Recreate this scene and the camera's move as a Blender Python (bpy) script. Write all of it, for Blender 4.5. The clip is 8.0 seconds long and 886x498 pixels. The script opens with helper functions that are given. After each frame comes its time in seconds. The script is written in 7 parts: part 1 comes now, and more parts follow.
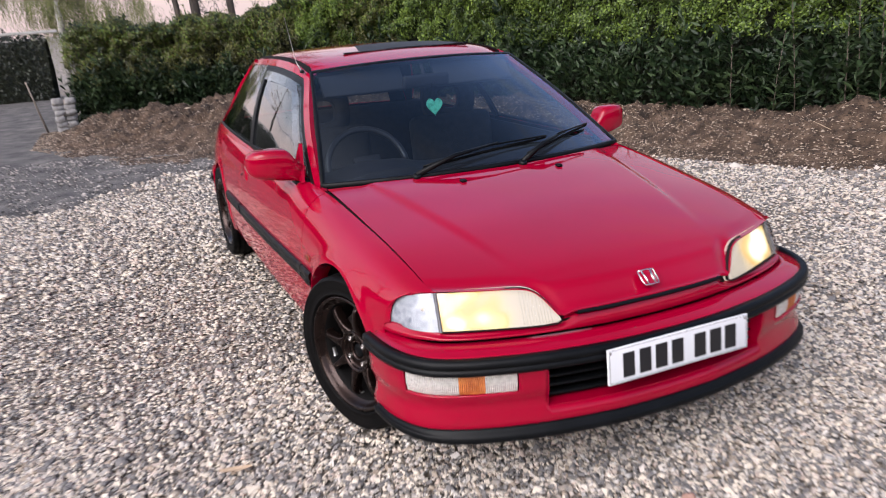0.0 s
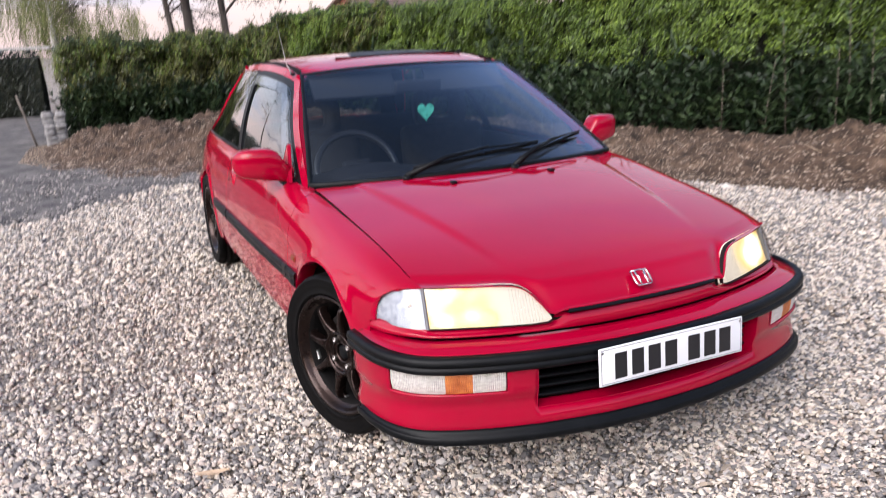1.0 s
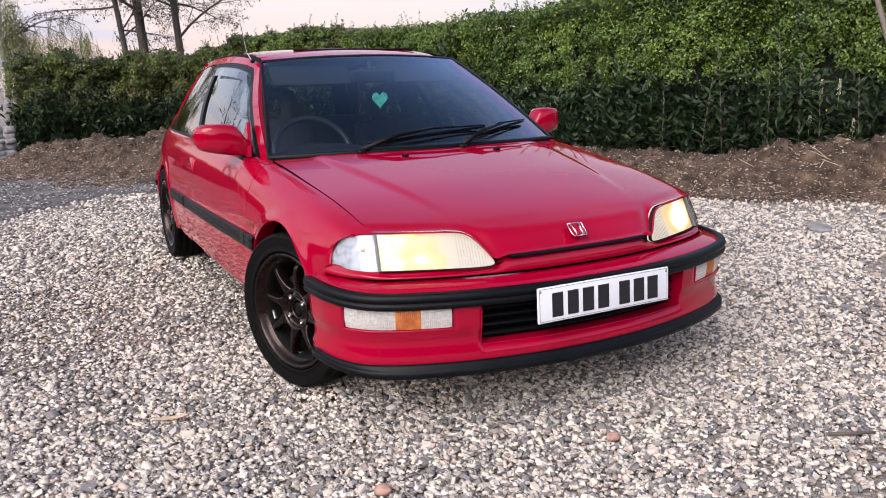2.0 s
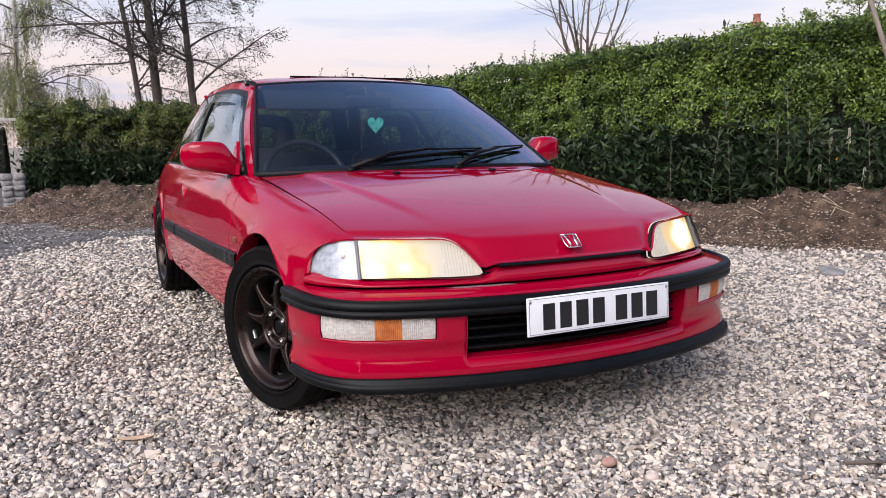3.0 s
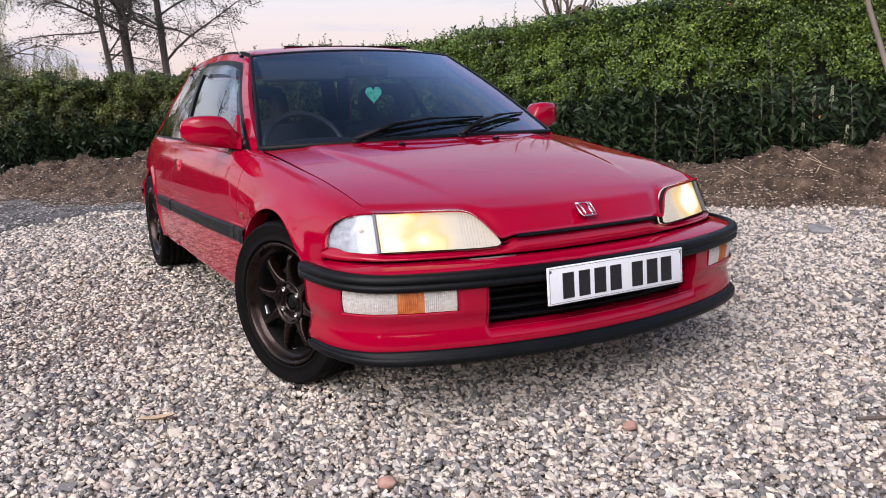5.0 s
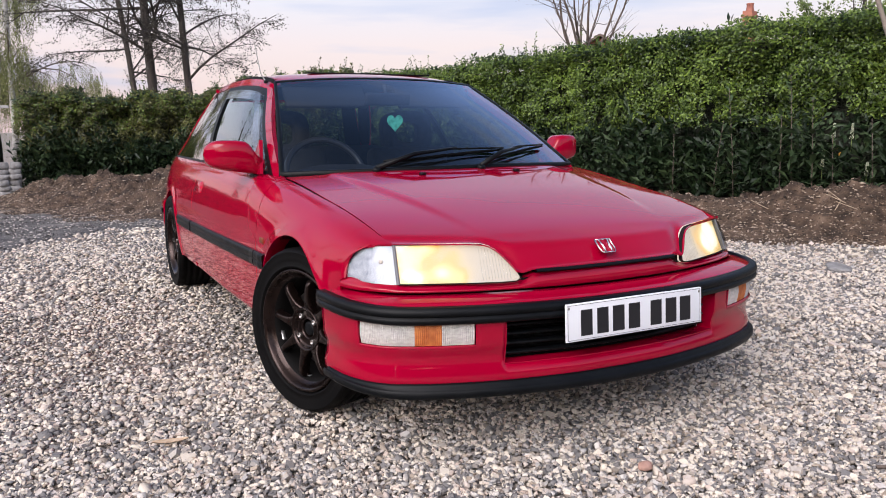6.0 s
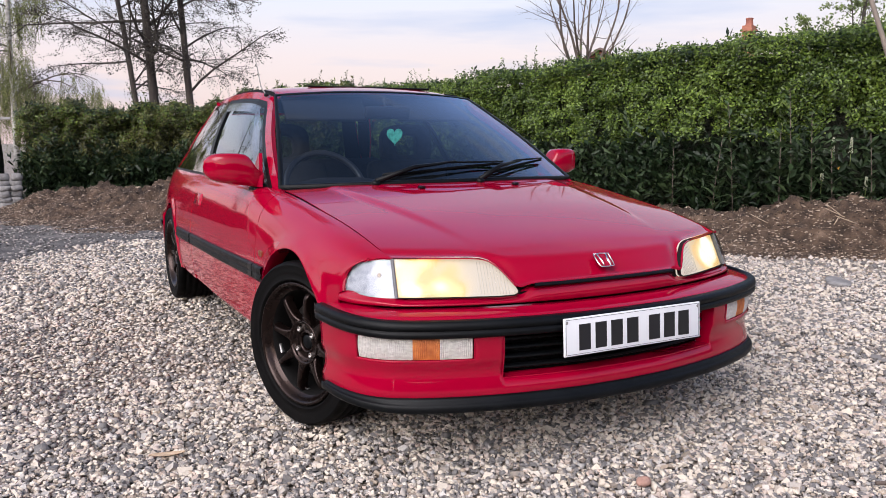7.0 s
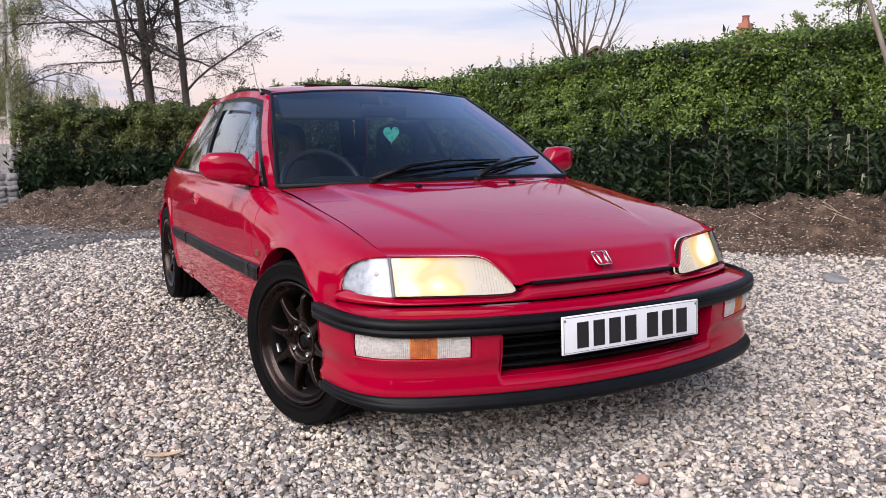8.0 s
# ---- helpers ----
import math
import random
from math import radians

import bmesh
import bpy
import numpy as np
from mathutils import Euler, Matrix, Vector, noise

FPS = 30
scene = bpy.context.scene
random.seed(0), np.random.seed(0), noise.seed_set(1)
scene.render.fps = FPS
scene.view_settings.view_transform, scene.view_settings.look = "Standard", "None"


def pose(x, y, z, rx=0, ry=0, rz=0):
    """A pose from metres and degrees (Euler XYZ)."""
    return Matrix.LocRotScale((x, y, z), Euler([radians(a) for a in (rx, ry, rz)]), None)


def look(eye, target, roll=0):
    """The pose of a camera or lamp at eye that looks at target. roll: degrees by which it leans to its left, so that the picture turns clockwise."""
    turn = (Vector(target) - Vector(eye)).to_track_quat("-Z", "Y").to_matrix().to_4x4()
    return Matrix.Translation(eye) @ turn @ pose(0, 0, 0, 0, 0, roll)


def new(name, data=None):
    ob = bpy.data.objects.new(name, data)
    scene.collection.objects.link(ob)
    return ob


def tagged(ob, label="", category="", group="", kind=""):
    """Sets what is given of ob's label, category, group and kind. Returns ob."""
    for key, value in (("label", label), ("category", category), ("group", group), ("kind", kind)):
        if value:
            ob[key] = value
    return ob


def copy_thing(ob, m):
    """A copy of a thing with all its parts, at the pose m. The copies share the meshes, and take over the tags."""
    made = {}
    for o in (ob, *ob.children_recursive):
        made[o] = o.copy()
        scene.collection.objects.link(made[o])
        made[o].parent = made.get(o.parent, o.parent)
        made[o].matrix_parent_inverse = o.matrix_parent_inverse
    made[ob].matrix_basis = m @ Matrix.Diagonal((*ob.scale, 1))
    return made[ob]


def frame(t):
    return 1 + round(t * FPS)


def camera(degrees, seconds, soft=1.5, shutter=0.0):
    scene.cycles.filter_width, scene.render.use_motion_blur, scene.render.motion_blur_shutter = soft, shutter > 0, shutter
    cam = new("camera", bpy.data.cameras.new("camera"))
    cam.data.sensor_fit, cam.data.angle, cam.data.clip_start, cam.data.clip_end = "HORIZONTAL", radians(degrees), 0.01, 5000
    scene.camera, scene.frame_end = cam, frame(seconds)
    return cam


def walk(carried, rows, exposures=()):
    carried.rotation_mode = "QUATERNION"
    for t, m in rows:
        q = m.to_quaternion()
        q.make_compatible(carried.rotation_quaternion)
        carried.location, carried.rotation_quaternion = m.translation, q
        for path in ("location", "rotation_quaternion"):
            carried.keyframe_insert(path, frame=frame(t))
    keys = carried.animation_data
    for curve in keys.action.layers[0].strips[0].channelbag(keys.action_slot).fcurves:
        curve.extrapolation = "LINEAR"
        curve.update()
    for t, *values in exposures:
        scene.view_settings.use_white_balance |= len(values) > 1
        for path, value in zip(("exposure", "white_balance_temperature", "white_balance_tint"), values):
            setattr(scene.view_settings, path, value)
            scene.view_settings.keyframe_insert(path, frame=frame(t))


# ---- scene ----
cam = camera(58.5, 8.0, 0.85, 0.5)
PATH = [
    (0, (-1.421, -2.49, 1.414), (-0.686, -0.723, 0.831), -4.1),
    (0.2, (-1.367, -2.328, 1.382), (-0.616, -0.572, 0.784), -3.4),
    (0.5, (-1.36, -2.342, 1.356), (-0.616, -0.583, 0.765), -2.4),
    (0.7, (-1.366, -2.368, 1.34), (-0.632, -0.605, 0.748), -2.3),
    (1, (-1.409, -2.458, 1.308), (-0.64, -0.686, 0.79), -2.9),
    (1.2, (-1.51, -2.538, 1.283), (-0.681, -0.773, 0.84), -2.6),
    (1.5, (-1.57, -2.65, 1.241), (-0.705, -0.902, 0.798), -2.4),
    (1.7, (-1.558, -2.677, 1.191), (-0.674, -0.942, 0.734), -2.0),
    (2.8, (-1.396, -2.617, 0.905), (-0.524, -0.841, 0.619), -1.0),
    (3, (-1.399, -2.61, 0.906), (-0.519, -0.835, 0.634), -0.9),
    (3.5, (-1.456, -2.578, 0.913), (-0.549, -0.815, 0.647), -1.0),
    (4, (-1.513, -2.561, 0.94), (-0.586, -0.813, 0.65), -1.7),
    (4.5, (-1.509, -2.56, 0.939), (-0.576, -0.827, 0.586), -2.5),
    (4.7, (-1.506, -2.559, 0.930), (-0.573, -0.829, 0.560), -2.4),
    (5.8, (-1.510, -2.550, 0.951), (-0.617, -0.788, 0.639), -0.7),
    (6, (-1.52, -2.548, 0.96), (-0.62, -0.789, 0.656), -0.6),
    (6.5, (-1.516, -2.553, 0.967), (-0.615, -0.79, 0.683), -0.4),
    (7, (-1.516, -2.551, 0.964), (-0.614, -0.788, 0.691), -0.4),
    (7.5, (-1.513, -2.546, 0.958), (-0.608, -0.784, 0.686), -0.5),
    (8, (-1.512, -2.544, 0.963), (-0.604, -0.784, 0.686), -0.6),
]
walk(cam, [(t, look(eye, target, roll)) for t, eye, target, roll in PATH],
     exposures=((0, 0.36), (0.5, 0.52), (1, 0.60), (1.5, 0.48), (1.7, 0.43), (2.8, 0.27), (4.5, 0.23), (8, 0.27)))

# ---- dusk sky and a weak, wide sun low behind the camera's left ----
SUN_ELEVATION, SUN_TURN = 6.0, 215.0
world = bpy.data.worlds.new("dusk_sky")
scene.world = world
world.use_nodes = True
wn, wl = world.node_tree.nodes, world.node_tree.links
wn.clear()
w_out = wn.new("ShaderNodeOutputWorld")
w_back = wn.new("ShaderNodeBackground")
w_sky = wn.new("ShaderNodeTexSky")
w_sky.sky_type, w_sky.sun_disc = "NISHITA", False
w_sky.sun_elevation, w_sky.sun_rotation = radians(SUN_ELEVATION), radians(SUN_TURN)
w_sky.air_density, w_sky.dust_density, w_sky.ozone_density = 1.0, 2.0, 1.5
w_pos = wn.new("ShaderNodeTexCoord")
w_sep = wn.new("ShaderNodeSeparateXYZ")
wl.new(w_pos.outputs["Generated"], w_sep.inputs[0])
w_ramp = wn.new("ShaderNodeValToRGB")
cr = w_ramp.color_ramp
cr.elements[0].position, cr.elements[0].color = 0.0, (0.86, 0.66, 0.68, 1)
cr.elements[1].position, cr.elements[1].color = 1.0, (0.30, 0.48, 0.95, 1)
for at, c in ((0.10, (0.89, 0.74, 0.79, 1)), (0.17, (0.80, 0.80, 0.93, 1)), (0.32, (0.58, 0.68, 0.93, 1)), (0.52, (0.33, 0.47, 0.95, 1))):
    cr.elements.new(at).color = c
wl.new(w_sep.outputs["Z"], w_ramp.inputs[0])
# thin streaks of cloud
w_map = wn.new("ShaderNodeMapping")
w_map.inputs["Scale"].default_value = (1.2, 1.2, 9.0)
wl.new(w_pos.outputs["Generated"], w_map.inputs[0])
w_noise = wn.new("ShaderNodeTexNoise")
w_noise.inputs["Scale"].default_value, w_noise.inputs["Detail"].default_value = 2.6, 5.0
wl.new(w_map.outputs[0], w_noise.inputs["Vector"])
w_cr = wn.new("ShaderNodeValToRGB")
w_cr.color_ramp.elements[0].position, w_cr.color_ramp.elements[0].color = 0.52, (0, 0, 0, 1)
w_cr.color_ramp.elements[1].position, w_cr.color_ramp.elements[1].color = 0.72, (0.85, 0.85, 0.85, 1)
wl.new(w_noise.outputs[0], w_cr.inputs[0])
w_cloud = wn.new("ShaderNodeMix")
w_cloud.data_type = "RGBA"
w_cloud.inputs["B"].default_value = (0.56, 0.59, 0.82, 1)
wl.new(w_cr.outputs[0], w_cloud.inputs["Factor"])
wl.new(w_ramp.outputs[0], w_cloud.inputs["A"])
w_gain = wn.new("ShaderNodeMix")
w_gain.data_type, w_gain.blend_type = "RGBA", "ADD"
w_gain.inputs["Factor"].default_value = 1.0
w_mul = wn.new("ShaderNodeMix")
w_mul.data_type, w_mul.blend_type = "RGBA", "MULTIPLY"
w_mul.inputs["Factor"].default_value = 1.0
w_mul.inputs["B"].default_value = (0.05, 0.05, 0.05, 1)
wl.new(w_sky.outputs[0], w_mul.inputs["A"])
wl.new(w_cloud.outputs["Result"], w_gain.inputs["A"])
wl.new(w_mul.outputs["Result"], w_gain.inputs["B"])
wl.new(w_gain.outputs["Result"], w_back.inputs["Color"])
w_up = wn.new("ShaderNodeMapRange")
w_up.interpolation_type = "SMOOTHSTEP"
w_up.inputs["From Min"].default_value, w_up.inputs["From Max"].default_value = 0.44, 0.92
w_up.inputs["To Min"].default_value, w_up.inputs["To Max"].default_value = 0.80, 0.17
wl.new(w_sep.outputs["Z"], w_up.inputs["Value"])
# afterglow: the sky brightens smoothly towards the sunset, behind the camera's left
w_dot = wn.new("ShaderNodeVectorMath")
w_dot.operation = "DOT_PRODUCT"
w_dot.inputs[1].default_value = Vector((-0.86, -0.28, 0.33)).normalized()
wl.new(w_pos.outputs["Generated"], w_dot.inputs[0])
w_max, w_pow, w_add = (wn.new("ShaderNodeMath") for _ in range(3))
w_max.operation, w_pow.operation, w_add.operation = "MAXIMUM", "POWER", "MULTIPLY_ADD"
w_max.inputs[1].default_value, w_pow.inputs[1].default_value, w_add.inputs[1].default_value = 0.0, 2.4, 2.2
w_add.inputs[2].default_value = 0.0
wl.new(w_dot.outputs["Value"], w_max.inputs[0])
wl.new(w_max.outputs[0], w_pow.inputs[0])
wl.new(w_pow.outputs[0], w_add.inputs[0])
w_glow, w_sum = wn.new("ShaderNodeBackground"), wn.new("ShaderNodeAddShader")
w_glow.inputs["Color"].default_value = (1.0, 0.885, 0.83, 1)
wl.new(w_add.outputs[0], w_glow.inputs["Strength"])
wl.new(w_up.outputs[0], w_back.inputs["Strength"])
wl.new(w_back.outputs[0], w_sum.inputs[0])
wl.new(w_glow.outputs[0], w_sum.inputs[1])
wl.new(w_sum.outputs[0], w_out.inputs[0])

sun_data = bpy.data.lights.new("sun", "SUN")
sun_data.energy, sun_data.angle, sun_data.color = 2.45, radians(44), (1.0, 0.95, 0.965)
sun = new("sun", sun_data)
sun.matrix_world = look((-8.0, -6.4, 8.6), (0, 0, 0))


# ---- materials ----
def mat_new(name, base=(0.5, 0.5, 0.5), rough=0.5, metal=0.0, **more):
    m = bpy.data.materials.new(name)
    m.use_nodes = True
    p = m.node_tree.nodes["Principled BSDF"]
    p.inputs["Base Color"].default_value = (*base, 1)
    p.inputs["Roughness"].default_value = rough
    p.inputs["Metallic"].default_value = metal
    for k, v in more.items():
        p.inputs[k.replace("_", " ")].default_value = v
    return m


def nodes_of(m):
    return m.node_tree.nodes, m.node_tree.links, m.node_tree.nodes["Principled BSDF"]


def vary(m, colours, scale=8.0, detail=6.0, bump=0.0, bump_scale=None, rough=None, stretch=(1, 1, 1), island=0.0, obj_random=0.0, distortion=0.0):
    """Colour from noise at object scale through a ramp, with fine bump and optional roughness variation."""
    n, l, p = nodes_of(m)
    tc = n.new("ShaderNodeTexCoord")
    mp = n.new("ShaderNodeMapping")
    mp.inputs["Scale"].default_value = stretch
    l.new(tc.outputs["Object"], mp.inputs[0])
    nz = n.new("ShaderNodeTexNoise")
    nz.inputs["Scale"].default_value, nz.inputs["Detail"].default_value = scale, detail
    nz.inputs["Distortion"].default_value = distortion
    l.new(mp.outputs[0], nz.inputs["Vector"])
    rp = n.new("ShaderNodeValToRGB")
    rp.color_ramp.elements[0].position, rp.color_ramp.elements[1].position = 0.3, 0.72
    rp.color_ramp.elements[0].color = (*colours[0], 1)
    rp.color_ramp.elements[1].color = (*colours[-1], 1)
    for i, c in enumerate(colours[1:-1]):
        rp.color_ramp.elements.new(0.3 + 0.42 * (i + 1) / (len(colours) - 1)).color = (*c, 1)
    fac = nz.outputs[0]
    if island or obj_random:
        src = n.new("ShaderNodeNewGeometry").outputs["Random Per Island"] if island else n.new("ShaderNodeObjectInfo").outputs["Random"]
        mx = n.new("ShaderNodeMix")
        mx.inputs["Factor"].default_value = island or obj_random
        l.new(fac, mx.inputs["A"])
        l.new(src, mx.inputs["B"])
        fac = mx.outputs["Result"]
    l.new(fac, rp.inputs[0])
    l.new(rp.outputs[0], p.inputs["Base Color"])
    if bump:
        nb = n.new("ShaderNodeTexNoise")
        nb.inputs["Scale"].default_value, nb.inputs["Detail"].default_value = bump_scale or scale * 6, 4
        l.new(mp.outputs[0], nb.inputs["Vector"])
        b = n.new("ShaderNodeBump")
        b.inputs["Strength"].default_value, b.inputs["Distance"].default_value = 1.0, bump
        l.new(nb.outputs[0], b.inputs["Height"])
        l.new(b.outputs[0], p.inputs["Normal"])
    if rough:
        mr = n.new("ShaderNodeMapRange")
        mr.inputs["To Min"].default_value, mr.inputs["To Max"].default_value = rough
        l.new(nz.outputs[0], mr.inputs["Value"])
        l.new(mr.outputs[0], p.inputs["Roughness"])
    return m


def glass(name, tint, rough=0.0, gloss=(1.0, 1.0, 1.0)):
    """Thin pane: clear with a tint, mirror by Fresnel."""
    m = bpy.data.materials.new(name)
    m.use_nodes = True
    n, l = m.node_tree.nodes, m.node_tree.links
    n.clear()
    out = n.new("ShaderNodeOutputMaterial")
    tr = n.new("ShaderNodeBsdfTransparent")
    tr.inputs[0].default_value = (*tint, 1)
    gl = n.new("ShaderNodeBsdfGlossy")
    gl.inputs["Roughness"].default_value = rough
    gl.inputs["Color"].default_value = (*gloss, 1)
    # mirror share rises with the fifth power towards grazing
    lw, p5, fr = n.new("ShaderNodeLayerWeight"), n.new("ShaderNodeMath"), n.new("ShaderNodeMath")
    p5.operation, fr.operation = "POWER", "MULTIPLY_ADD"
    p5.inputs[1].default_value, fr.inputs[1].default_value, fr.inputs[2].default_value = 5.0, 0.957, 0.043
    l.new(lw.outputs["Facing"], p5.inputs[0])
    l.new(p5.outputs[0], fr.inputs[0])
    mx = n.new("ShaderNodeMixShader")
    # both faces of the pane mirror
    tw, pl, dv = n.new("ShaderNodeMath"), n.new("ShaderNodeMath"), n.new("ShaderNodeMath")
    tw.operation, pl.operation, dv.operation = "MULTIPLY", "ADD", "DIVIDE"
    tw.inputs[1].default_value, pl.inputs[1].default_value = 2.0, 1.0
    l.new(fr.outputs[0], tw.inputs[0])
    l.new(fr.outputs[0], pl.inputs[0])
    l.new(tw.outputs[0], dv.inputs[0])
    l.new(pl.outputs[0], dv.inputs[1])
    l.new(dv.outputs[0], mx.inputs[0])
    l.new(tr.outputs[0], mx.inputs[1])
    l.new(gl.outputs[0], mx.inputs[2])
    l.new(mx.outputs[0], out.inputs[0])
    return m


M_PAINT = mat_new("red_paint", (0.50, 0.004, 0.018), 0.28, 0.0, Specular_IOR_Level=0.0, Coat_Weight=1.0, Coat_Roughness=0.045, Coat_IOR=1.45)
vary(M_PAINT, ((0.28, 0.0003, 0.017), (0.32, 0.0006, 0.023)), scale=2.0, rough=(0.24, 0.34))
M_TRIM = mat_new("black_trim_plastic", (0.012, 0.013, 0.015), 0.42, 0.0, Specular_IOR_Level=0.16)
vary(M_TRIM, ((0.002, 0.0025, 0.003), (0.004, 0.0048, 0.006)), scale=9.0, bump=0.0003, bump_scale=900, rough=(0.34, 0.5))
M_RUBBER = mat_new("rubber", (0.012, 0.012, 0.013), 0.6, 0.0, Specular_IOR_Level=0.09)
vary(M_RUBBER, ((0.0018, 0.0018, 0.002), (0.0045, 0.0042, 0.0042)), scale=14, bump=0.0004, bump_scale=400, rough=(0.5, 0.75))
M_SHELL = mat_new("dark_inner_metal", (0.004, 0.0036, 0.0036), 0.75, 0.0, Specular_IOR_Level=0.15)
M_INTERIOR = mat_new("dark_cabin_plastic", (0.018, 0.018, 0.02), 0.65)
vary(M_INTERIOR, ((0.008, 0.008, 0.010), (0.015, 0.015, 0.018)), scale=20, bump=0.0004, bump_scale=600)
M_CLOTH = mat_new("dark_seat_cloth", (0.025, 0.025, 0.028), 0.9)
vary(M_CLOTH, ((0.018, 0.018, 0.020), (0.036, 0.034, 0.034)), scale=30, bump=0.001, bump_scale=500)
M_CLOTHLIGHT = mat_new("grey_seat_insert", (0.10, 0.10, 0.10), 0.9)
vary(M_CLOTHLIGHT, ((0.07, 0.07, 0.07), (0.14, 0.14, 0.13)), scale=40, bump=0.001, bump_scale=500)
M_RIM = mat_new("bronze_alloy", (0.075, 0.045, 0.038), 0.3, 0.85, Coat_Weight=0.15, Coat_Roughness=0.1)
vary(M_RIM, ((0.016, 0.0095, 0.008), (0.031, 0.019, 0.0165)), scale=12, rough=(0.20, 0.34))
M_CHROME = mat_new("chrome", (0.75, 0.75, 0.76), 0.12, 1.0)
M_STEEL = mat_new("worn_steel", (0.30, 0.28, 0.27), 0.35, 1.0)
vary(M_STEEL, ((0.2, 0.18, 0.17), (0.42, 0.4, 0.38)), scale=25, rough=(0.25, 0.5))
M_PLATE = mat_new("white_plate_acrylic", (0.72, 0.73, 0.76), 0.25)
M_INK = mat_new("black_plate_ink", (0.012, 0.012, 0.014), 0.4)
# mirror tinted blue, past one: the overhead sky's blue put into the gloss colour
M_SCREEN = glass("windscreen_glass", (0.50, 0.57, 0.64), 0.0, (0.92, 1.04, 1.12))
M_SIDEGLASS = glass("side_glass", (0.68, 0.74, 0.74))
M_LENS = glass("lamp_lens", (0.95, 0.95, 0.93), 0.12, (0.55, 0.55, 0.55))
M_AMBER = mat_new("amber_reflector", (0.50, 0.17, 0.06), 0.25, 0.0, Coat_Weight=1.0)
M_REPEATER = mat_new("amber_side_lens", (0.15, 0.030, 0.008), 0.35)
M_REFLECT = mat_new("lamp_reflector", (0.62, 0.64, 0.68), 0.3, 0.1)
vary(M_REFLECT, ((0.20, 0.22, 0.25), (0.32, 0.34, 0.37), (0.46, 0.47, 0.50)), scale=60, detail=2, bump=0.001, bump_scale=160)
M_WHITELENS = mat_new("ribbed_clear_lens", (0.43, 0.42, 0.39), 0.16, 0.0, Coat_Weight=1.0)
vary(M_WHITELENS, ((0.44, 0.415, 0.385), (0.53, 0.505, 0.475), (0.63, 0.60, 0.565)), scale=60, detail=2, stretch=(1, 1, 2.2), bump=0.0012, bump_scale=150)
vary(M_AMBER, ((0.36, 0.085, 0.02), (0.62, 0.20, 0.05)), scale=34, detail=2, bump=0.001, bump_scale=150)


M_LIT = mat_new("lit_headlamp_reflector", (0.16, 0.15, 0.14), 0.35, 0.0)


def lit_reflector(m):
    """Lamp reflector lit by its bulbs: two warm hot spots that fade outwards, broken up by the facets."""
    n, l, p = nodes_of(m)
    tc = n.new("ShaderNodeTexCoord")
    ab = n.new("ShaderNodeVectorMath")
    ab.operation = "ABSOLUTE"
    l.new(tc.outputs["Object"], ab.inputs[0])
    total = None
    for at, size, gain in (((0.570, 0.53, 0.575), 0.115, 1.15), ((0.500, 0.56, 0.568), 0.125, 0.95)):
        ds = n.new("ShaderNodeVectorMath")
        ds.operation = "DISTANCE"
        ds.inputs[1].default_value = at
        l.new(ab.outputs[0], ds.inputs[0])
        mr = n.new("ShaderNodeMapRange")
        mr.interpolation_type = "SMOOTHERSTEP"
        mr.inputs["From Min"].default_value, mr.inputs["From Max"].default_value = 0.01, size
        mr.inputs["To Min"].default_value, mr.inputs["To Max"].default_value = gain, 0.0
        l.new(ds.outputs["Value"], mr.inputs["Value"])
        if total is None:
            total = mr.outputs[0]
        else:
            ad = n.new("ShaderNodeMath")
            ad.operation = "ADD"
            l.new(total, ad.inputs[0])
            l.new(mr.outputs[0], ad.inputs[1])
            total = ad.outputs[0]
    vo = n.new("ShaderNodeTexVoronoi")
    vo.feature = "SMOOTH_F1"
    vo.inputs["Scale"].default_value = 15
    l.new(tc.outputs["Object"], vo.inputs["Vector"])
    fm = n.new("ShaderNodeMapRange")
    fm.inputs["From Max"].default_value = 0.7
    fm.inputs["To Min"].default_value, fm.inputs["To Max"].default_value = 1.5, 0.25
    l.new(vo.outputs["Distance"], fm.inputs["Value"])
    mu = n.new("ShaderNodeMath")
    mu.operation = "MULTIPLY"
    l.new(total, mu.inputs[0])
    l.new(fm.outputs[0], mu.inputs[1])
    rp = n.new("ShaderNodeValToRGB")
    rp.color_ramp.elements[0].position, rp.color_ramp.elements[0].color = 0.0, (1.0, 0.85, 0.71, 1)
    rp.color_ramp.elements[1].position, rp.color_ramp.elements[1].color = 1.0, (1.0, 0.92, 0.70, 1)
    rp.color_ramp.elements.new(0.22).color = (1.0, 0.78, 0.50, 1)
    rp.color_ramp.elements.new(0.45).color = (1.0, 0.60, 0.14, 1)
    rp.color_ramp.elements.new(0.72).color = (1.0, 0.72, 0.26, 1)
    l.new(mu.outputs[0], rp.inputs[0])
    l.new(rp.outputs[0], p.inputs["Emission Color"])
    st = n.new("ShaderNodeMath")
    st.operation = "MULTIPLY_ADD"
    st.inputs[1].default_value, st.inputs[2].default_value = 0.60, 0.54
    l.new(mu.outputs[0], st.inputs[0])
    l.new(st.outputs[0], p.inputs["Emission Strength"])


lit_reflector(M_LIT)

# stones, soil, bark, leaves
STONE_COLOURS = ((0.19, 0.18, 0.175), (0.39, 0.318, 0.247), (0.42, 0.40, 0.38), (0.53, 0.425, 0.355), (0.55, 0.52, 0.49), (0.65, 0.575, 0.483))
M_STONE = mat_new("gravel_stone", (0.4, 0.36, 0.32), 0.7, 0.0, Specular_IOR_Level=0.2)
vary(M_STONE, STONE_COLOURS, scale=30, island=0.87, bump=0.0015, bump_scale=160, rough=(0.55, 0.85))


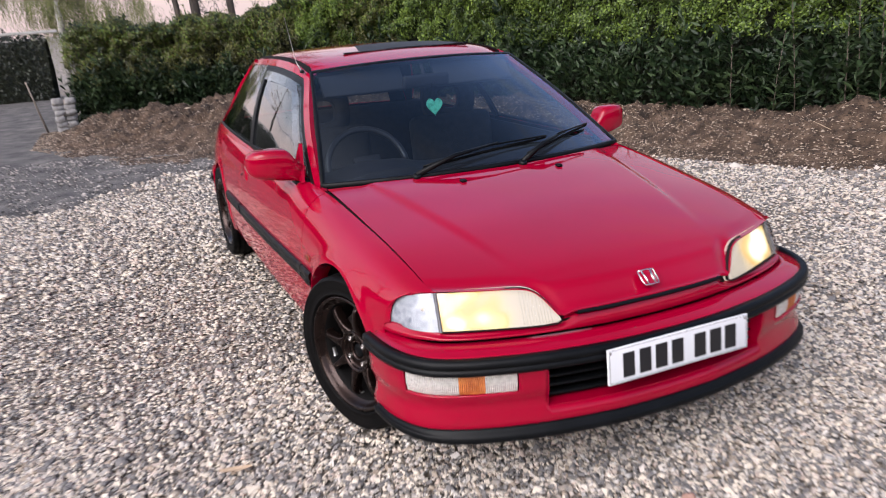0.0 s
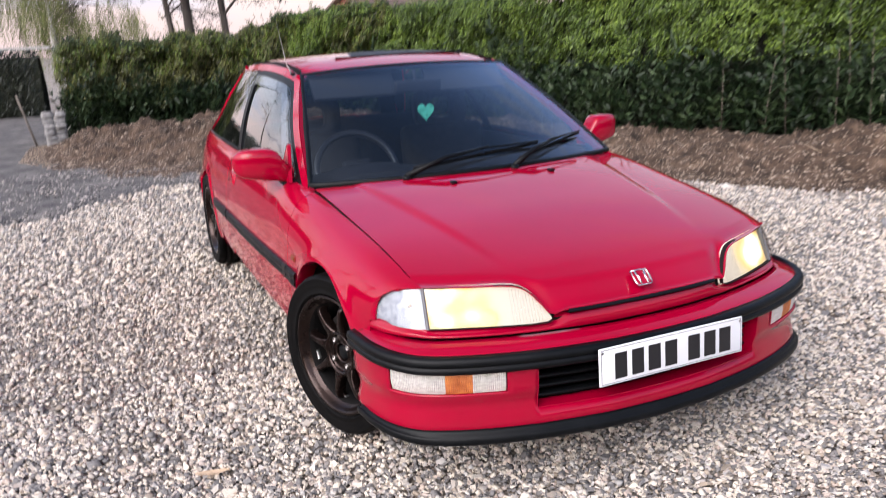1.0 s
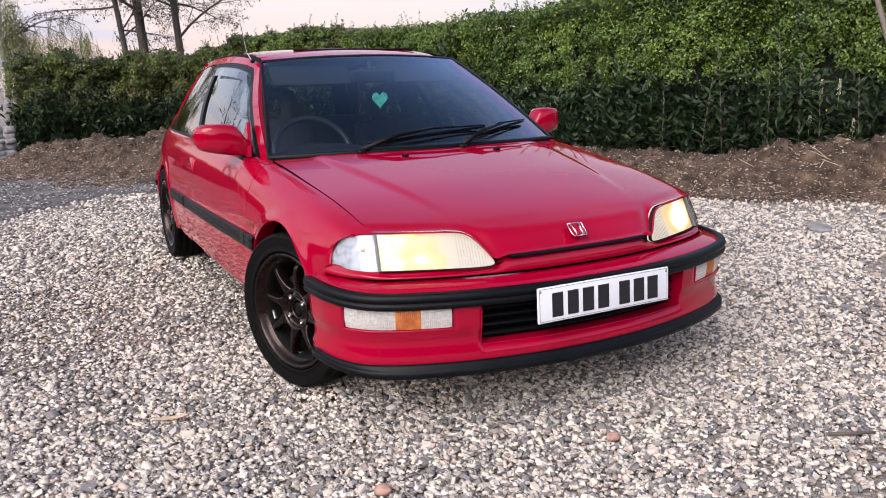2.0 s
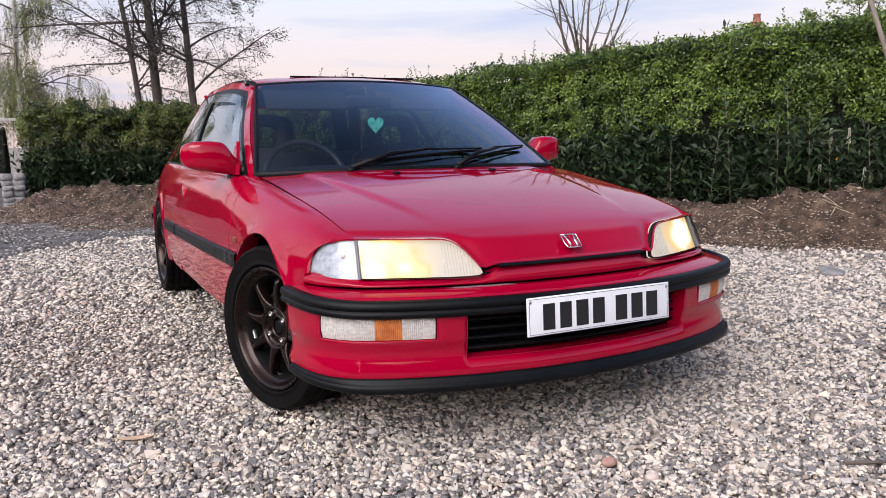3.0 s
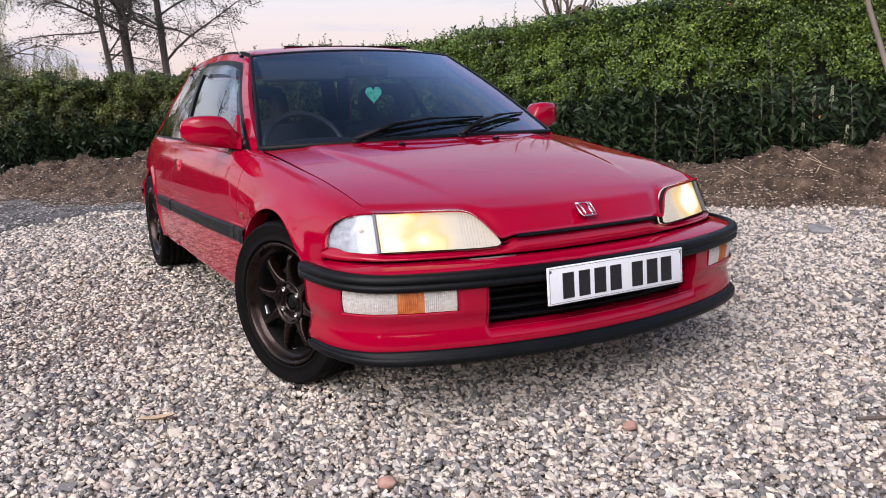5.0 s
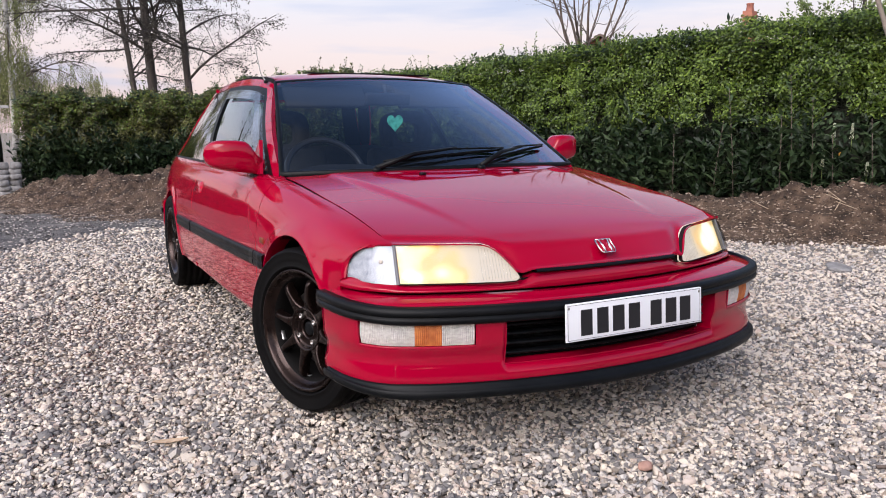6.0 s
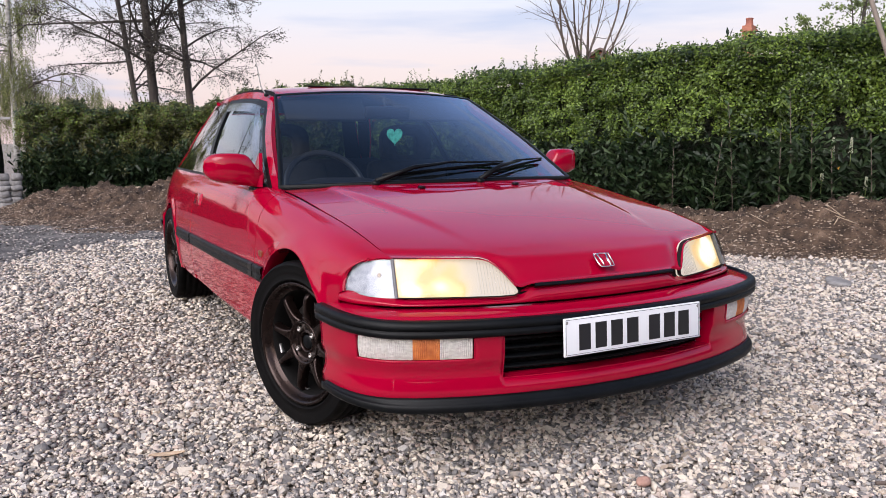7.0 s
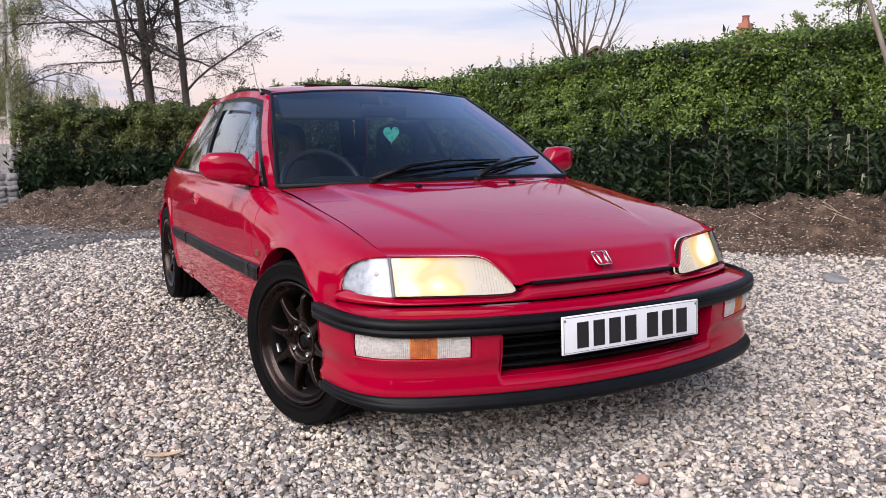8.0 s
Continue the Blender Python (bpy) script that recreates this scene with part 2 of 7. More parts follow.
def leafy(name, dark, mid, light, trans=0.25):
    m = mat_new(name, mid, 0.42)
    vary(m, (dark, mid, light), scale=2.2, detail=3, island=0.38)
    p = m.node_tree.nodes["Principled BSDF"]
    p.inputs["Specular IOR Level"].default_value = 0.35
    return m


M_PRIVET = leafy("hedge_leaf", (0.016, 0.033, 0.0045), (0.055, 0.094, 0.0115), (0.150, 0.222, 0.033))
M_LAUREL = leafy("laurel_leaf", (0.006, 0.014, 0.006), (0.015, 0.029, 0.012), (0.042, 0.066, 0.028))
M_LAUREL.node_tree.nodes["Principled BSDF"].inputs["Specular IOR Level"].default_value = 0.2
M_DARKLEAF = leafy("dark_evergreen_leaf", (0.005, 0.008, 0.005), (0.012, 0.017, 0.010), (0.026, 0.034, 0.020))
M_DULL = leafy("dull_hedge_leaf", (0.022, 0.024, 0.007), (0.058, 0.062, 0.015), (0.115, 0.120, 0.028))
M_TREELEAF = leafy("alder_leaf", (0.014, 0.012, 0.010), (0.028, 0.024, 0.016), (0.05, 0.045, 0.026))
M_WILLOW = leafy("willow_leaf", (0.085, 0.095, 0.03), (0.14, 0.16, 0.05), (0.22, 0.24, 0.085))
M_SPRING = leafy("spring_leaf", (0.08, 0.11, 0.03), (0.13, 0.18, 0.05), (0.2, 0.26, 0.09))
# near-black, so that gaps between the leaves read as deep shade
M_HEDGESHADE = mat_new("hedge_inside_shade", (0.010, 0.013, 0.006), 0.9)
vary(M_HEDGESHADE, ((0.006, 0.008, 0.004), (0.018, 0.022, 0.010)), scale=12, bump=0.03, bump_scale=25)
M_BARK = mat_new("tree_bark", (0.11, 0.095, 0.08), 0.9)
vary(M_BARK, ((0.024, 0.020, 0.017), (0.045, 0.037, 0.033), (0.080, 0.068, 0.060)), scale=9, bump=0.02, bump_scale=30, stretch=(1, 1, 0.25))
M_TWIG = mat_new("bare_twig", (0.16, 0.12, 0.10), 0.8)
vary(M_TWIG, ((0.06, 0.045, 0.036), (0.13, 0.10, 0.085)), scale=10)
M_BIRCH = mat_new("pale_bark", (0.42, 0.41, 0.38), 0.8)
vary(M_BIRCH, ((0.14, 0.135, 0.13), (0.36, 0.35, 0.33), (0.48, 0.47, 0.45)), scale=7, stretch=(1, 1, 2.0))
M_SOIL = mat_new("dug_soil", (0.12, 0.085, 0.06), 0.95)
vary(M_SOIL, ((0.022, 0.013, 0.008), (0.058, 0.036, 0.023), (0.105, 0.068, 0.045), (0.185, 0.128, 0.088)), scale=7, detail=12, bump=0.045, bump_scale=34)
M_BRICK = mat_new("chimney_brick", (0.33, 0.13, 0.08), 0.85)
vary(M_BRICK, ((0.20, 0.075, 0.055), (0.32, 0.13, 0.085)), scale=3, obj_random=0.6)
M_POT = mat_new("terracotta_pot", (0.28, 0.10, 0.07), 0.8)
vary(M_POT, ((0.22, 0.08, 0.06), (0.34, 0.13, 0.09)), scale=5)
M_ROOF = mat_new("roof_tile", (0.16, 0.10, 0.08), 0.85)
vary(M_ROOF, ((0.075, 0.055, 0.048), (0.14, 0.10, 0.088)), scale=3, obj_random=0.5)
M_WHITEWOOD = mat_new("weathered_white_wood", (0.6, 0.6, 0.58), 0.7)
vary(M_WHITEWOOD, ((0.26, 0.26, 0.25), (0.42, 0.42, 0.41)), scale=8, stretch=(1, 1, 0.2))


# ---- building helpers ----
def smooth_curve(xs, ys):
    """Monotone cubic through the given knots."""
    xs, ys = np.asarray(xs, float), np.asarray(ys, float)
    d = np.diff(ys) / np.diff(xs)
    m = np.zeros_like(ys)
    m[0], m[-1] = d[0], d[-1]
    for i in range(1, len(xs) - 1):
        if d[i - 1] * d[i] > 0:
            w1, w2 = 2 * (xs[i + 1] - xs[i]) + xs[i] - xs[i - 1], xs[i + 1] - xs[i] + 2 * (xs[i] - xs[i - 1])
            m[i] = (w1 + w2) / (w1 / d[i - 1] + w2 / d[i])

    def f(x):
        x = min(max(float(x), xs[0]), xs[-1])
        i = min(int(np.searchsorted(xs, x, "right")) - 1, len(xs) - 2)
        h = xs[i + 1] - xs[i]
        t = (x - xs[i]) / h
        return float((1 + 2 * t) * (1 - t) ** 2 * ys[i] + t * (1 - t) ** 2 * h * m[i] + t * t * (3 - 2 * t) * ys[i + 1] + t * t * (t - 1) * h * m[i + 1])
    return f


def step01(x):
    x = min(max(x, 0.0), 1.0)
    return x * x * (3 - 2 * x)


def span(a, b, n):
    return [a + (b - a) * i / n for i in range(n + 1)]


def grid_faces(rows, cols, keep=None, wrap_v=False, wrap_u=False):
    """Quads of a grid whose vertex (i, j) is number i * cols + j."""
    out = []
    for i in range(rows if wrap_u else rows - 1):
        for j in range(cols if wrap_v else cols - 1):
            if keep is None or keep(i, j):
                i2, j2 = (i + 1) % rows, (j + 1) % cols
                out.append((i * cols + j, i * cols + j2, i2 * cols + j2, i2 * cols + j))
    return out


def to_mesh(name, verts, faces, mat, smooth=True):
    me = bpy.data.meshes.new(name)
    me.from_pydata([tuple(v) for v in verts], [], [tuple(f) for f in faces])
    me.materials.append(mat)
    if smooth:
        me.polygons.foreach_set("use_smooth", [True] * len(me.polygons))
    me.update()
    return me


def bm_mesh(name, bm, mat, smooth=True):
    me = bpy.data.meshes.new(name)
    bm.to_mesh(me)
    bm.free()
    me.materials.append(mat)
    if smooth:
        me.polygons.foreach_set("use_smooth", [True] * len(me.polygons))
    return me


def part(name, me, parent=None, label="", m=None):
    """One mesh object; under a parent it keeps world coordinates unless m places it."""
    ob = new(name, me)
    if parent is not None:
        ob.parent = parent
        ob.matrix_parent_inverse = Matrix.Identity(4)
        ob.matrix_basis = m if m is not None else Matrix.Identity(4)
    elif m is not None:
        ob.matrix_world = m
    if label:
        ob["label"] = label
    return ob


def thing(name, label, category, m=None, group="", kind=""):
    ob = new(name)
    ob.empty_display_size = 0.1
    if m is not None:
        ob.matrix_world = m
    return tagged(ob, label, category, group, kind)


def solid(ob, thickness, offset=-1.0):
    """Sheet thickness, with crisp cut edges."""
    md = ob.modifiers.new("thickness", "SOLIDIFY")
    md.thickness, md.offset = thickness, offset
    sp = ob.modifiers.new("crisp_edges", "EDGE_SPLIT")
    sp.split_angle = radians(50)
    return ob


def face_out(verts, faces, centre):
    """The faces turned so that most look away from centre."""
    c = np.array(centre)
    v = np.array([tuple(p) for p in verts])
    tot = 0.0
    for f in faces[:: max(1, len(faces) // 200)]:
        a, b, d = v[f[0]], v[f[1]], v[f[-1]]
        tot += float(np.cross(b - a, d - a) @ ((a + b + d) / 3 - c))
    return faces if tot > 0 else [tuple(reversed(f)) for f in faces]


def tube(points, radii, sides=8, closed_ends=True):
    """Vertices and faces of a round rod through points."""
    pts = [Vector(p) for p in points]
    if not hasattr(radii, "__len__"):
        radii = [radii] * len(pts)
    verts, faces = [], []
    for i, p in enumerate(pts):
        d = (pts[min(i + 1, len(pts) - 1)] - pts[max(i - 1, 0)]).normalized()
        a = d.orthogonal().normalized() if i == 0 else (a - d * a.dot(d)).normalized()
        b = d.cross(a)
        for k in range(sides):
            t = 2 * math.pi * k / sides
            verts.append(p + radii[i] * (math.cos(t) * a + math.sin(t) * b))
    faces = grid_faces(len(pts), sides, wrap_v=True)
    if closed_ends:
        faces += [tuple(range(sides))[::-1], tuple(range((len(pts) - 1) * sides, len(pts) * sides))]
    return verts, faces


def lathe(profile, sides=48):
    """Profile rows (along x, radius), turned about the x axis."""
    verts = []
    for x, r in profile:
        for k in range(sides):
            t = 2 * math.pi * k / sides
            verts.append((x, r * math.cos(t), r * math.sin(t)))
    return verts, grid_faces(len(profile), sides, wrap_v=True)


def box_bm(sx, sy, sz, bevel=0.0, segs=2, at=(0, 0, 0)):
    bm = bmesh.new()
    bmesh.ops.create_cube(bm, size=1.0, matrix=Matrix.Translation(at) @ Matrix.Diagonal((sx, sy, sz, 1)))
    if bevel:
        bmesh.ops.bevel(bm, geom=list(bm.edges), offset=bevel, segments=segs, affect="EDGES", profile=0.6)
    return bm


def join(*parts):
    verts, faces = [], []
    for v, f in parts:
        o = len(verts)
        verts += [tuple(p) for p in v]
        faces += [tuple(i + o for i in q) for q in f]
    return verts, faces

# ---- ground ----
rng = np.random.default_rng(7)


def resample(points, n):
    p = np.array(points, float)
    s = np.r_[0, np.cumsum(np.linalg.norm(np.diff(p, axis=0), axis=1))]
    # round the corners a little
    t = np.linspace(0, s[-1], n)
    q = np.stack([np.interp(t, s, p[:, k]) for k in range(p.shape[1])], 1)
    for _ in range(6):
        q[1:-1] = 0.25 * q[:-2] + 0.5 * q[1:-1] + 0.25 * q[2:]
    return q


HEDGE_LINE = [(7.2, -0.4), (6.3, 0.9), (5.25, 2.45), (4.6, 3.9), (4.1, 5.4), (3.55, 7.6), (3.0, 9.3), (1.6, 9.9), (-0.4, 10.5), (-1.75, 10.9)]
MOUND_EDGE = [(6.0, -0.4), (5.2, 0.55), (4.37, 1.36), (3.58, 2.05), (3.1, 3.0), (2.7, 4.4), (2.3, 5.5), (1.2, 5.9), (-0.2, 5.85), (-0.9, 6.1), (-1.4, 6.8), (-1.9, 7.8), (-2.3, 8.9)]
MOUND_BACK = [(x + 0.35, y + 0.3) for x, y in HEDGE_LINE[:-1]] + [(-2.25, 10.9)]


def ground_material():
    m = mat_new("gravel_ground", (0.3, 0.26, 0.23), 0.85)
    n, l, p = nodes_of(m)
    tc = n.new("ShaderNodeTexCoord")
    vo = n.new("ShaderNodeTexVoronoi")
    vo.inputs["Scale"].default_value = 55.0
    l.new(tc.outputs["Object"], vo.inputs["Vector"])
    rp = n.new("ShaderNodeValToRGB")
    rp.color_ramp.elements[0].position, rp.color_ramp.elements[0].color = 0.0, (*STONE_COLOURS[0], 1)
    rp.color_ramp.elements[1].position, rp.color_ramp.elements[1].color = 1.0, (*STONE_COLOURS[5], 1)
    for i in (1, 2, 3, 4):
        rp.color_ramp.elements.new(i / 5).color = (*STONE_COLOURS[i], 1)
    sp = n.new("ShaderNodeSeparateColor")
    l.new(vo.outputs["Color"], sp.inputs[0])
    l.new(sp.outputs[0], rp.inputs[0])
    dk = n.new("ShaderNodeMapRange")
    dk.inputs["From Min"].default_value, dk.inputs["From Max"].default_value = 0.0, 0.012
    dk.inputs["To Min"].default_value, dk.inputs["To Max"].default_value = 1.0, 0.55
    l.new(vo.outputs["Distance"], dk.inputs["Value"])
    nz = n.new("ShaderNodeTexNoise")
    nz.inputs["Scale"].default_value, nz.inputs["Detail"].default_value = 0.7, 6.0
    l.new(tc.outputs["Object"], nz.inputs["Vector"])
    r2 = n.new("ShaderNodeValToRGB")
    r2.color_ramp.elements[0].position, r2.color_ramp.elements[0].color = 0.35, (0.46, 0.45, 0.44, 1)
    r2.color_ramp.elements[1].position, r2.color_ramp.elements[1].color = 0.65, (0.64, 0.63, 0.62, 1)
    l.new(nz.outputs[0], r2.inputs[0])
    mu = n.new("ShaderNodeMix")
    mu.data_type, mu.blend_type = "RGBA", "MULTIPLY"
    mu.inputs["Factor"].default_value = 1.0
    l.new(rp.outputs[0], mu.inputs["A"])
    l.new(r2.outputs[0], mu.inputs["B"])
    l.new(mu.outputs["Result"], p.inputs["Base Color"])
    bp = n.new("ShaderNodeBump")
    bp.inputs["Strength"].default_value, bp.inputs["Distance"].default_value = 0.9, 0.012
    bp.invert = True
    l.new(vo.outputs["Distance"], bp.inputs["Height"])
    l.new(bp.outputs[0], p.inputs["Normal"])
    return m


def ground():
    ax = sorted(set([round(v, 3) for v in np.r_[np.linspace(-8, 8, 65), np.linspace(-30, -9, 12), np.linspace(9, 30, 12), -60, -120, -300, -900, 60, 120, 300, 900]]))
    ay = [v + 2.0 for v in ax]
    verts = []
    for x in ax:
        for y in ay:
            near = max(0.0, 1 - max(abs(x), abs(y - 2)) / 14)
            z = 0.008 * near * (noise.noise((x * 0.9, y * 0.9, 0.0))) * step01((math.hypot(x, max(0, abs(y - 1.2) - 1.4)) - 1.0) / 1.0)
            verts.append((x, y, z - 0.017))
    me = to_mesh("ground", verts, [f[::-1] for f in grid_faces(len(ax), len(ay))], ground_material())
    tagged(new("ground", me), "pale grey and tan gravel yard, loose stones", "ground", kind="structure")


def stone_shapes():
    """A crushed stone: a block with its corners cut uneven."""
    base = np.array([(x, y, z) for x in (-1, 1) for y in (-1, 1) for z in (-1, 1)], float) * 0.74
    quads = ((0, 1, 3, 2), (4, 6, 7, 5), (0, 4, 5, 1), (2, 3, 7, 6), (0, 2, 6, 4), (1, 5, 7, 3))
    tri = np.array([t for a, b, c, d in quads for t in ((a, b, c), (a, c, d))])
    return base, tri


def scatter_mesh(name, base, tri, at, size, turn, mat, jitter=0.22, block=False):
    """Many copies of a small shape joined into one mesh; each one is uneven."""
    n, k = len(at), len(base)
    shape = base[None] * (1 + jitter * rng.standard_normal((n, k, 3 if block else 1)).clip(-1.6, 1.6))
    shape = shape * size[:, None, :]
    c, s = np.cos(turn), np.sin(turn)
    # each stone lies tipped two ways
    tilt = rng.normal(0, 0.5 if block else 0.35, n)
    ct, st = np.cos(tilt)[:, None], np.sin(tilt)[:, None]
    y, z = shape[..., 1] * ct - shape[..., 2] * st, shape[..., 1] * st + shape[..., 2] * ct
    roll = rng.normal(0, 0.4 if block else 0.0, n)
    cr_, sr_ = np.cos(roll)[:, None], np.sin(roll)[:, None]
    x, z = shape[..., 0] * cr_ + z * sr_, z * cr_ - shape[..., 0] * sr_
    v = np.stack([x * c[:, None] - y * s[:, None], x * s[:, None] + y * c[:, None], z], -1) + at[:, None]
    f = (tri[None] + (np.arange(n) * k)[:, None, None]).reshape(-1, 3)
    me = bpy.data.meshes.new(name)
    me.vertices.add(n * k)
    me.vertices.foreach_set("co", v.reshape(-1).astype(np.float32))
    me.loops.add(len(f) * 3)
    me.loops.foreach_set("vertex_index", f.reshape(-1).astype(np.int32))
    me.polygons.add(len(f))
    me.polygons.foreach_set("loop_start", np.arange(0, len(f) * 3, 3, dtype=np.int32))
    # of the blocks, about half are chips with sharp edges, the rest are worn round
    me.polygons.foreach_set("use_smooth", np.repeat(rng.random(n) < 0.5, len(tri)) if block else np.ones(len(f), dtype=bool))
    me.materials.append(mat)
    me.update(calc_edges=True)
    me.validate()
    return me


def inside(poly, x, y):
    """Which points lie in a polygon."""
    hit = np.zeros(len(x), bool)
    for (x1, y1), (x2, y2) in zip(poly, poly[1:] + poly[:1]):
        cross = ((y1 > y) != (y2 > y)) & (x < (x2 - x1) * (y - y1) / (y2 - y1 + 1e-12) + x1)
        hit ^= cross
    return hit


def apron_front(x):
    """Where the pale gravel gives way to bare dark grit, with a ragged edge."""
    y = np.interp(x, [-8, -2.9, -2.33, -1.8, -1.45, -0.93, -0.4, 0.6, 1.4], [5.6, 5.1, 4.8, 4.78, 5.4, 5.84, 5.9, 6.2, 9.0])
    return y + np.array([0.20 * noise.noise((a * 1.9, 2.0, 0.0)) + 0.16 * noise.noise((a * 6.0, 5.0, 0.0)) for a in np.atleast_1d(x)])


def apron():
    """Bare grit between the gravel and the bank."""
    xs = span(-7.5, 1.1, 120)
    front = apron_front(np.array(xs))
    verts = []
    for x, y0 in zip(xs, front):
        y1 = 9.0 + 0.5 * noise.noise((x * 0.8, 9.0, 0.0)) + 9.2 * step01((-1.7 - x) / 0.7)
        for t in span(0, 1, 44):
            y = y0 + (y1 - y0) * t
            verts.append((x, y, 0.008 + 0.016 * noise.noise((x * 3, y * 3, 2.0)) * min(1, t * 8) - 0.02 * (t in (0.0, 1.0))))
    me = to_mesh("grit_apron", verts, face_up(verts, grid_faces(121, 45)), M_GRIT)
    tagged(new("grit_apron", me), "bare dark grey grit between gravel and soil bank", "ground", kind="structure")
    oc = np.array([(1, 0, 0), (-1, 0, 0), (0, 1, 0), (0, -1, 0), (0, 0, 1), (0, 0, -1)], float), np.array([(0, 2, 4), (2, 1, 4), (1, 3, 4), (3, 0, 4), (2, 0, 5), (1, 2, 5), (3, 1, 5), (0, 3, 5)])
    k = 9000
    x, u = rng.uniform(-6.5, 1.0, k), rng.random(k)
    y = apron_front(x) + u * 2.9
    s = 0.010 * np.exp(rng.normal(0, 0.35, k))
    me = scatter_mesh("grit_stone", *oc, np.stack([x, y, np.full(k, 0.010)], 1), np.stack([s * 1.3, s, s * 0.6], 1), rng.uniform(0, 6.28, k), M_GRITSTONE)
    tagged(new("grit_stones", me), "scattered dark and pale stones on the bare grit", "stones", kind="stuff")


M_GRIT = mat_new("dark_grit", (0.10, 0.095, 0.09), 0.9)
vary(M_GRIT, ((0.045, 0.042, 0.042), (0.085, 0.080, 0.078), (0.125, 0.115, 0.11), (0.20, 0.185, 0.17)), scale=3.5, detail=12, bump=0.012, bump_scale=60)
M_GRITSTONE = mat_new("grit_stone", (0.15, 0.14, 0.13), 0.85)
vary(M_GRITSTONE, ((0.05, 0.047, 0.046), (0.10, 0.094, 0.09), (0.17, 0.16, 0.15), (0.42, 0.38, 0.35)), scale=20, island=0.85)


def gravel():
    block = stone_shapes()
    octa = (np.array([(1, 0, 0), (-1, 0, 0), (0, 1, 0), (0, -1, 0), (0, 0, 1), (0, 0, -1)], float), np.array([(0, 2, 4), (2, 1, 4), (1, 3, 4), (3, 0, 4), (2, 0, 5), (1, 2, 5), (3, 1, 5), (0, 3, 5)]))
    zones = (((-2.3, 1.5), (-1.75, 0.35), 8200, 0.0066, block), ((-2.8, 2.6), (0.0, 0.8), 5200, 0.0076, block), ((1.1, 2.7), (-1.7, 0.3), 3300, 0.0078, block), ((-3.4, 3.8), (-0.1, 2.4), 3100, 0.0094, octa), ((-3.8, 4.4), (2.0, 5.2), 1900, 0.0122, octa), ((-5.2, 3.4), (4.8, 8.2), 700, 0.016, octa), ((-4.5, 4.5), (-4.6, -1.9), 350, 0.014, octa), ((-6.5, -2.7), (-1.2, 6.0), 950, 0.0145, octa), ((2.3, 6.2), (-1.6, 2.3), 750, 0.0105, block))
    for (x0, x1), (y0, y1), per, r, (base, tri) in zones:
        n = int((x1 - x0) * (y1 - y0) * per)
        x, y = rng.uniform(x0, x1, n), rng.uniform(y0, y1, n)
        # thinning towards the rim of the zone
        rim = np.minimum(np.minimum(x - x0, x1 - x), np.minimum(y - y0, y1 - y)) + 0.25 * np.array([noise.noise((a * 1.7, b * 1.7, 3.0)) for a, b in zip(x, y)])
        ok = ~inside(MOUND_EDGE + [(8, 12), (9, -0.4)], x - 0.16, y - 0.16) & ((y < apron_front(x)) | (rng.random(n) < 0.06)) & (rng.random(n) < rim / (0.7 if y0 > 4 or x1 < -2 or x0 > 2 or y1 < -1 else 0.4))
        if per > 5500:
            # none right under the camera
            ok &= y > -1.75 - 0.46 * (x - 0.6)
        x, y = x[ok], y[ok]
        n = len(x)
        s = r * np.exp(rng.normal(0, 0.30, n)) * np.where(rng.random(n) < 0.012, 1.6, 1.0)
        size = np.stack([s * rng.uniform(0.9, 1.5, n), s * rng.uniform(0.75, 1.1, n), s * rng.uniform(0.45, 0.75, n)], 1)
        at = np.stack([x, y, rng.uniform(-0.005, 0.004, n) - 0.004], 1)
        # stones pushed up round the tyres
        for wx, wy in ((-0.70, 0.0), (0.70, 0.0), (-0.715, 2.5), (0.715, 2.5)):
            at[:, 2] += 0.016 * np.exp(-((x - wx) / 0.16) ** 2 - ((y - wy) / 0.17) ** 2)
        me = scatter_mesh("gravel", base, tri, at, size, rng.uniform(0, 6.28, n), M_STONE, 0.22, block=len(base) == 8)
        tagged(new("gravel", me), "loose angular gravel in grey, tan and pale pink", "gravel", kind="stuff")


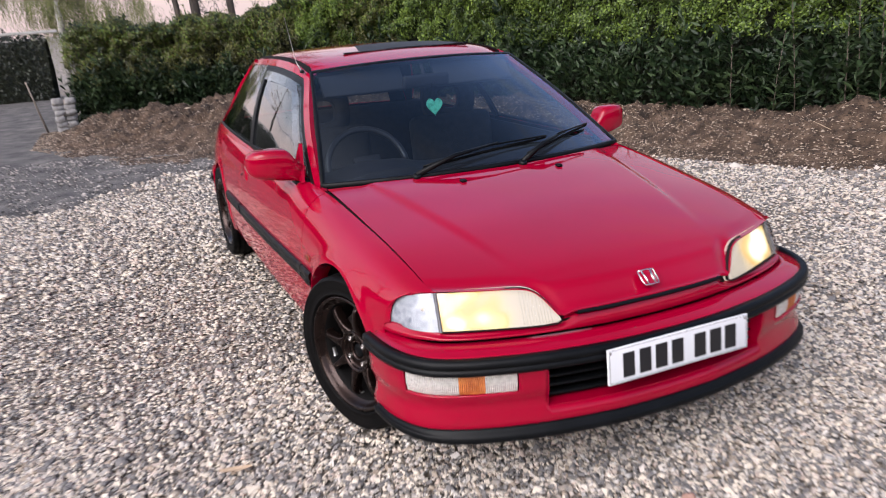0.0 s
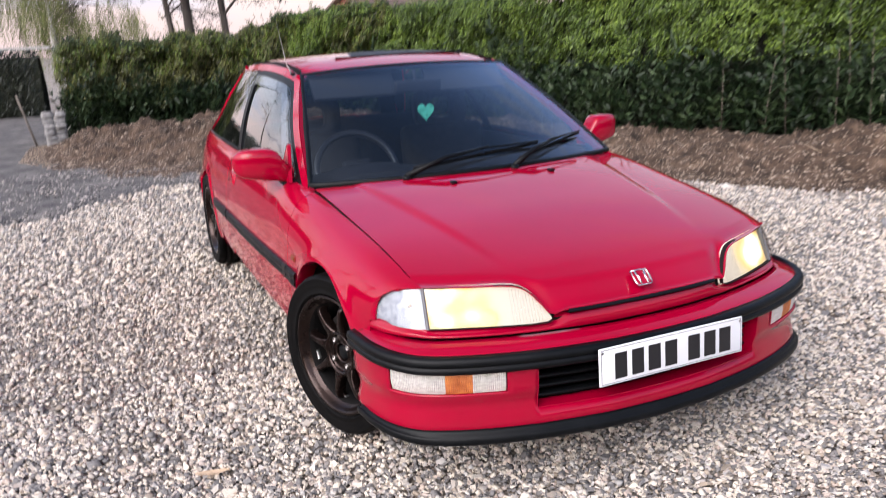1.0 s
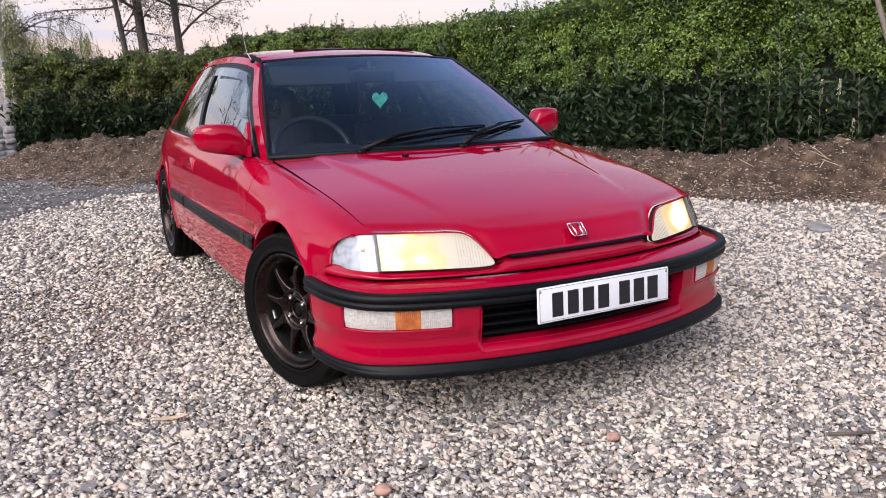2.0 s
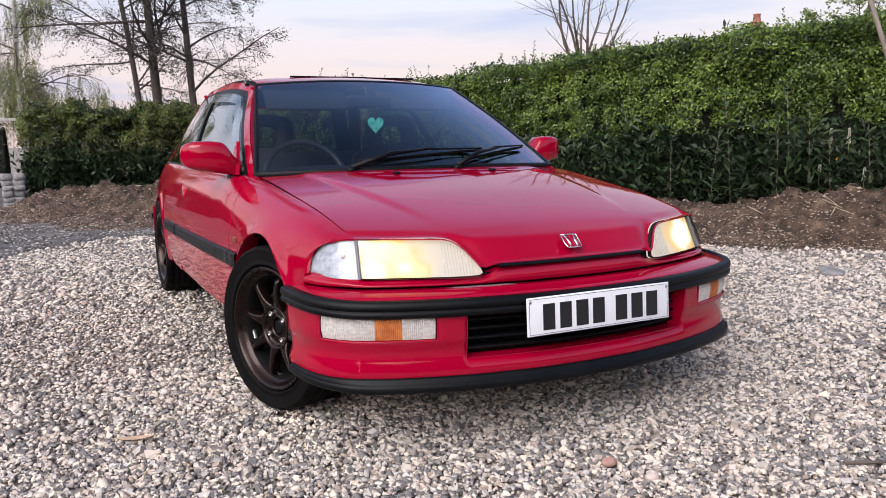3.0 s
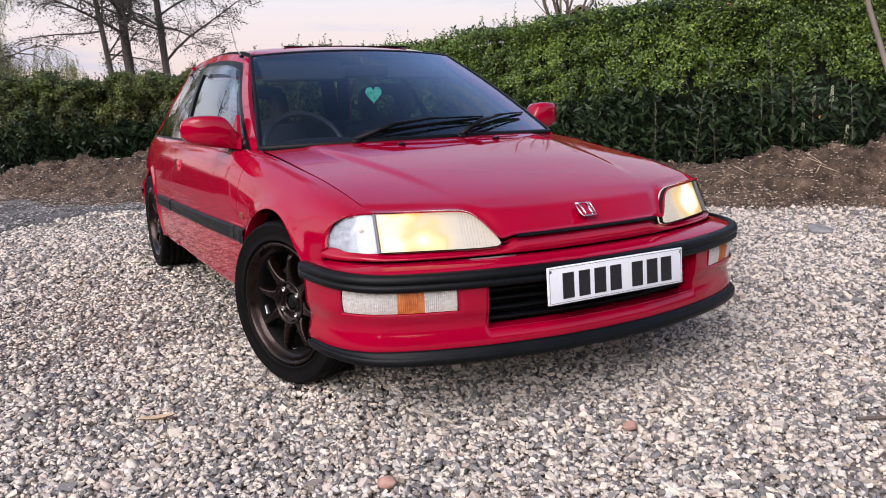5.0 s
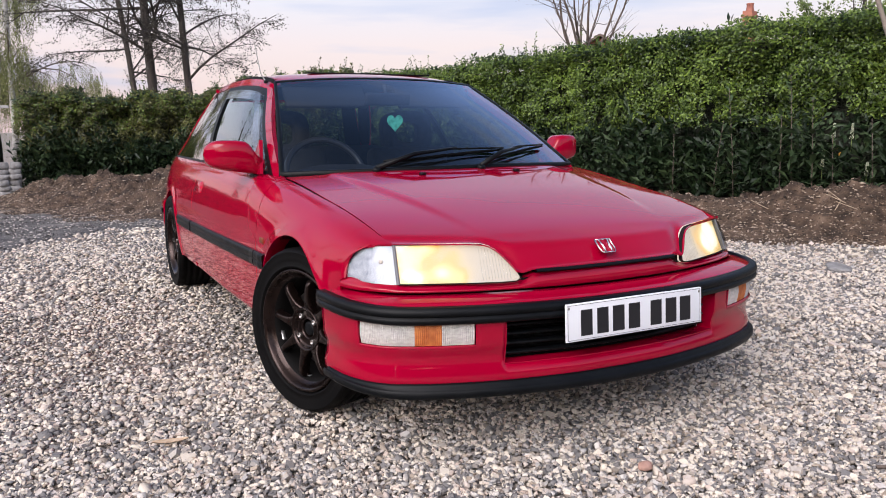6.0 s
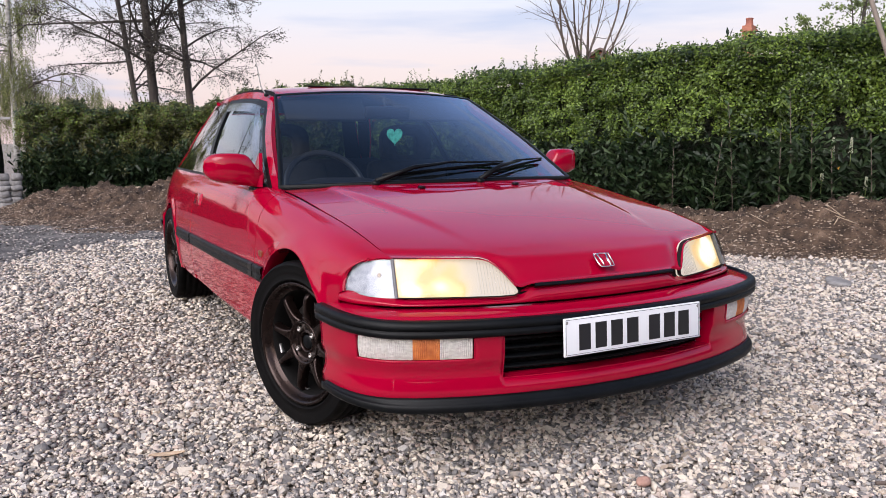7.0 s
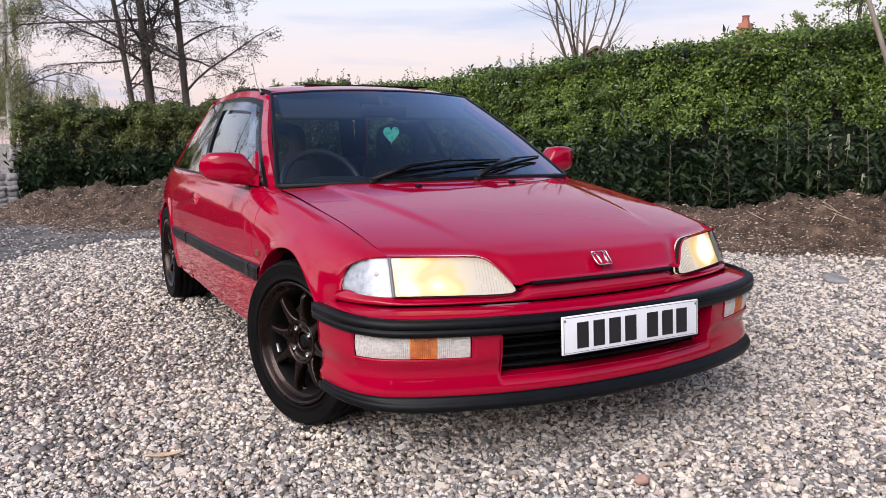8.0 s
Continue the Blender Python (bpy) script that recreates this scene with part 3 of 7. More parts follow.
def mound():
    n, m = 300, 56
    a, b = resample(MOUND_EDGE, n), resample(MOUND_BACK, n)
    verts = []
    for i in range(n):
        s = i / (n - 1)
        ridge = 0.41 + 0.15 * noise.noise((s * 11, 0.3, 1.0)) + 0.09 * noise.noise((s * 31, 2.0, 0.5))
        ridge *= 1.12 - 0.62 * step01((s - 0.17) / 0.12) + 0.35 * step01((s - 0.58) / 0.15)
        ridge *= step01((1.0 - s) / 0.10)
        for j in range(m):
            t = j / (m - 1)
            x, y = a[i] * (1 - t) + b[i] * t
            wob = 0.25 * noise.noise((x * 1.1, y * 1.1, 4.0))
            u = min(max(t + 0.25 * wob * t * (1 - t) * 4, 0), 1)
            u0 = 0.04 + 0.06 * step01((s - 0.5) / 0.25)
            h = ridge * (step01((u - u0) / (0.56 - u0)) if u < 0.56 else 1 - 0.45 * step01((u - 0.56) / 0.44))
            rough = noise.noise((x * 2.3, y * 2.3, 1.0)) * 0.13 + noise.noise((x * 7, y * 7, 1.0)) * 0.07 + noise.noise((x * 17, y * 17, 1.0)) * 0.065 + noise.noise((x * 31, y * 31, 3.0)) * 0.04
            verts.append((x, y, max(h + rough * min(1.0, t * 7) * (0.25 * step01((1.0 - s) / 0.06) + h * 3.0) + 0.012 * step01(t / 0.08) - 0.03 * (1 - step01(t / 0.05)), -0.04)))
    faces = [f[::-1] for f in grid_faces(n, m)]
    me = to_mesh("soil_bank", verts, face_up(verts, faces), M_SOIL)
    ob = tagged(new("soil_bank", me), "low bank of dug brown soil and stones below the hedge", "soil bank", kind="structure")
    # loose clods and stones on the bank
    base, tri = np.array([(1, 0, 0), (-1, 0, 0), (0, 1, 0), (0, -1, 0), (0, 0, 1), (0, 0, -1)], float), np.array([(0, 2, 4), (2, 1, 4), (1, 3, 4), (3, 0, 4), (2, 0, 5), (1, 2, 5), (3, 1, 5), (0, 3, 5)])
    k = 84000
    grid = np.array(verts).reshape(n, m, 3)
    ci, cj, fu, fv = rng.integers(0, n - 1, k), rng.integers(0, m - 1, k), rng.random((k, 1)), rng.random((k, 1))
    v = (grid[ci, cj] * (1 - fu) + grid[ci + 1, cj] * fu) * (1 - fv) + (grid[ci, cj + 1] * (1 - fu) + grid[ci + 1, cj + 1] * fu) * fv
    at = v + np.stack([0 * v[:, 0], 0 * v[:, 0], rng.uniform(-0.003, 0.002, k)], 1)
    s = 0.0058 * np.exp(rng.normal(0, 0.42, k))
    size = np.stack([s * rng.uniform(0.9, 2.4, k), s, s * rng.uniform(0.4, 0.8, k)], 1)
    me = scatter_mesh("clods", base, tri, at, size, rng.uniform(0, 6.28, k), M_CLOD)
    tagged(new("soil_clods", me), "loose clods and pale stones on the soil bank", "clods", kind="stuff")
    return ob


def face_up(verts, faces):
    v = np.array(verts)
    f = faces[len(faces) // 2]
    up = np.cross(v[f[1]] - v[f[0]], v[f[2]] - v[f[0]])[2]
    return faces if up > 0 else [q[::-1] for q in faces]


M_CLOD = mat_new("clod", (0.14, 0.1, 0.08), 0.95)
vary(M_CLOD, ((0.024, 0.015, 0.010), (0.085, 0.056, 0.038), (0.22, 0.160, 0.115), (0.40, 0.325, 0.255)), scale=20, island=0.85)


# ---- hedges ----
def leaves_mesh(name, at, out, length, width, mat, droop=0.0, spread=0.9, flat=False):
    """Leaves of four corners, folded along the middle. out: the way each one grows."""
    n = len(at)
    d = out + spread * rng.standard_normal((n, 3)) * 0.6
    d[:, 2] -= droop
    d /= np.linalg.norm(d, axis=1, keepdims=True) + 1e-9
    if flat:
        # the blade faces the open side, its tip turned any way
        face = d
        d = rng.standard_normal((n, 3)) + np.array([0, 0, 0.2])
        d -= face * np.sum(d * face, 1, keepdims=True) * 0.8
        d /= np.linalg.norm(d, axis=1, keepdims=True) + 1e-9
        side = np.cross(d, face)
    else:
        side = np.cross(d, rng.standard_normal((n, 3)))
    side /= np.linalg.norm(side, axis=1, keepdims=True) + 1e-9
    up = np.cross(side, d)
    L, W = length[:, None], width[:, None]
    v = np.stack([at, at + d * L * 0.45 + side * W * 0.5 + up * W * 0.16, at + d * L - up * L * 0.10, at + d * L * 0.45 - side * W * 0.5 + up * W * 0.16], 1)
    f = np.array([[0, 1, 2], [0, 2, 3]])[None] + (np.arange(n) * 4)[:, None, None]
    f = f.reshape(-1, 3)
    me = bpy.data.meshes.new(name)
    me.vertices.add(n * 4)
    me.vertices.foreach_set("co", v.reshape(-1).astype(np.float32))
    me.loops.add(len(f) * 3)
    me.loops.foreach_set("vertex_index", f.reshape(-1).astype(np.int32))
    me.polygons.add(len(f))
    me.polygons.foreach_set("loop_start", np.arange(0, len(f) * 3, 3, dtype=np.int32))
    me.materials.append(mat)
    me.update(calc_edges=True)
    return me


def lumps(s, h, seed, scale=1.0):
    return np.array([noise.noise((a * 1.3 * scale, b * 1.6 * scale, seed)) * 0.45 + noise.noise((a * 3.0 * scale, b * 3.0 * scale, seed)) * 0.4 + noise.noise((a * 6.5 * scale, b * 6.5 * scale, seed)) * 0.50 for a, b in zip(s, h)])


def hedge(label, line, height, depth, count, mats, leaf=(0.045, 0.024), seed=0.0, top_shoots=500, laurel=0, base=0.0):
    """A hedge along a line: a shade-dark body inside, leaves on its face and top, shoots that break the top line."""
    ob = thing("hedge", label, "hedge")
    n = 200
    p = resample(line, n)
    seg = np.gradient(p, axis=0)
    seg /= np.linalg.norm(seg, axis=1, keepdims=True)
    nor = np.stack([seg[:, 1], -seg[:, 0]], 1)
    if (nor[n // 2] @ (np.array([0.0, 0.0]) - p[n // 2])) < 0:
        nor = -nor
    length = np.linalg.norm(np.diff(p, axis=0), axis=1).sum()
    H = np.array([height(i / (n - 1)) for i in range(n)])
    # inside: a lumpy body a hand's width behind the leaves, coloured as their shade
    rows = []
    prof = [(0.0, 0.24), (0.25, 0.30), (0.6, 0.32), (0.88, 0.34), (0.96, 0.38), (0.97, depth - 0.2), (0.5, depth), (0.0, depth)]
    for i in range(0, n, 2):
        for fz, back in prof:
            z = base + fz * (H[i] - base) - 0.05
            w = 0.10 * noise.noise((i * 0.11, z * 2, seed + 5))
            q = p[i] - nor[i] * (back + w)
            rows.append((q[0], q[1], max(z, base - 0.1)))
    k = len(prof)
    part("core", to_mesh("core", rows, face_out(rows, grid_faces(len(rows) // k, k, wrap_v=True), (*p[n // 2] - nor[n // 2] * depth / 2, 1.0)), M_HEDGESHADE), ob)
    # face and top leaves
    for mat, lo, hi, share, (ll, lw) in mats:
        c = int(count * share)
        i = rng.integers(0, n, c)
        jit = rng.uniform(-0.5, 0.5, c)[:, None] * seg[i] * length / n
        on_top = rng.random(c) < 0.22
        fr = np.where(on_top, 1.0, lo + (hi - lo) * rng.random(c) ** 0.85)
        z = base + (H[i] - base) * fr
        bulge = lumps(i / n * length, z, seed)
        # broken edge between kinds of leaf
        back = np.where(on_top, rng.uniform(0, depth * 0.8, c), rng.uniform(-0.02, 0.10, c)) - 0.42 * bulge * ~on_top
        back += np.where(on_top, 0, 0.25 * np.clip(fr - 0.86, 0, 1) / 0.14 * rng.random(c))
        q = p[i] + jit - nor[i] * back[:, None]
        z = z + np.where(on_top, 0.13 * bulge + rng.uniform(-0.10, 0.05, c), rng.uniform(-0.03, 0.03, c))
        keep = (bulge > -0.52 + 0.14 * (1 - fr) - 0.22 * rng.random(c)) | on_top
        if lo > 0.2:
            keep &= (z > base + (H[i] - base) * (lo + 0.42 * lumps(i / n * length, z * 0.4, seed + 9)))
        at = np.c_[q, z][keep]
        out = np.c_[nor[i] * 0.8, np.where(on_top, 1.2, 0.05 + 0.95 * fr ** 2)][keep]
        m = len(at)
        me = leaves_mesh("leaves", at, out, ll * rng.uniform(0.6, 1.3, m), lw * rng.uniform(0.7, 1.2, m), mat, flat=True)
        part("leaves", me, ob)["kind"] = "stuff"
    # shoots above the top
    if top_shoots:
        pts, outs = [], []
        for _ in range(top_shoots):
            i = rng.integers(0, n)
            q = p[i] - nor[i] * rng.uniform(0.05, depth * 0.7)
            h = rng.gamma(2.0, 0.032) * (1.0 + 0.9 * max(0.0, noise.noise((q[0] * 2.1, q[1] * 2.1, seed))))
            lean = rng.normal(0, 0.25, 2)
            for s in np.arange(0.0, h, 0.013):
                pts.append((q[0] + lean[0] * s, q[1] + lean[1] * s, H[i] + s - 0.03))
                outs.append((rng.normal(0, 0.8), rng.normal(0, 0.8), 0.6))
        at, out = np.array(pts), np.array(outs)
        m = len(at)
        me = leaves_mesh("top_growth", at, out, mats[0][4][0] * rng.uniform(0.6, 1.1, m), mats[0][4][1] * rng.uniform(0.6, 1.0, m), mats[0][0])
        part("top_growth", me, ob)["kind"] = "stuff"
    # big-leaved shoots standing against the lower face
    if laurel:
        pts, outs = [], []
        for _ in range(laurel):
            i = rng.integers(0, n)
            q = p[i] + nor[i] * rng.uniform(-0.05, 0.18)
            z0, tall = base + rng.uniform(0.0, 0.40), rng.uniform(0.25, 0.55) * (1.0 + 1.5 * max(0.0, noise.noise((q[0] * 1.3, q[1] * 1.3, 7.0)) - 0.05)) * (1.5 if rng.random() < 0.10 else 1.0)
            lean = rng.normal(0, 0.18, 2) + nor[i] * 0.25
            for s in np.arange(0.0, tall, 0.035):
                a = rng.uniform(0, 6.28)
                pts.append((q[0] + lean[0] * s, q[1] + lean[1] * s, z0 + s))
                outs.append((math.cos(a) * 0.9 + nor[i][0] * 0.5, math.sin(a) * 0.9 + nor[i][1] * 0.5, 0.7))
        at, out = np.array(pts), np.array(outs)
        m = len(at)
        me = leaves_mesh("laurel_leaves", at, out, 0.118 * rng.uniform(0.6, 1.25, m), 0.044 * rng.uniform(0.7, 1.2, m), M_LAUREL, spread=0.5)
        part("laurel_leaves", me, ob)["kind"] = "stuff"
    return ob


# ---- trees ----
def grow(start, way, length, radius, level, spec, tubes, tips, seed):
    """A limb and, from it, its smaller ones. spec rows by level: (children, angle, length ratio, wander, sag)."""
    steps = 9 if level == 0 else 6 if level == 1 else 4
    pts, rad = [Vector(start)], [radius]
    d = Vector(way).normalized()
    kids, angle, ratio, wander, sag = spec[min(level, len(spec) - 1)]
    for i in range(steps):
        d = (d + Vector((random.gauss(0, wander), random.gauss(0, wander), random.gauss(0, wander * 0.6) - sag * i / steps))).normalized()
        pts.append(pts[-1] + d * length / steps)
        rad.append(radius * (1 - 0.75 * (i + 1) / steps))
    tubes.setdefault(min(level, 1), []).append(tube(pts, rad, 10 if level == 0 else 6 if level == 1 else 4))
    if level + 1 >= len(spec):
        tips.append(pts)
        return
    for c in range(kids):
        t = random.uniform(0.19 if level == 0 else 0.15, 0.98)
        i = min(int(t * steps), steps - 1)
        p = pts[i].lerp(pts[i + 1], t * steps - i)
        side = Vector((random.gauss(0, 1), random.gauss(0, 1), random.gauss(0, 0.35)))
        side = (side - d * side.dot(d)).normalized()
        a = radians(random.gauss(angle, 12))
        grow(p, d * math.cos(a) + side * math.sin(a), length * ratio * random.uniform(0.6, 1.15) * (1.15 - 0.55 * t), rad[i] * (0.36 if level == 0 else 0.5), level + 1, spec, tubes, tips, seed)
    tips.append(pts[-2:])


def tree(name, label, at, height, radius, spec, bark, leaf=None, leaf_size=(0.05, 0.03), per_tip=10, lean=(0, 0), droop=0.3, seed=1, trunks=1, hang=0.0, twig=None):
    random.seed(seed)
    ob = thing(name, label, "tree")
    tubes, tips = {}, []
    for k in range(trunks):
        w = (lean[0] + (random.gauss(0, 0.22) if trunks > 1 else 0), lean[1] + (random.gauss(0, 0.22) if trunks > 1 else 0), 1)
        grow((at[0] + (random.gauss(0, 0.08) if trunks > 1 else 0), at[1], at[2]), w, height * (random.uniform(0.7, 1.0) if trunks > 1 else 1), radius, 0, spec, tubes, tips, seed)
    part("trunk", to_mesh("trunk", *join(*tubes[0]), bark), ob)
    if 1 in tubes:
        part("branchwork", to_mesh("branchwork", *join(*tubes[1]), twig or bark), ob)["kind"] = "stuff"
    if leaf is not None:
        pts, outs = [], []
        for tip in tips:
            for _ in range(per_tip):
                i = random.randrange(len(tip) - 1)
                p = tip[i].lerp(tip[i + 1], random.random())
                if hang:
                    # a hanging strand of small leaves
                    long, dx, dy = random.uniform(0.3, 1.0) * hang, random.gauss(0, 0.10), random.gauss(0, 0.10)
                    for s in span(0.0, 1.0, int(long / 0.045)):
                        pts.append((p.x + dx * s + random.gauss(0, 0.012), p.y + dy * s + random.gauss(0, 0.012), p.z - long * s))
                        outs.append((random.gauss(0, 0.6), random.gauss(0, 0.6), -0.5))
                    continue
                pts.append((p.x + random.gauss(0, 0.05), p.y + random.gauss(0, 0.05), p.z + random.gauss(0, 0.04)))
                outs.append((random.gauss(0, 1), random.gauss(0, 1), random.gauss(0, 0.6)))
        pts, outs = np.array(pts), np.array(outs)
        m = len(pts)
        me = leaves_mesh("crown", pts, outs, leaf_size[0] * rng.uniform(0.6, 1.3, m), leaf_size[1] * rng.uniform(0.6, 1.3, m), leaf, droop=droop)
        part("crown", me, ob)["kind"] = "stuff"
    return ob


ground()
mound()
apron()
gravel()
hedge("dense clipped green hedge with dark laurel along its foot", HEDGE_LINE[:8], lambda s: 1.93 + 0.05 * math.sin(s * 9) - 0.22 * step01((s - 0.42) / 0.4), 1.1, 150000,
      ((M_PRIVET, 0.45, 1.0, 0.86, (0.038, 0.023)), (M_LAUREL, 0.06, 0.5, 0.07, (0.095, 0.040))), seed=1.0, top_shoots=1500, laurel=420, base=0.1)
hedge("lower untrimmed dull green hedge behind the soil bank", HEDGE_LINE[6:], lambda s: 1.75 - 0.30 * step01((s - 0.1) / 0.5) + 0.06 * math.sin(s * 23) + 0.05 * math.sin(s * 61), 1.0, 60000,
      ((M_DULL, 0.25, 1.0, 0.55, (0.044, 0.024)), (M_PRIVET, 0.62, 1.0, 0.25, (0.038, 0.022)), (M_LAUREL, 0.03, 0.5, 0.20, (0.085, 0.040))), seed=3.0, top_shoots=900, laurel=260, base=0.1)
hedge("dark low hedge beside the entrance", [(-2.3, 17.9), (-6.0, 18.5), (-11.0, 18.0)], lambda s: 1.42, 0.8, 9000, ((M_DARKLEAF, 0.0, 1.0, 1.0, (0.09, 0.045)),), seed=5.0, top_shoots=60)
# added out of view to the left: closes the yard in the car's reflections
hedge("unseen tall hedge added on the left to close the yard in reflections", [(-9.5, -9.0), (-10.5, 0.0), (-11.0, 12.0), (-8.5, 24.0)], lambda s: 1.9 + 0.3 * math.sin(s * 11), 1.0, 14000, ((M_DULL, 0.0, 1.0, 1.0, (0.12, 0.07)),), seed=6.0, top_shoots=300)
# added behind the camera, unseen: blocks bright horizon sky from the bumper's reflections
hedge("unseen tall hedge added behind the camera to block low sky reflections", [(8.6, -2.2), (10.5, -8.0), (4.0, -14.0), (-6.0, -14.0), (-9.5, -9.0)], lambda s: 2.6 + 0.4 * math.sin(s * 13), 1.0, 12000, ((M_DULL, 0.0, 1.0, 1.0, (0.12, 0.07)),), seed=8.0, top_shoots=200)
ALDER = ((30, 66, 0.27, 0.03, -0.01), (11, 40, 0.40, 0.14, 0.06), (8, 45, 0.50, 0.20, 0.20), (0, 40, 0.5, 0.22, 0.25))
tree("alder_tree", "tall bare-limbed tree with sparse dark catkins behind the hedge", (0.74, 14.25, 0), 10.5, 0.105, ALDER, M_BARK, M_TREELEAF, (0.040, 0.026), 5, (0.0, 0.0), seed=11)
tree("alder_tree", "slim bare tree with dark catkins behind the hedge", (0.52, 14.75, 0), 9.5, 0.066, ALDER, M_BARK, M_TREELEAF, (0.040, 0.026), 5, (-0.03, 0), seed=12)
tree("alder_tree", "tall bare-limbed tree with sparse dark catkins behind the hedge", (1.34, 13.95, 0), 10.0, 0.082, ALDER, M_BARK, M_TREELEAF, (0.040, 0.026), 5, (0.01, 0), seed=13)
WEEP = ((24, 55, 0.20, 0.04, -0.01), (8, 50, 0.5, 0.12, 0.5), (6, 40, 1.0, 0.10, 1.0), (0, 30, 0.7, 0.08, 0.8))
tree("weeping_birch", "pale-barked weeping tree with thin hanging yellow-green strands", (-1.95, 21.3, 0), 11.0, 0.085, WEEP, M_BIRCH, M_WILLOW, (0.055, 0.020), 5, (0, 0), droop=0.9, seed=21, hang=1.15, twig=M_TWIG)
FAR_ALDER = ((18, 72, 0.25, 0.03, -0.01), (6, 45, 0.42, 0.12, 0.03), (4, 45, 0.55, 0.16, 0.14), (0, 40, 0.5, 0.2, 0.2))
for k, (tx, ty) in enumerate(((-6.5, 23.0), (-9.5, 20.0), (-12.0, 14.5), (-12.5, 10.0))):
    tree("alder_tree", "tall bare tree beyond the entrance hedge", (tx, ty, 0), 9.5 + k, 0.11, FAR_ALDER, M_BARK, M_TREELEAF, (0.040, 0.026), 5, seed=51 + k)
BARE = ((6, 38, 0.42, 0.07, -0.10), (3, 38, 0.5, 0.09, -0.08), (0, 35, 0.5, 0.10, -0.04))


def bare_shrub(at, fork, stems):
    """A short trunk that forks into many curved bare stems."""
    random.seed(33)
    ob = thing("bare_shrub", "bare many-stemmed young tree behind the hedge", "tree")
    tubes, tips = {}, []
    top = Vector((at[0], at[1], fork))
    part("trunk", to_mesh("trunk", *tube([at, (at[0] + 0.03, at[1], fork * 0.5), top], [0.06, 0.052, 0.045], 10), M_TWIG), ob)
    for k in range(stems):
        a = 2 * math.pi * k / stems + random.uniform(-0.3, 0.3)
        lean = random.uniform(0.3, 1.25)
        grow(top - Vector((0, 0, random.uniform(0, 0.25))), (math.cos(a) * lean, math.sin(a) * lean, 1), random.uniform(1.5, 2.6), 0.024, 0, BARE, tubes, tips, 0)
    part("branchwork", to_mesh("branchwork", *join(*(tubes[0] + tubes[1])), M_TWIG), ob)["kind"] = "stuff"


bare_shrub((5.82, 7.15, 0.0), 1.85, 9)
SPRING = ((10, 45, 0.5, 0.06, 0.0), (7, 45, 0.55, 0.12, 0.02), (6, 45, 0.6, 0.16, 0.05), (0, 40, 0.5, 0.2, 0.05))
tree("garden_tree", "round-headed tree with fresh light green leaves", (22.4, 14.9, 0), 5.6, 0.16, SPRING, M_BARK, M_SPRING, (0.10, 0.065), 18, seed=41)
tree("garden_tree", "round-headed tree with fresh light green leaves", (25.5, 14.0, 0), 5.6, 0.16, SPRING, M_BARK, M_SPRING, (0.10, 0.065), 18, seed=42)


# ---- houses beyond the hedge ----
def house(label, at, turn, wide, deep, eaves, ridge, chimney_at=None):
    """Walls, a pitched roof with its courses of tiles, windows, and a brick chimney with a pot."""
    m = pose(*at, 0, 0, turn)
    ob = thing("house", label, "house", m)
    hw, hd = wide / 2, deep / 2
    wv = [(-hw, -hd, 0), (hw, -hd, 0), (hw, hd, 0), (-hw, hd, 0), (-hw, -hd, eaves), (hw, -hd, eaves), (hw, hd, eaves), (-hw, hd, eaves), (-hw, 0, ridge - 0.1), (hw, 0, ridge - 0.1)]
    wf = [(0, 1, 5, 4), (1, 2, 6, 9, 5), (2, 3, 7, 6), (3, 0, 4, 8, 7)]
    part("wall", to_mesh("wall", wv, wf, M_BRICK, False), ob, m=Matrix.Identity(4))
    courses = 14
    for side in (-1, 1):
        outline = []
        for c in range(courses):
            for t, lift in ((c / courses, 0.06), ((c + 1) / courses, 0.02)):
                outline.append((side * (hd + 0.35) * (1 - t), eaves - 0.2 + (ridge - eaves + 0.2) * t + lift))
        outline += [(0.0, ridge - 0.06), (side * (hd + 0.35), eaves - 0.26)]
        k = len(outline)
        verts = [(x, y, z) for x in (-hw - 0.3, hw + 0.3) for y, z in outline]
        faces = [(i, (i + 1) % k, k + (i + 1) % k, k + i) for i in range(k)] + [tuple(range(k))[::-1], tuple(range(k, 2 * k))]
        part("roof", to_mesh("roof", verts, face_out(verts, faces, (0, side * hd * 0.5, (eaves + ridge) / 2 - 0.3)), M_ROOF, False), ob, m=Matrix.Identity(4))
    for i in (-1, 1):
        w = part("window", bm_mesh("window", box_bm(1.1, 0.12, 1.2, 0.02, 1, (i * hw * 0.5, -hd, eaves * 0.55)), M_WHITEWOOD, False), ob, m=Matrix.Identity(4))
        part("pane", bm_mesh("pane", box_bm(0.9, 0.04, 1.0, 0, 1, (i * hw * 0.5, -hd - 0.06, eaves * 0.55)), M_INTERIOR, False), w, m=Matrix.Identity(4))
    if chimney_at is not None:
        cx, top = chimney_at
        ch = part("chimney", bm_mesh("chimney", box_bm(0.72, 0.5, top - eaves, 0.01, 1, (cx, 0, (top + eaves) / 2)), M_BRICK, False), ob, "red brick chimney stack", m=Matrix.Identity(4))
        part("corbel", bm_mesh("corbel", box_bm(0.84, 0.62, 0.16, 0.02, 1, (cx, 0, top - 0.25)), M_BRICK, False), ch, m=Matrix.Identity(4))
        prof = [(0.0, 0.20), (0.02, 0.22), (0.1, 0.2), (0.5, 0.17), (0.55, 0.2), (0.62, 0.2), (0.64, 0.15), (0.5, 0.13)]
        v, f = lathe(prof, 16)
        v = [(cx + q[2], q[1], top + q[0] * 0.65) for q in v]
        part("chimney_pot", to_mesh("chimney_pot", v, face_out(v, f, (cx, 0, top + 0.3)), M_POT), ch, "terracotta chimney pot", m=Matrix.Identity(4))
    return ob


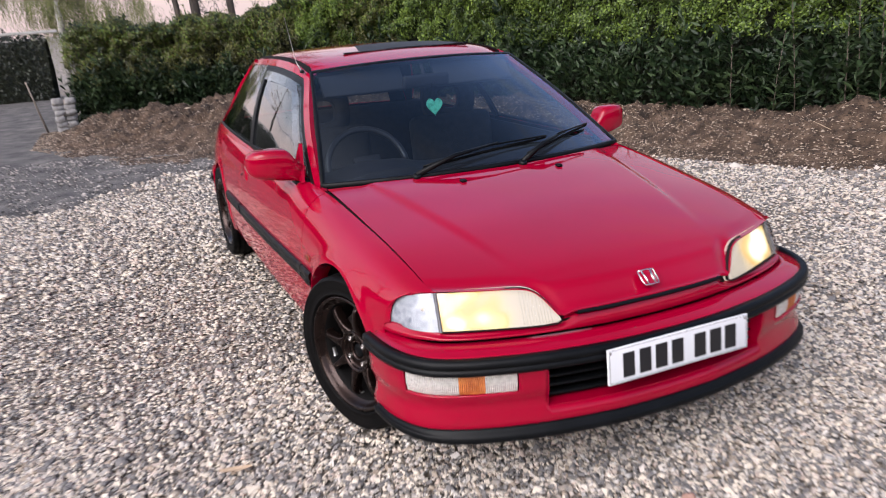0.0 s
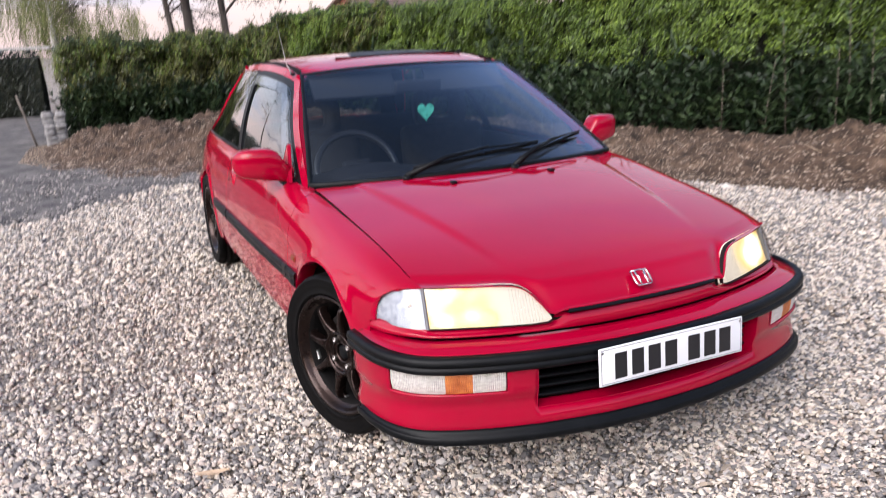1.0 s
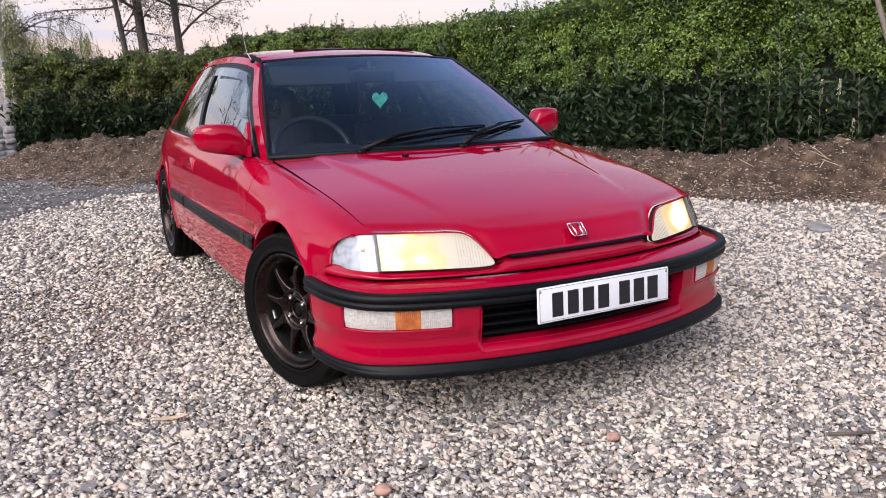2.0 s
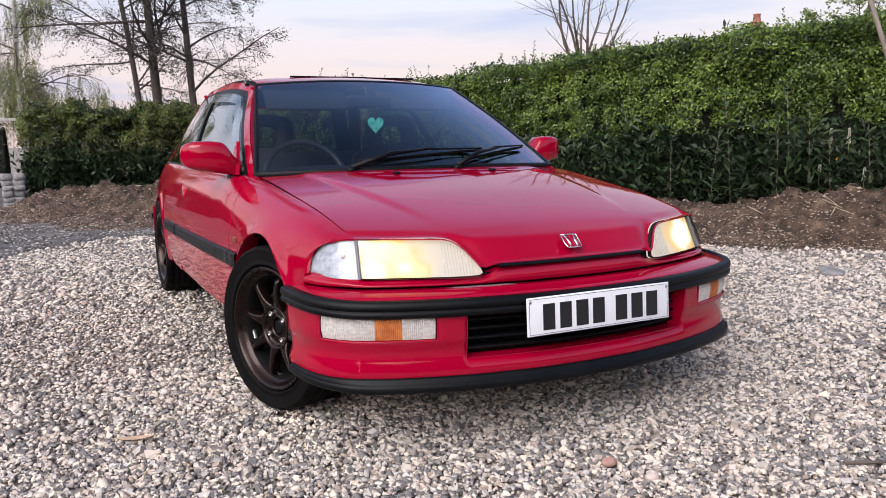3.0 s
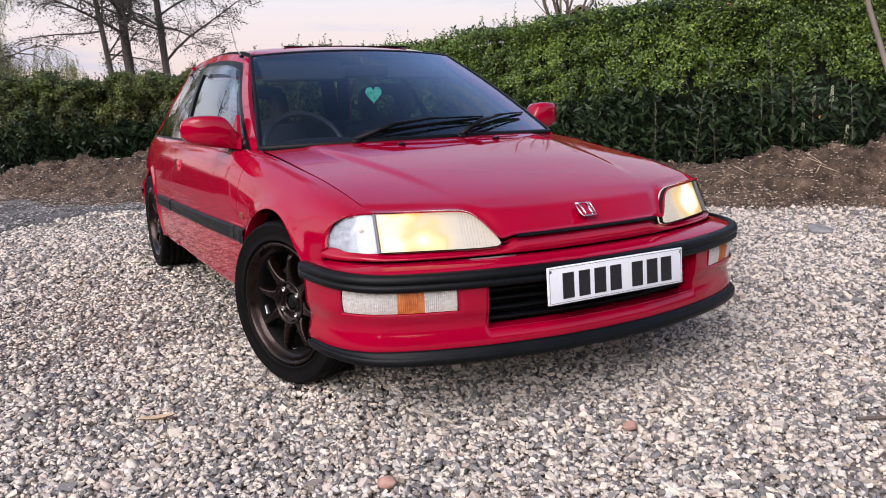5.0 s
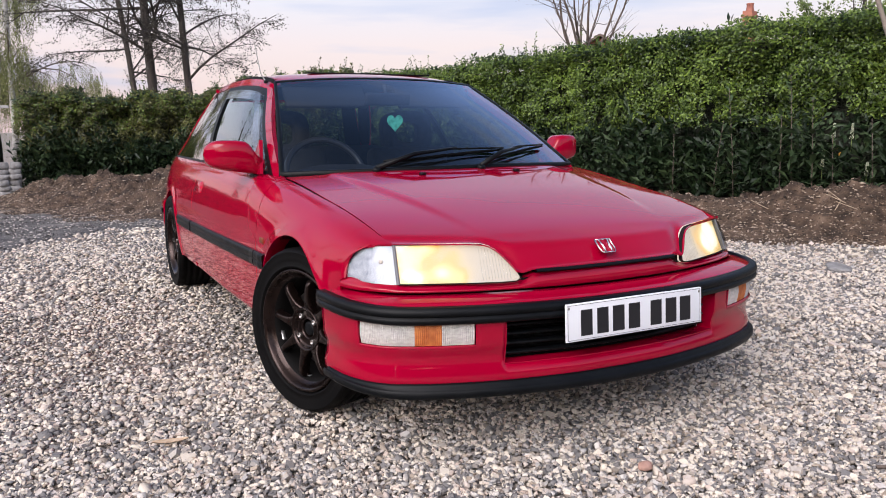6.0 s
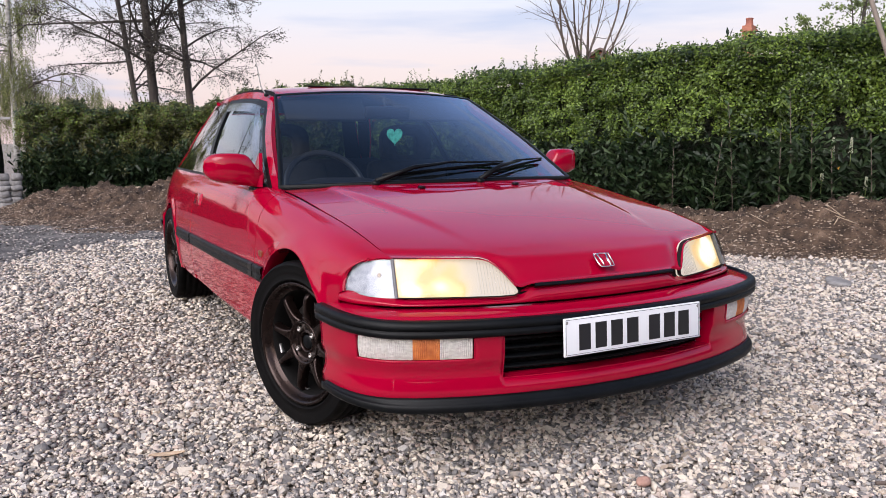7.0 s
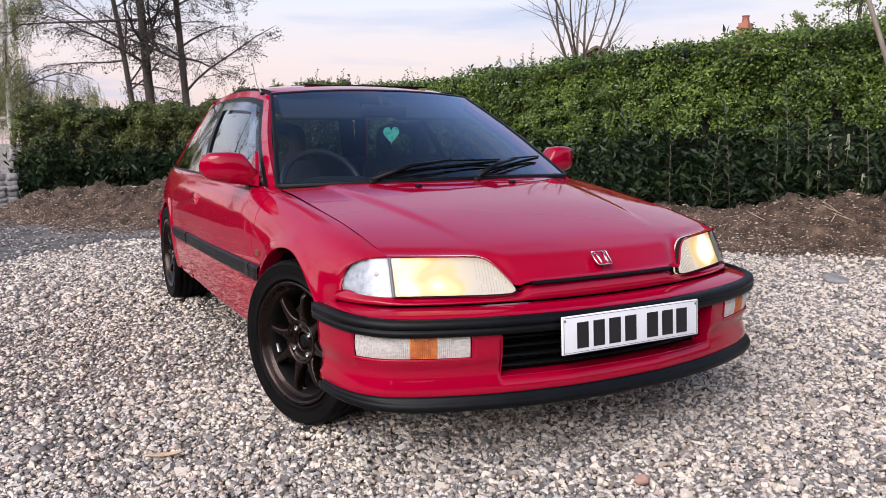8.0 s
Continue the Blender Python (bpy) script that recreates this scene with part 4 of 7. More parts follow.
house("distant brick house with a red chimney and pot", (34.7, 29.5, 0), 20, 9, 8, 3.4, 5.3, (-1.5, 6.95))
house("distant low brick house with a brown tiled roof", (19.3, 23.8, 0), 50, 5.0, 5.0, 2.8, 4.32)
house("distant brick house with a brown tiled roof", (13.6, 36.0, 0), 10, 6, 7, 2.2, 3.5)


def sapling():
    v, f = tube([(5.08, 1.33, 0.25), (4.92, 1.50, 0.85), (4.75, 1.69, 1.65), (4.56, 1.90, 2.5), (4.36, 2.10, 3.5)], [0.025, 0.024, 0.021, 0.018, 0.014], 8)
    ob = thing("sapling", "slim pale leaning sapling trunk in front of the hedge", "tree")
    part("trunk", to_mesh("trunk", v, f, M_PALEWOOD), ob)


def rail():
    ob = thing("fence_rail", "weathered white rail above the dark hedge by the entrance", "fence")
    part("rail", bm_mesh("rail", box_bm(5.0, 0.05, 0.06, 0.01, 1, (-0.5, 0, 1.50)), M_WHITEWOOD, False), ob, m=Matrix.Identity(4))
    for x in (1.1, 1.9):
        part("post", bm_mesh("post", box_bm(0.10, 0.10, 1.55, 0.01, 1, (x, -0.3, 0.775)), M_WHITEWOOD, False), ob, m=Matrix.Identity(4))
    ob.matrix_world = pose(-4.9, 17.75, 0, 0, 0, 172)


M_PALEWOOD = mat_new("pale_smooth_bark", (0.36, 0.30, 0.25), 0.8)
vary(M_PALEWOOD, ((0.11, 0.09, 0.075), (0.23, 0.195, 0.165)), scale=9, stretch=(1, 1, 0.3), bump=0.003, bump_scale=60)
sapling()
rail()

# ---- the car: x across, front towards -y, front axle at y = 0 ----
car = thing("car", "glossy red three-door hatchback parked on gravel with headlamps on", "car")
CENTRE = (0, 1.2, 0.55)


def panel(name, verts, faces, mat, parent=None, label="", thick=0.006, smooth=True, centre=CENTRE):
    ob = part(name, to_mesh(name, verts, face_out(verts, faces, centre), mat, smooth), parent or car, label)
    if thick:
        solid(ob, thick)
    return ob


def mirror(verts, faces):
    return [(-x, y, z) for x, y, z in verts], [tuple(reversed(f)) for f in faces]


# widest half-width along the car, and the line where the sides end above (bonnet seam, then waist)
W_MAX = smooth_curve([-0.6, -0.5, -0.37, -0.2, 0, 0.4, 1.2, 2.2, 2.8, 3.05, 3.2], [0.64, 0.69, 0.748, 0.784, 0.80, 0.806, 0.815, 0.81, 0.785, 0.745, 0.66])
TOP_X = smooth_curve([-0.6, -0.48, 0.0, 0.44, 0.64, 0.9, 1.8, 2.6, 3.0, 3.2], [0.60, 0.63, 0.658, 0.684, 0.700, 0.713, 0.722, 0.705, 0.67, 0.60])
TOP_Z = smooth_curve([-0.6, -0.48, -0.2, 0.0, 0.44, 0.64, 0.9, 1.8, 2.6, 3.0, 3.2], [0.60, 0.633, 0.693, 0.722, 0.774, 0.783, 0.786, 0.790, 0.792, 0.792, 0.79])
SHOULDER = smooth_curve([-0.5, 0.0, 0.44, 0.8, 1.8, 3.2], [0.10, 0.115, 0.108, 0.072, 0.050, 0.036])


T_STEPS = [i / 40 for i in range(41)]


def side_point(y, z_bottom, v):
    """A point of the body's side: v from the lower edge (0) to the upper (1)."""
    w, tx, tz = W_MAX(y), TOP_X(y), TOP_Z(y)
    mid = 0.50
    k = (mid - z_bottom) / (tz - z_bottom)
    k = min(max(k, 0.05), 0.75)
    if z_bottom < mid - 0.02 and v <= k:
        z = z_bottom + (mid - z_bottom) * v / k
        return (w - 0.05 * max(0, (mid - 0.08 - z) / 0.30) ** 2, y, z)
    base = mid
    t = (v - k) / (1 - k)
    if z_bottom >= mid - 0.02:
        # the lower edge lies on the curved part: start where its height is met
        zc = [(1 - a) ** 3 * base + 3 * a * (1 - a) ** 2 * (base + 0.42 * (tz - base)) + 3 * a * a * (1 - a) * (tz - 0.16 * SHOULDER(y) - 0.05 * (1 - min(1, SHOULDER(y) / 0.06))) + a ** 3 * tz for a in T_STEPS]
        t0 = float(np.interp(z_bottom, zc, T_STEPS))
        t = t0 + (1 - t0) * v
    p0, p3 = np.array([w, base]), np.array([tx, tz])
    p1 = np.array([w - 0.004, base + 0.42 * (tz - base)])
    s = SHOULDER(y)
    p2 = np.array([tx + s, tz - 0.16 * s - 0.05 * (1 - min(1, s / 0.06))])
    q = (1 - t) ** 3 * p0 + 3 * t * (1 - t) ** 2 * p1 + 3 * t * t * (1 - t) * p2 + t ** 3 * p3
    return (float(q[0]), y, float(q[1]))


def arch(y, cy, cz, r, low):
    d = r * r - (y - cy) ** 2
    return max(low, cz + math.sqrt(d)) if d > 0 else low


FRONT_ARCH, REAR_ARCH = (-0.012, 0.288, 0.326), (2.5, 0.285, 0.312)


def side_panel(name, y0, y1, low, archs=None, label="", n=46, m=26, top=1.0):
    """One side panel of each side, with its wheel arch cut out."""
    ys = span(y0, y1, n)
    if archs:
        cy, cz, r = archs
        half = math.sqrt(max(r * r - max(low - cz, 0) ** 2, 0))
        ys = sorted({round(v, 5) for v in ys if abs(v - cy) > half + 0.004} | {round(cy + half * math.sin(a), 5) for a in span(-math.pi / 2, math.pi / 2, 36)} | {round(cy - half - 0.003, 5), round(cy + half + 0.003, 5)})
        ys = [v for v in ys if y0 <= v <= y1]
    verts = []
    for y in ys:
        zb = low if not callable(low) else low(y)
        zb = max(zb, arch(y, *archs, zb)) if archs else zb
        for j in range(m + 1):
            v = j / m
            x, yy, z = side_point(y, zb, v * top)
            if archs:
                dist = abs(math.hypot(y - archs[0], z - archs[1]) - archs[2])
                x += 0.010 * math.exp(-(dist / 0.03) ** 2)
            verts.append((-x, yy, z))
    faces = grid_faces(len(ys), m + 1)
    panel(name, verts, faces, M_PAINT, label=label)
    panel(name, *mirror(verts, faces), M_PAINT, label=label)
    if archs:
        # turned-in lip of the arch
        cy, cz, r = archs
        lip = []
        for y in ys:
            d = r * r - (y - cy) ** 2
            if d > 0 and cz + math.sqrt(d) > low + 0.001:
                x, _, z = side_point(y, arch(y, *archs, low), 0)
                lip += [(-x - 0.010, y, z), (-x + 0.004, y, z - 0.004), (-x + 0.05, y, z + 0.004)]
        lf = grid_faces(len(lip) // 3, 3)
        panel("arch_lip", lip, lf, M_PAINT, thick=0.003)
        panel("arch_lip", *mirror(lip, lf), M_PAINT, thick=0.003)


side_panel("front_wing", -0.37, 0.398, 0.245, FRONT_ARCH, "red front wing with round wheel arch")
side_panel("door", 0.403, 1.735, 0.272, None, "red front door", n=30)
side_panel("rear_quarter", 1.740, 3.06, 0.245, REAR_ARCH, "red rear quarter panel")

# sills below the doors
sv = []
for y in span(0.30, 2.19, 24):
    w = W_MAX(y) - 0.022
    sv += [(-w, y, 0.268), (-w - 0.004, y, 0.252), (-w + 0.008, y, 0.234), (-w + 0.06, y, 0.222)]
sf = grid_faces(25, 4)
panel("sill", sv, sf, M_PAINT)
panel("sill", *mirror(sv, sf), M_PAINT)

# wing tip round the corner lamp, between the wing's front edge and the lamp
def wing_tip():
    """Carries the wing's side on, without a crease, to the edge of the corner lamp."""
    rows = []
    n, m = 22, 12
    dense = span(0, 1, 240)

    cut = [{"y": y, "pts": [side_point(y, 0.2, v) for v in dense]} for y in span(-0.56, -0.37, 38)]
    for c in cut:
        c["z"], c["x"] = [p[2] for p in c["pts"]], [p[0] for p in c["pts"]]
    ys = [c["y"] for c in cut]
    for i in range(n + 1):
        s = i / n
        za = 0.520 + (TOP_Z(-0.37) - 0.520) * s
        lx = 0.740 - 0.106 * s ** 1.3
        b = Vector(lamp_point(lx, 1.0 if s > 0.02 else 0.0, 0.0)) + Vector((0.0005, 0.002, 0.0035 * s))
        for t in span(0, 1, m):
            y = -0.37 + (b.y + 0.37) * t
            z = za + (b.z - za) * t
            x = float(np.interp(y, ys, [float(np.interp(z, c["z"], c["x"])) for c in cut]))
            xe = float(np.interp(b.y, ys, [float(np.interp(b.z, c["z"], c["x"])) for c in cut]))
            rows.append((-(x + (b.x - xe) * t * t), y, z))
    f = grid_faces(n + 1, m + 1)
    panel("wing_tip", rows, f, M_PAINT)
    panel("wing_tip", *mirror(rows, f), M_PAINT)


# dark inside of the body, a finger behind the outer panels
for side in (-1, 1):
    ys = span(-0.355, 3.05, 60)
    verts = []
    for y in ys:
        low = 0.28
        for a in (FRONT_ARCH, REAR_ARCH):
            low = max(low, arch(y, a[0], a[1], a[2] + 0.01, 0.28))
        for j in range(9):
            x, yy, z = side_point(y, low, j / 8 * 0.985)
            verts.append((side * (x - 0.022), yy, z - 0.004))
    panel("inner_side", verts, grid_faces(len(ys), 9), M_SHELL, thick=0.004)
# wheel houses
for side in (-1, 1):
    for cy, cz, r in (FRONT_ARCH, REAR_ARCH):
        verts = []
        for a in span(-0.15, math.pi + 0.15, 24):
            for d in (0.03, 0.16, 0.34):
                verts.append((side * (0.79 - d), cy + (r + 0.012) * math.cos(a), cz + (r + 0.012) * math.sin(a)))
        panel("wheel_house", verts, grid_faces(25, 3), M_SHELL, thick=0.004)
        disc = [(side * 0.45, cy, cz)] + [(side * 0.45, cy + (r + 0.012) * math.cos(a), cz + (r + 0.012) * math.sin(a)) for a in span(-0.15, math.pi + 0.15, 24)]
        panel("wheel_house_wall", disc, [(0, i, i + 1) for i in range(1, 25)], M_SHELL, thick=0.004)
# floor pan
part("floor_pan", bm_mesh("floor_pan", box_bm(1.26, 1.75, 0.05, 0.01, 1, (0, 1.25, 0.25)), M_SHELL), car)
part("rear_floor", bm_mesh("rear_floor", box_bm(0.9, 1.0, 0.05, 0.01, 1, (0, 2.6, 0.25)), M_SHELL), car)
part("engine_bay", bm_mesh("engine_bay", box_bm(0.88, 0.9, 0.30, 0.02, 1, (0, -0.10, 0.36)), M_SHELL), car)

# ---- bonnet ----
H_MID = smooth_curve([-0.70, -0.683, -0.665, -0.64, -0.60, -0.5, -0.3, 0.0, 0.18, 0.30, 0.45], [0.548, 0.566, 0.588, 0.607, 0.624, 0.656, 0.699, 0.750, 0.777, 0.791, 0.805])


def bonnet_z(x, y):
    edge = TOP_X(min(y, 0.44))
    z = H_MID(y)
    at_edge = TOP_Z(min(max(y, -0.48), 0.44)) if y > -0.48 else TOP_Z(-0.48) + (y + 0.48) * 0.30
    drop = z - at_edge
    z -= drop * min(1.2, abs(x) / edge) ** 2.8 if y > -0.55 else (0.02 * (abs(x) / 0.6) ** 2)
    line = 0.37 + (y + 0.51) * 0.20
    wide = 0.022 + 0.030 * max(0.0, y + 0.5)
    z += 0.0065 * step01((y + 0.56) / 0.45) * step01((line - abs(x)) / wide)
    return z


def bonnet_front(u):
    """Front edge of the bonnet, by the share of its half-width."""
    x = 0.632 * u
    y = F_EDGE(abs(x))
    return x, y


F_EDGE = smooth_curve([0, 0.15, 0.27, 0.304, 0.314, 0.327, 0.343, 0.362, 0.404, 0.44, 0.52, 0.632], [-0.690, -0.685, -0.672, -0.668, -0.661, -0.650, -0.634, -0.617, -0.596, -0.579, -0.545, -0.487])
F_EDGE_Z = smooth_curve([0, 0.27, 0.304, 0.313, 0.326, 0.341, 0.358, 0.377, 0.404, 0.44, 0.54, 0.632], [0.5565, 0.5545, 0.5475, 0.549, 0.566, 0.588, 0.607, 0.6195, 0.626, 0.6275, 0.629, 0.631])


def bonnet_rear(u):
    x = 0.667 * u
    return x, 0.27 + 0.165 * (abs(x) / 0.667) ** 2.2


us = sorted({round(s * v, 4) for v in span(0, 1, 44) for s in (-1, 1)})
vs = [t ** 1.25 for t in span(0, 1, 60)]
bv = []
for u in us:
    (x0, y0), (x1, y1) = bonnet_front(u), bonnet_rear(u)
    for v in vs:
        x, y = x0 + (x1 - x0) * v, y0 + (y1 - y0) * v
        k = step01((y - y0) / 0.075)
        bv.append((x, y, F_EDGE_Z(abs(x0)) * (1 - k) + bonnet_z(x, y) * k if v > 0 else F_EDGE_Z(abs(x0))))
panel("bonnet", bv, grid_faces(len(us), len(vs)), M_PAINT, label="long low red bonnet with two faint creases", thick=0.003, centre=(0, 0, 0.3))
panel("bonnet_underside", [(x * 0.98, y + 0.012, z - 0.022) for x, y, z in bv], grid_faces(len(us), len(vs)), M_SHELL, thick=0.004, centre=(0, 0, 0.3))
# washer jets
for x in (-0.21, 0.21):
    j = part("washer_jet", bm_mesh("washer_jet", box_bm(0.022, 0.026, 0.012, 0.005, 2, (0, 0, 0.004)), M_TRIM), car, m=Matrix.Translation((x, 0.176, bonnet_z(x, 0.176))))


# ---- nose, bumper, strip and lip: sweeps round the front ----
PLAN_X = [0, 0.15, 0.25, 0.36, 0.46, 0.55, 0.63, 0.70, 0.742, 0.768, 0.784, 0.792, 0.795]
PLAN_Y = [-0.777, -0.771, -0.758, -0.738, -0.712, -0.681, -0.646, -0.602, -0.552, -0.497, -0.435, -0.365, -0.33]
_s = [0.0]
for i in range(1, len(PLAN_X)):
    _s.append(_s[-1] + math.hypot(PLAN_X[i] - PLAN_X[i - 1], PLAN_Y[i] - PLAN_Y[i - 1]))
S_END = _s[-1]
PX, PY = smooth_curve(_s, PLAN_X), smooth_curve(_s, PLAN_Y)


def plan(s):
    """Place and outward way on the bumper's outline at the signed length s from its middle."""
    a = abs(s)
    x, y = PX(a), PY(a)
    dx, dy = PX(min(a + 0.004, S_END)) - PX(max(a - 0.004, 0)), PY(min(a + 0.004, S_END)) - PY(max(a - 0.004, 0))
    if a < 0.004:
        dx, dy = 1.0, 0.0
    l = math.hypot(dx, dy)
    sg = 1 if s >= 0 else -1
    return sg * x, y, sg * dy / l, -dx / l


def swept(s, d, z):
    x, y, nx, ny = plan(s)
    return (x + nx * d, y + ny * d, z)


def sweep(name, profile, mat, s0=-S_END, s1=S_END, n=120, label="", parent=None, thick=0.0, closed=False, squeeze=None):
    """A profile of (out, z) rows drawn along the bumper's outline."""
    verts = []
    for s in span(s0, s1, n):
        for d, z in profile:
            if squeeze:
                d, z = squeeze(s, d, z)
            verts.append(swept(s, d, z))
    faces = grid_faces(n + 1, len(profile), wrap_v=closed)
    if closed:
        k = len(profile)
        faces += [tuple(range(k))[::-1], tuple(range(n * k, n * k + k))]
    return panel(name, verts, faces, mat, parent, label, thick, centre=(0, 0.2, 0.4))


# bumper face, with openings for the lamps and the grille
S_FOG0, S_FOG1, S_GR = 0.484, 0.828, 0.400
Z_OPEN0, Z_OPEN1 = 0.302, 0.429


def depth_at(z):
    return float(np.interp(z, [0.22, 0.240, 0.262, 0.282, 0.305, 0.330, 0.358, 0.425, 0.470, 0.4760, 0.486, 0.4915, 0.495], [-0.034, -0.014, -0.004, -0.0060, -0.0150, -0.0170, -0.005, -0.002, -0.004, -0.008, -0.040, -0.062, -0.078]))


z_rows = [0.226, 0.234, 0.244, 0.258, 0.275, Z_OPEN0, 0.318, 0.335, 0.350, 0.362, 0.38, 0.40, Z_OPEN1, 0.435, 0.45, 0.468, 0.474, 0.480, 0.486, 0.4915, 0.495]
s_rows = sorted({round(v, 4) for v in span(-S_END, S_END, 110)} | {sg * v for v in (S_FOG0, S_FOG1, S_GR) for sg in (-1, 1)})
Z_FOG0 = 0.362


def is_open(s, z):
    a = abs(s)
    return (a < S_GR and Z_OPEN0 < z < Z_OPEN1) or (S_FOG0 < a < S_FOG1 and Z_FOG0 < z < Z_OPEN1)


bv = [swept(s, depth_at(z), z) for s in s_rows for z in z_rows]
bf = [f for f in grid_faces(len(s_rows), len(z_rows), lambda i, j: not is_open((s_rows[i] + s_rows[i + 1]) / 2, (z_rows[j] + z_rows[j + 1]) / 2))]
bumper = panel("front_bumper", bv, bf, M_PAINT, label="red front bumper with black rubbing strip", thick=0.008, centre=(0, 0.2, 0.4))
bumper.modifiers.remove(bumper.modifiers["crisp_edges"])


def reveal(name, s0, s1, z0, z1, deep, mat, lip=0.0):
    """The walls of an opening in the bumper."""
    edge = [(s, z0) for s in span(s0, s1, 24)] + [(s1, z) for z in span(z0, z1, 6)[1:]] + [(s, z1) for s in span(s1, s0, 24)[1:]] + [(s0, z) for z in span(z1, z0, 6)[1:-1]]
    verts = []
    for s, z in edge:
        verts += [swept(s, depth_at(z) + 0.001, z), swept(s, depth_at(z) - deep * 0.5, z), swept(s, depth_at(z) - deep, z)]
    return panel(name, verts, grid_faces(len(edge), 3, wrap_u=True), mat, bumper, thick=0.003, centre=swept((s0 + s1) / 2, -2.0, (z0 + z1) / 2))


reveal("grille_surround", -S_GR, S_GR, Z_OPEN0, Z_OPEN1, 0.05, M_PAINT)
for sg in (-1, 1):
    reveal("fog_lamp_surround", min(sg * S_FOG0, sg * S_FOG1), max(sg * S_FOG0, sg * S_FOG1), Z_FOG0, Z_OPEN1, 0.03, M_PAINT)
# grille: black back and three bars
sweep("grille_back", [(-0.085, 0.29), (-0.085, 0.43)], M_SHELL, -S_GR - 0.02, S_GR + 0.02, 30, parent=bumper, thick=0.004)
for z in (0.322, 0.350, 0.378, 0.404):
    sweep("grille_bar", [(-0.046, z - 0.003), (-0.042, z), (-0.046, z + 0.006), (-0.075, z + 0.008), (-0.075, z - 0.002)], M_TRIM, -S_GR + 0.004, S_GR - 0.004, 40, parent=bumper, closed=True)
# rubbing strip: two ribs with a groove between
ST0, ST1 = 0.427, 0.4755
strip = [(-0.01, ST0), (0.006, ST0), (0.013, ST0 + 0.004), (0.015, ST0 + 0.012), (0.013, ST0 + 0.019), (0.0095, ST0 + 0.0205), (0.0095, ST0 + 0.0235), (0.014, ST0 + 0.025), (0.016, ST0 + 0.033), (0.012, ST1 - 0.003), (0.004, ST1), (-0.012, ST1 + 0.001)]


def strip_shape(s, d, z):
    """The strip rises a little towards its ends."""
    return d, z + 0.012 * step01((abs(s) / S_END - 0.62) / 0.38)


sweep("rubbing_strip", strip, M_TRIM, -S_END, S_END, 120, "black rubber strip round the bumper", bumper, closed=True, squeeze=strip_shape)
# black lip below
lip = [(-0.05, 0.252), (-0.004, 0.254), (0.003, 0.250), (0.004, 0.2415), (0.009, 0.236), (0.0125, 0.232), (0.013, 0.219), (0.010, 0.213), (-0.02, 0.210), (-0.06, 0.214)]


def lip_shape(s, d, z):
    a = abs(s) / S_END
    return d, z + 0.018 * step01((a - 0.60) / 0.40) * (z < 0.24) + 0.005


sweep("front_lip", lip, M_TRIM, -S_END + 0.03, S_END - 0.03, 120, "black lip spoiler below the bumper", bumper, closed=True, squeeze=lip_shape)

# nose panel between bonnet and bumper, under the lamps
NOSE_TOP = smooth_curve([0, 0.26, 0.31, 0.36, 0.64, 0.74, 0.8], [0.549, 0.545, 0.527, 0.517, 0.515, 0.524, 0.530])
nose_rows = []
for s in span(-S_END + 0.020, S_END - 0.020, 110):
    x = abs(plan(s)[0])
    zt = NOSE_TOP(x)
    for d, z in ((-0.112, zt + 0.004), (-0.102, zt + 0.002), (-0.0945, zt - 0.004), (-0.090, zt - 0.012), (-0.084, (zt + 0.500) / 2), (-0.080, 0.5015), (-0.086, 0.497)):
        k = 0.50 + 0.50 * step01((S_END - abs(s)) / 0.28)
        nose_rows.append(swept(s, d * k, z))
nose = panel("nose_panel", nose_rows, grid_faces(111, 7), M_PAINT, label="slim red nose panel under the bonnet edge", thick=0.005, centre=(0, 0.2, 0.4))
nose.modifiers.remove(nose.modifiers["crisp_edges"])
# dark slot under the bonnet edge
sl = []
for x in span(-0.262, 0.262, 30):
    y = F_EDGE(abs(x))
    sl += [(x, y + 0.02, 0.5435), (x, y - 0.0065, 0.5445), (x, y - 0.0075, 0.549), (x, y - 0.003, 0.5545), (x, y + 0.02, 0.555)]
panel("grille_slot", sl, grid_faces(31, 5, wrap_v=True), M_TRIM, nose, "black slot below the bonnet edge", thick=0.0, centre=(0, 0.2, 0.4))


# ---- lamps ----
LAMP_FRONT = smooth_curve([0.30, 0.40, 0.52, 0.64, 0.70, 0.740], [-0.672, -0.640, -0.592, -0.534, -0.484, -0.402])


def lamp_top(x):
    return float(np.interp(x, [0.308, 0.311, 0.318, 0.328, 0.342, 0.360, 0.379, 0.402, 0.435, 0.63, 0.665, 0.694, 0.712, 0.724, 0.734, 0.740], [0.533, 0.541, 0.553, 0.568, 0.587, 0.605, 0.617, 0.6235, 0.6255, 0.6275, 0.6265, 0.6225, 0.612, 0.598, 0.574, 0.541]))


def lamp_bottom(x):
    return float(np.interp(x, [0.308, 0.314, 0.36, 0.64, 0.70, 0.740], [0.529, 0.5235, 0.5215, 0.522, 0.525, 0.530]))


def lamp_point(x, t, back=0.0):
    z0, z1 = lamp_bottom(x), lamp_top(x)
    z = z0 + (z1 - z0) * t
    # the lens leans back towards the top
    lean = 0.62 * (z - 0.522)
    k = max(0.0, (x - 0.60) / 0.14)
    nx = 0.30 + 0.6 * k
    l = math.hypot(1, nx)
    return (x - back * nx / l - lean * 0.30 * nx, LAMP_FRONT(x) + back / l + lean * 0.75, z)


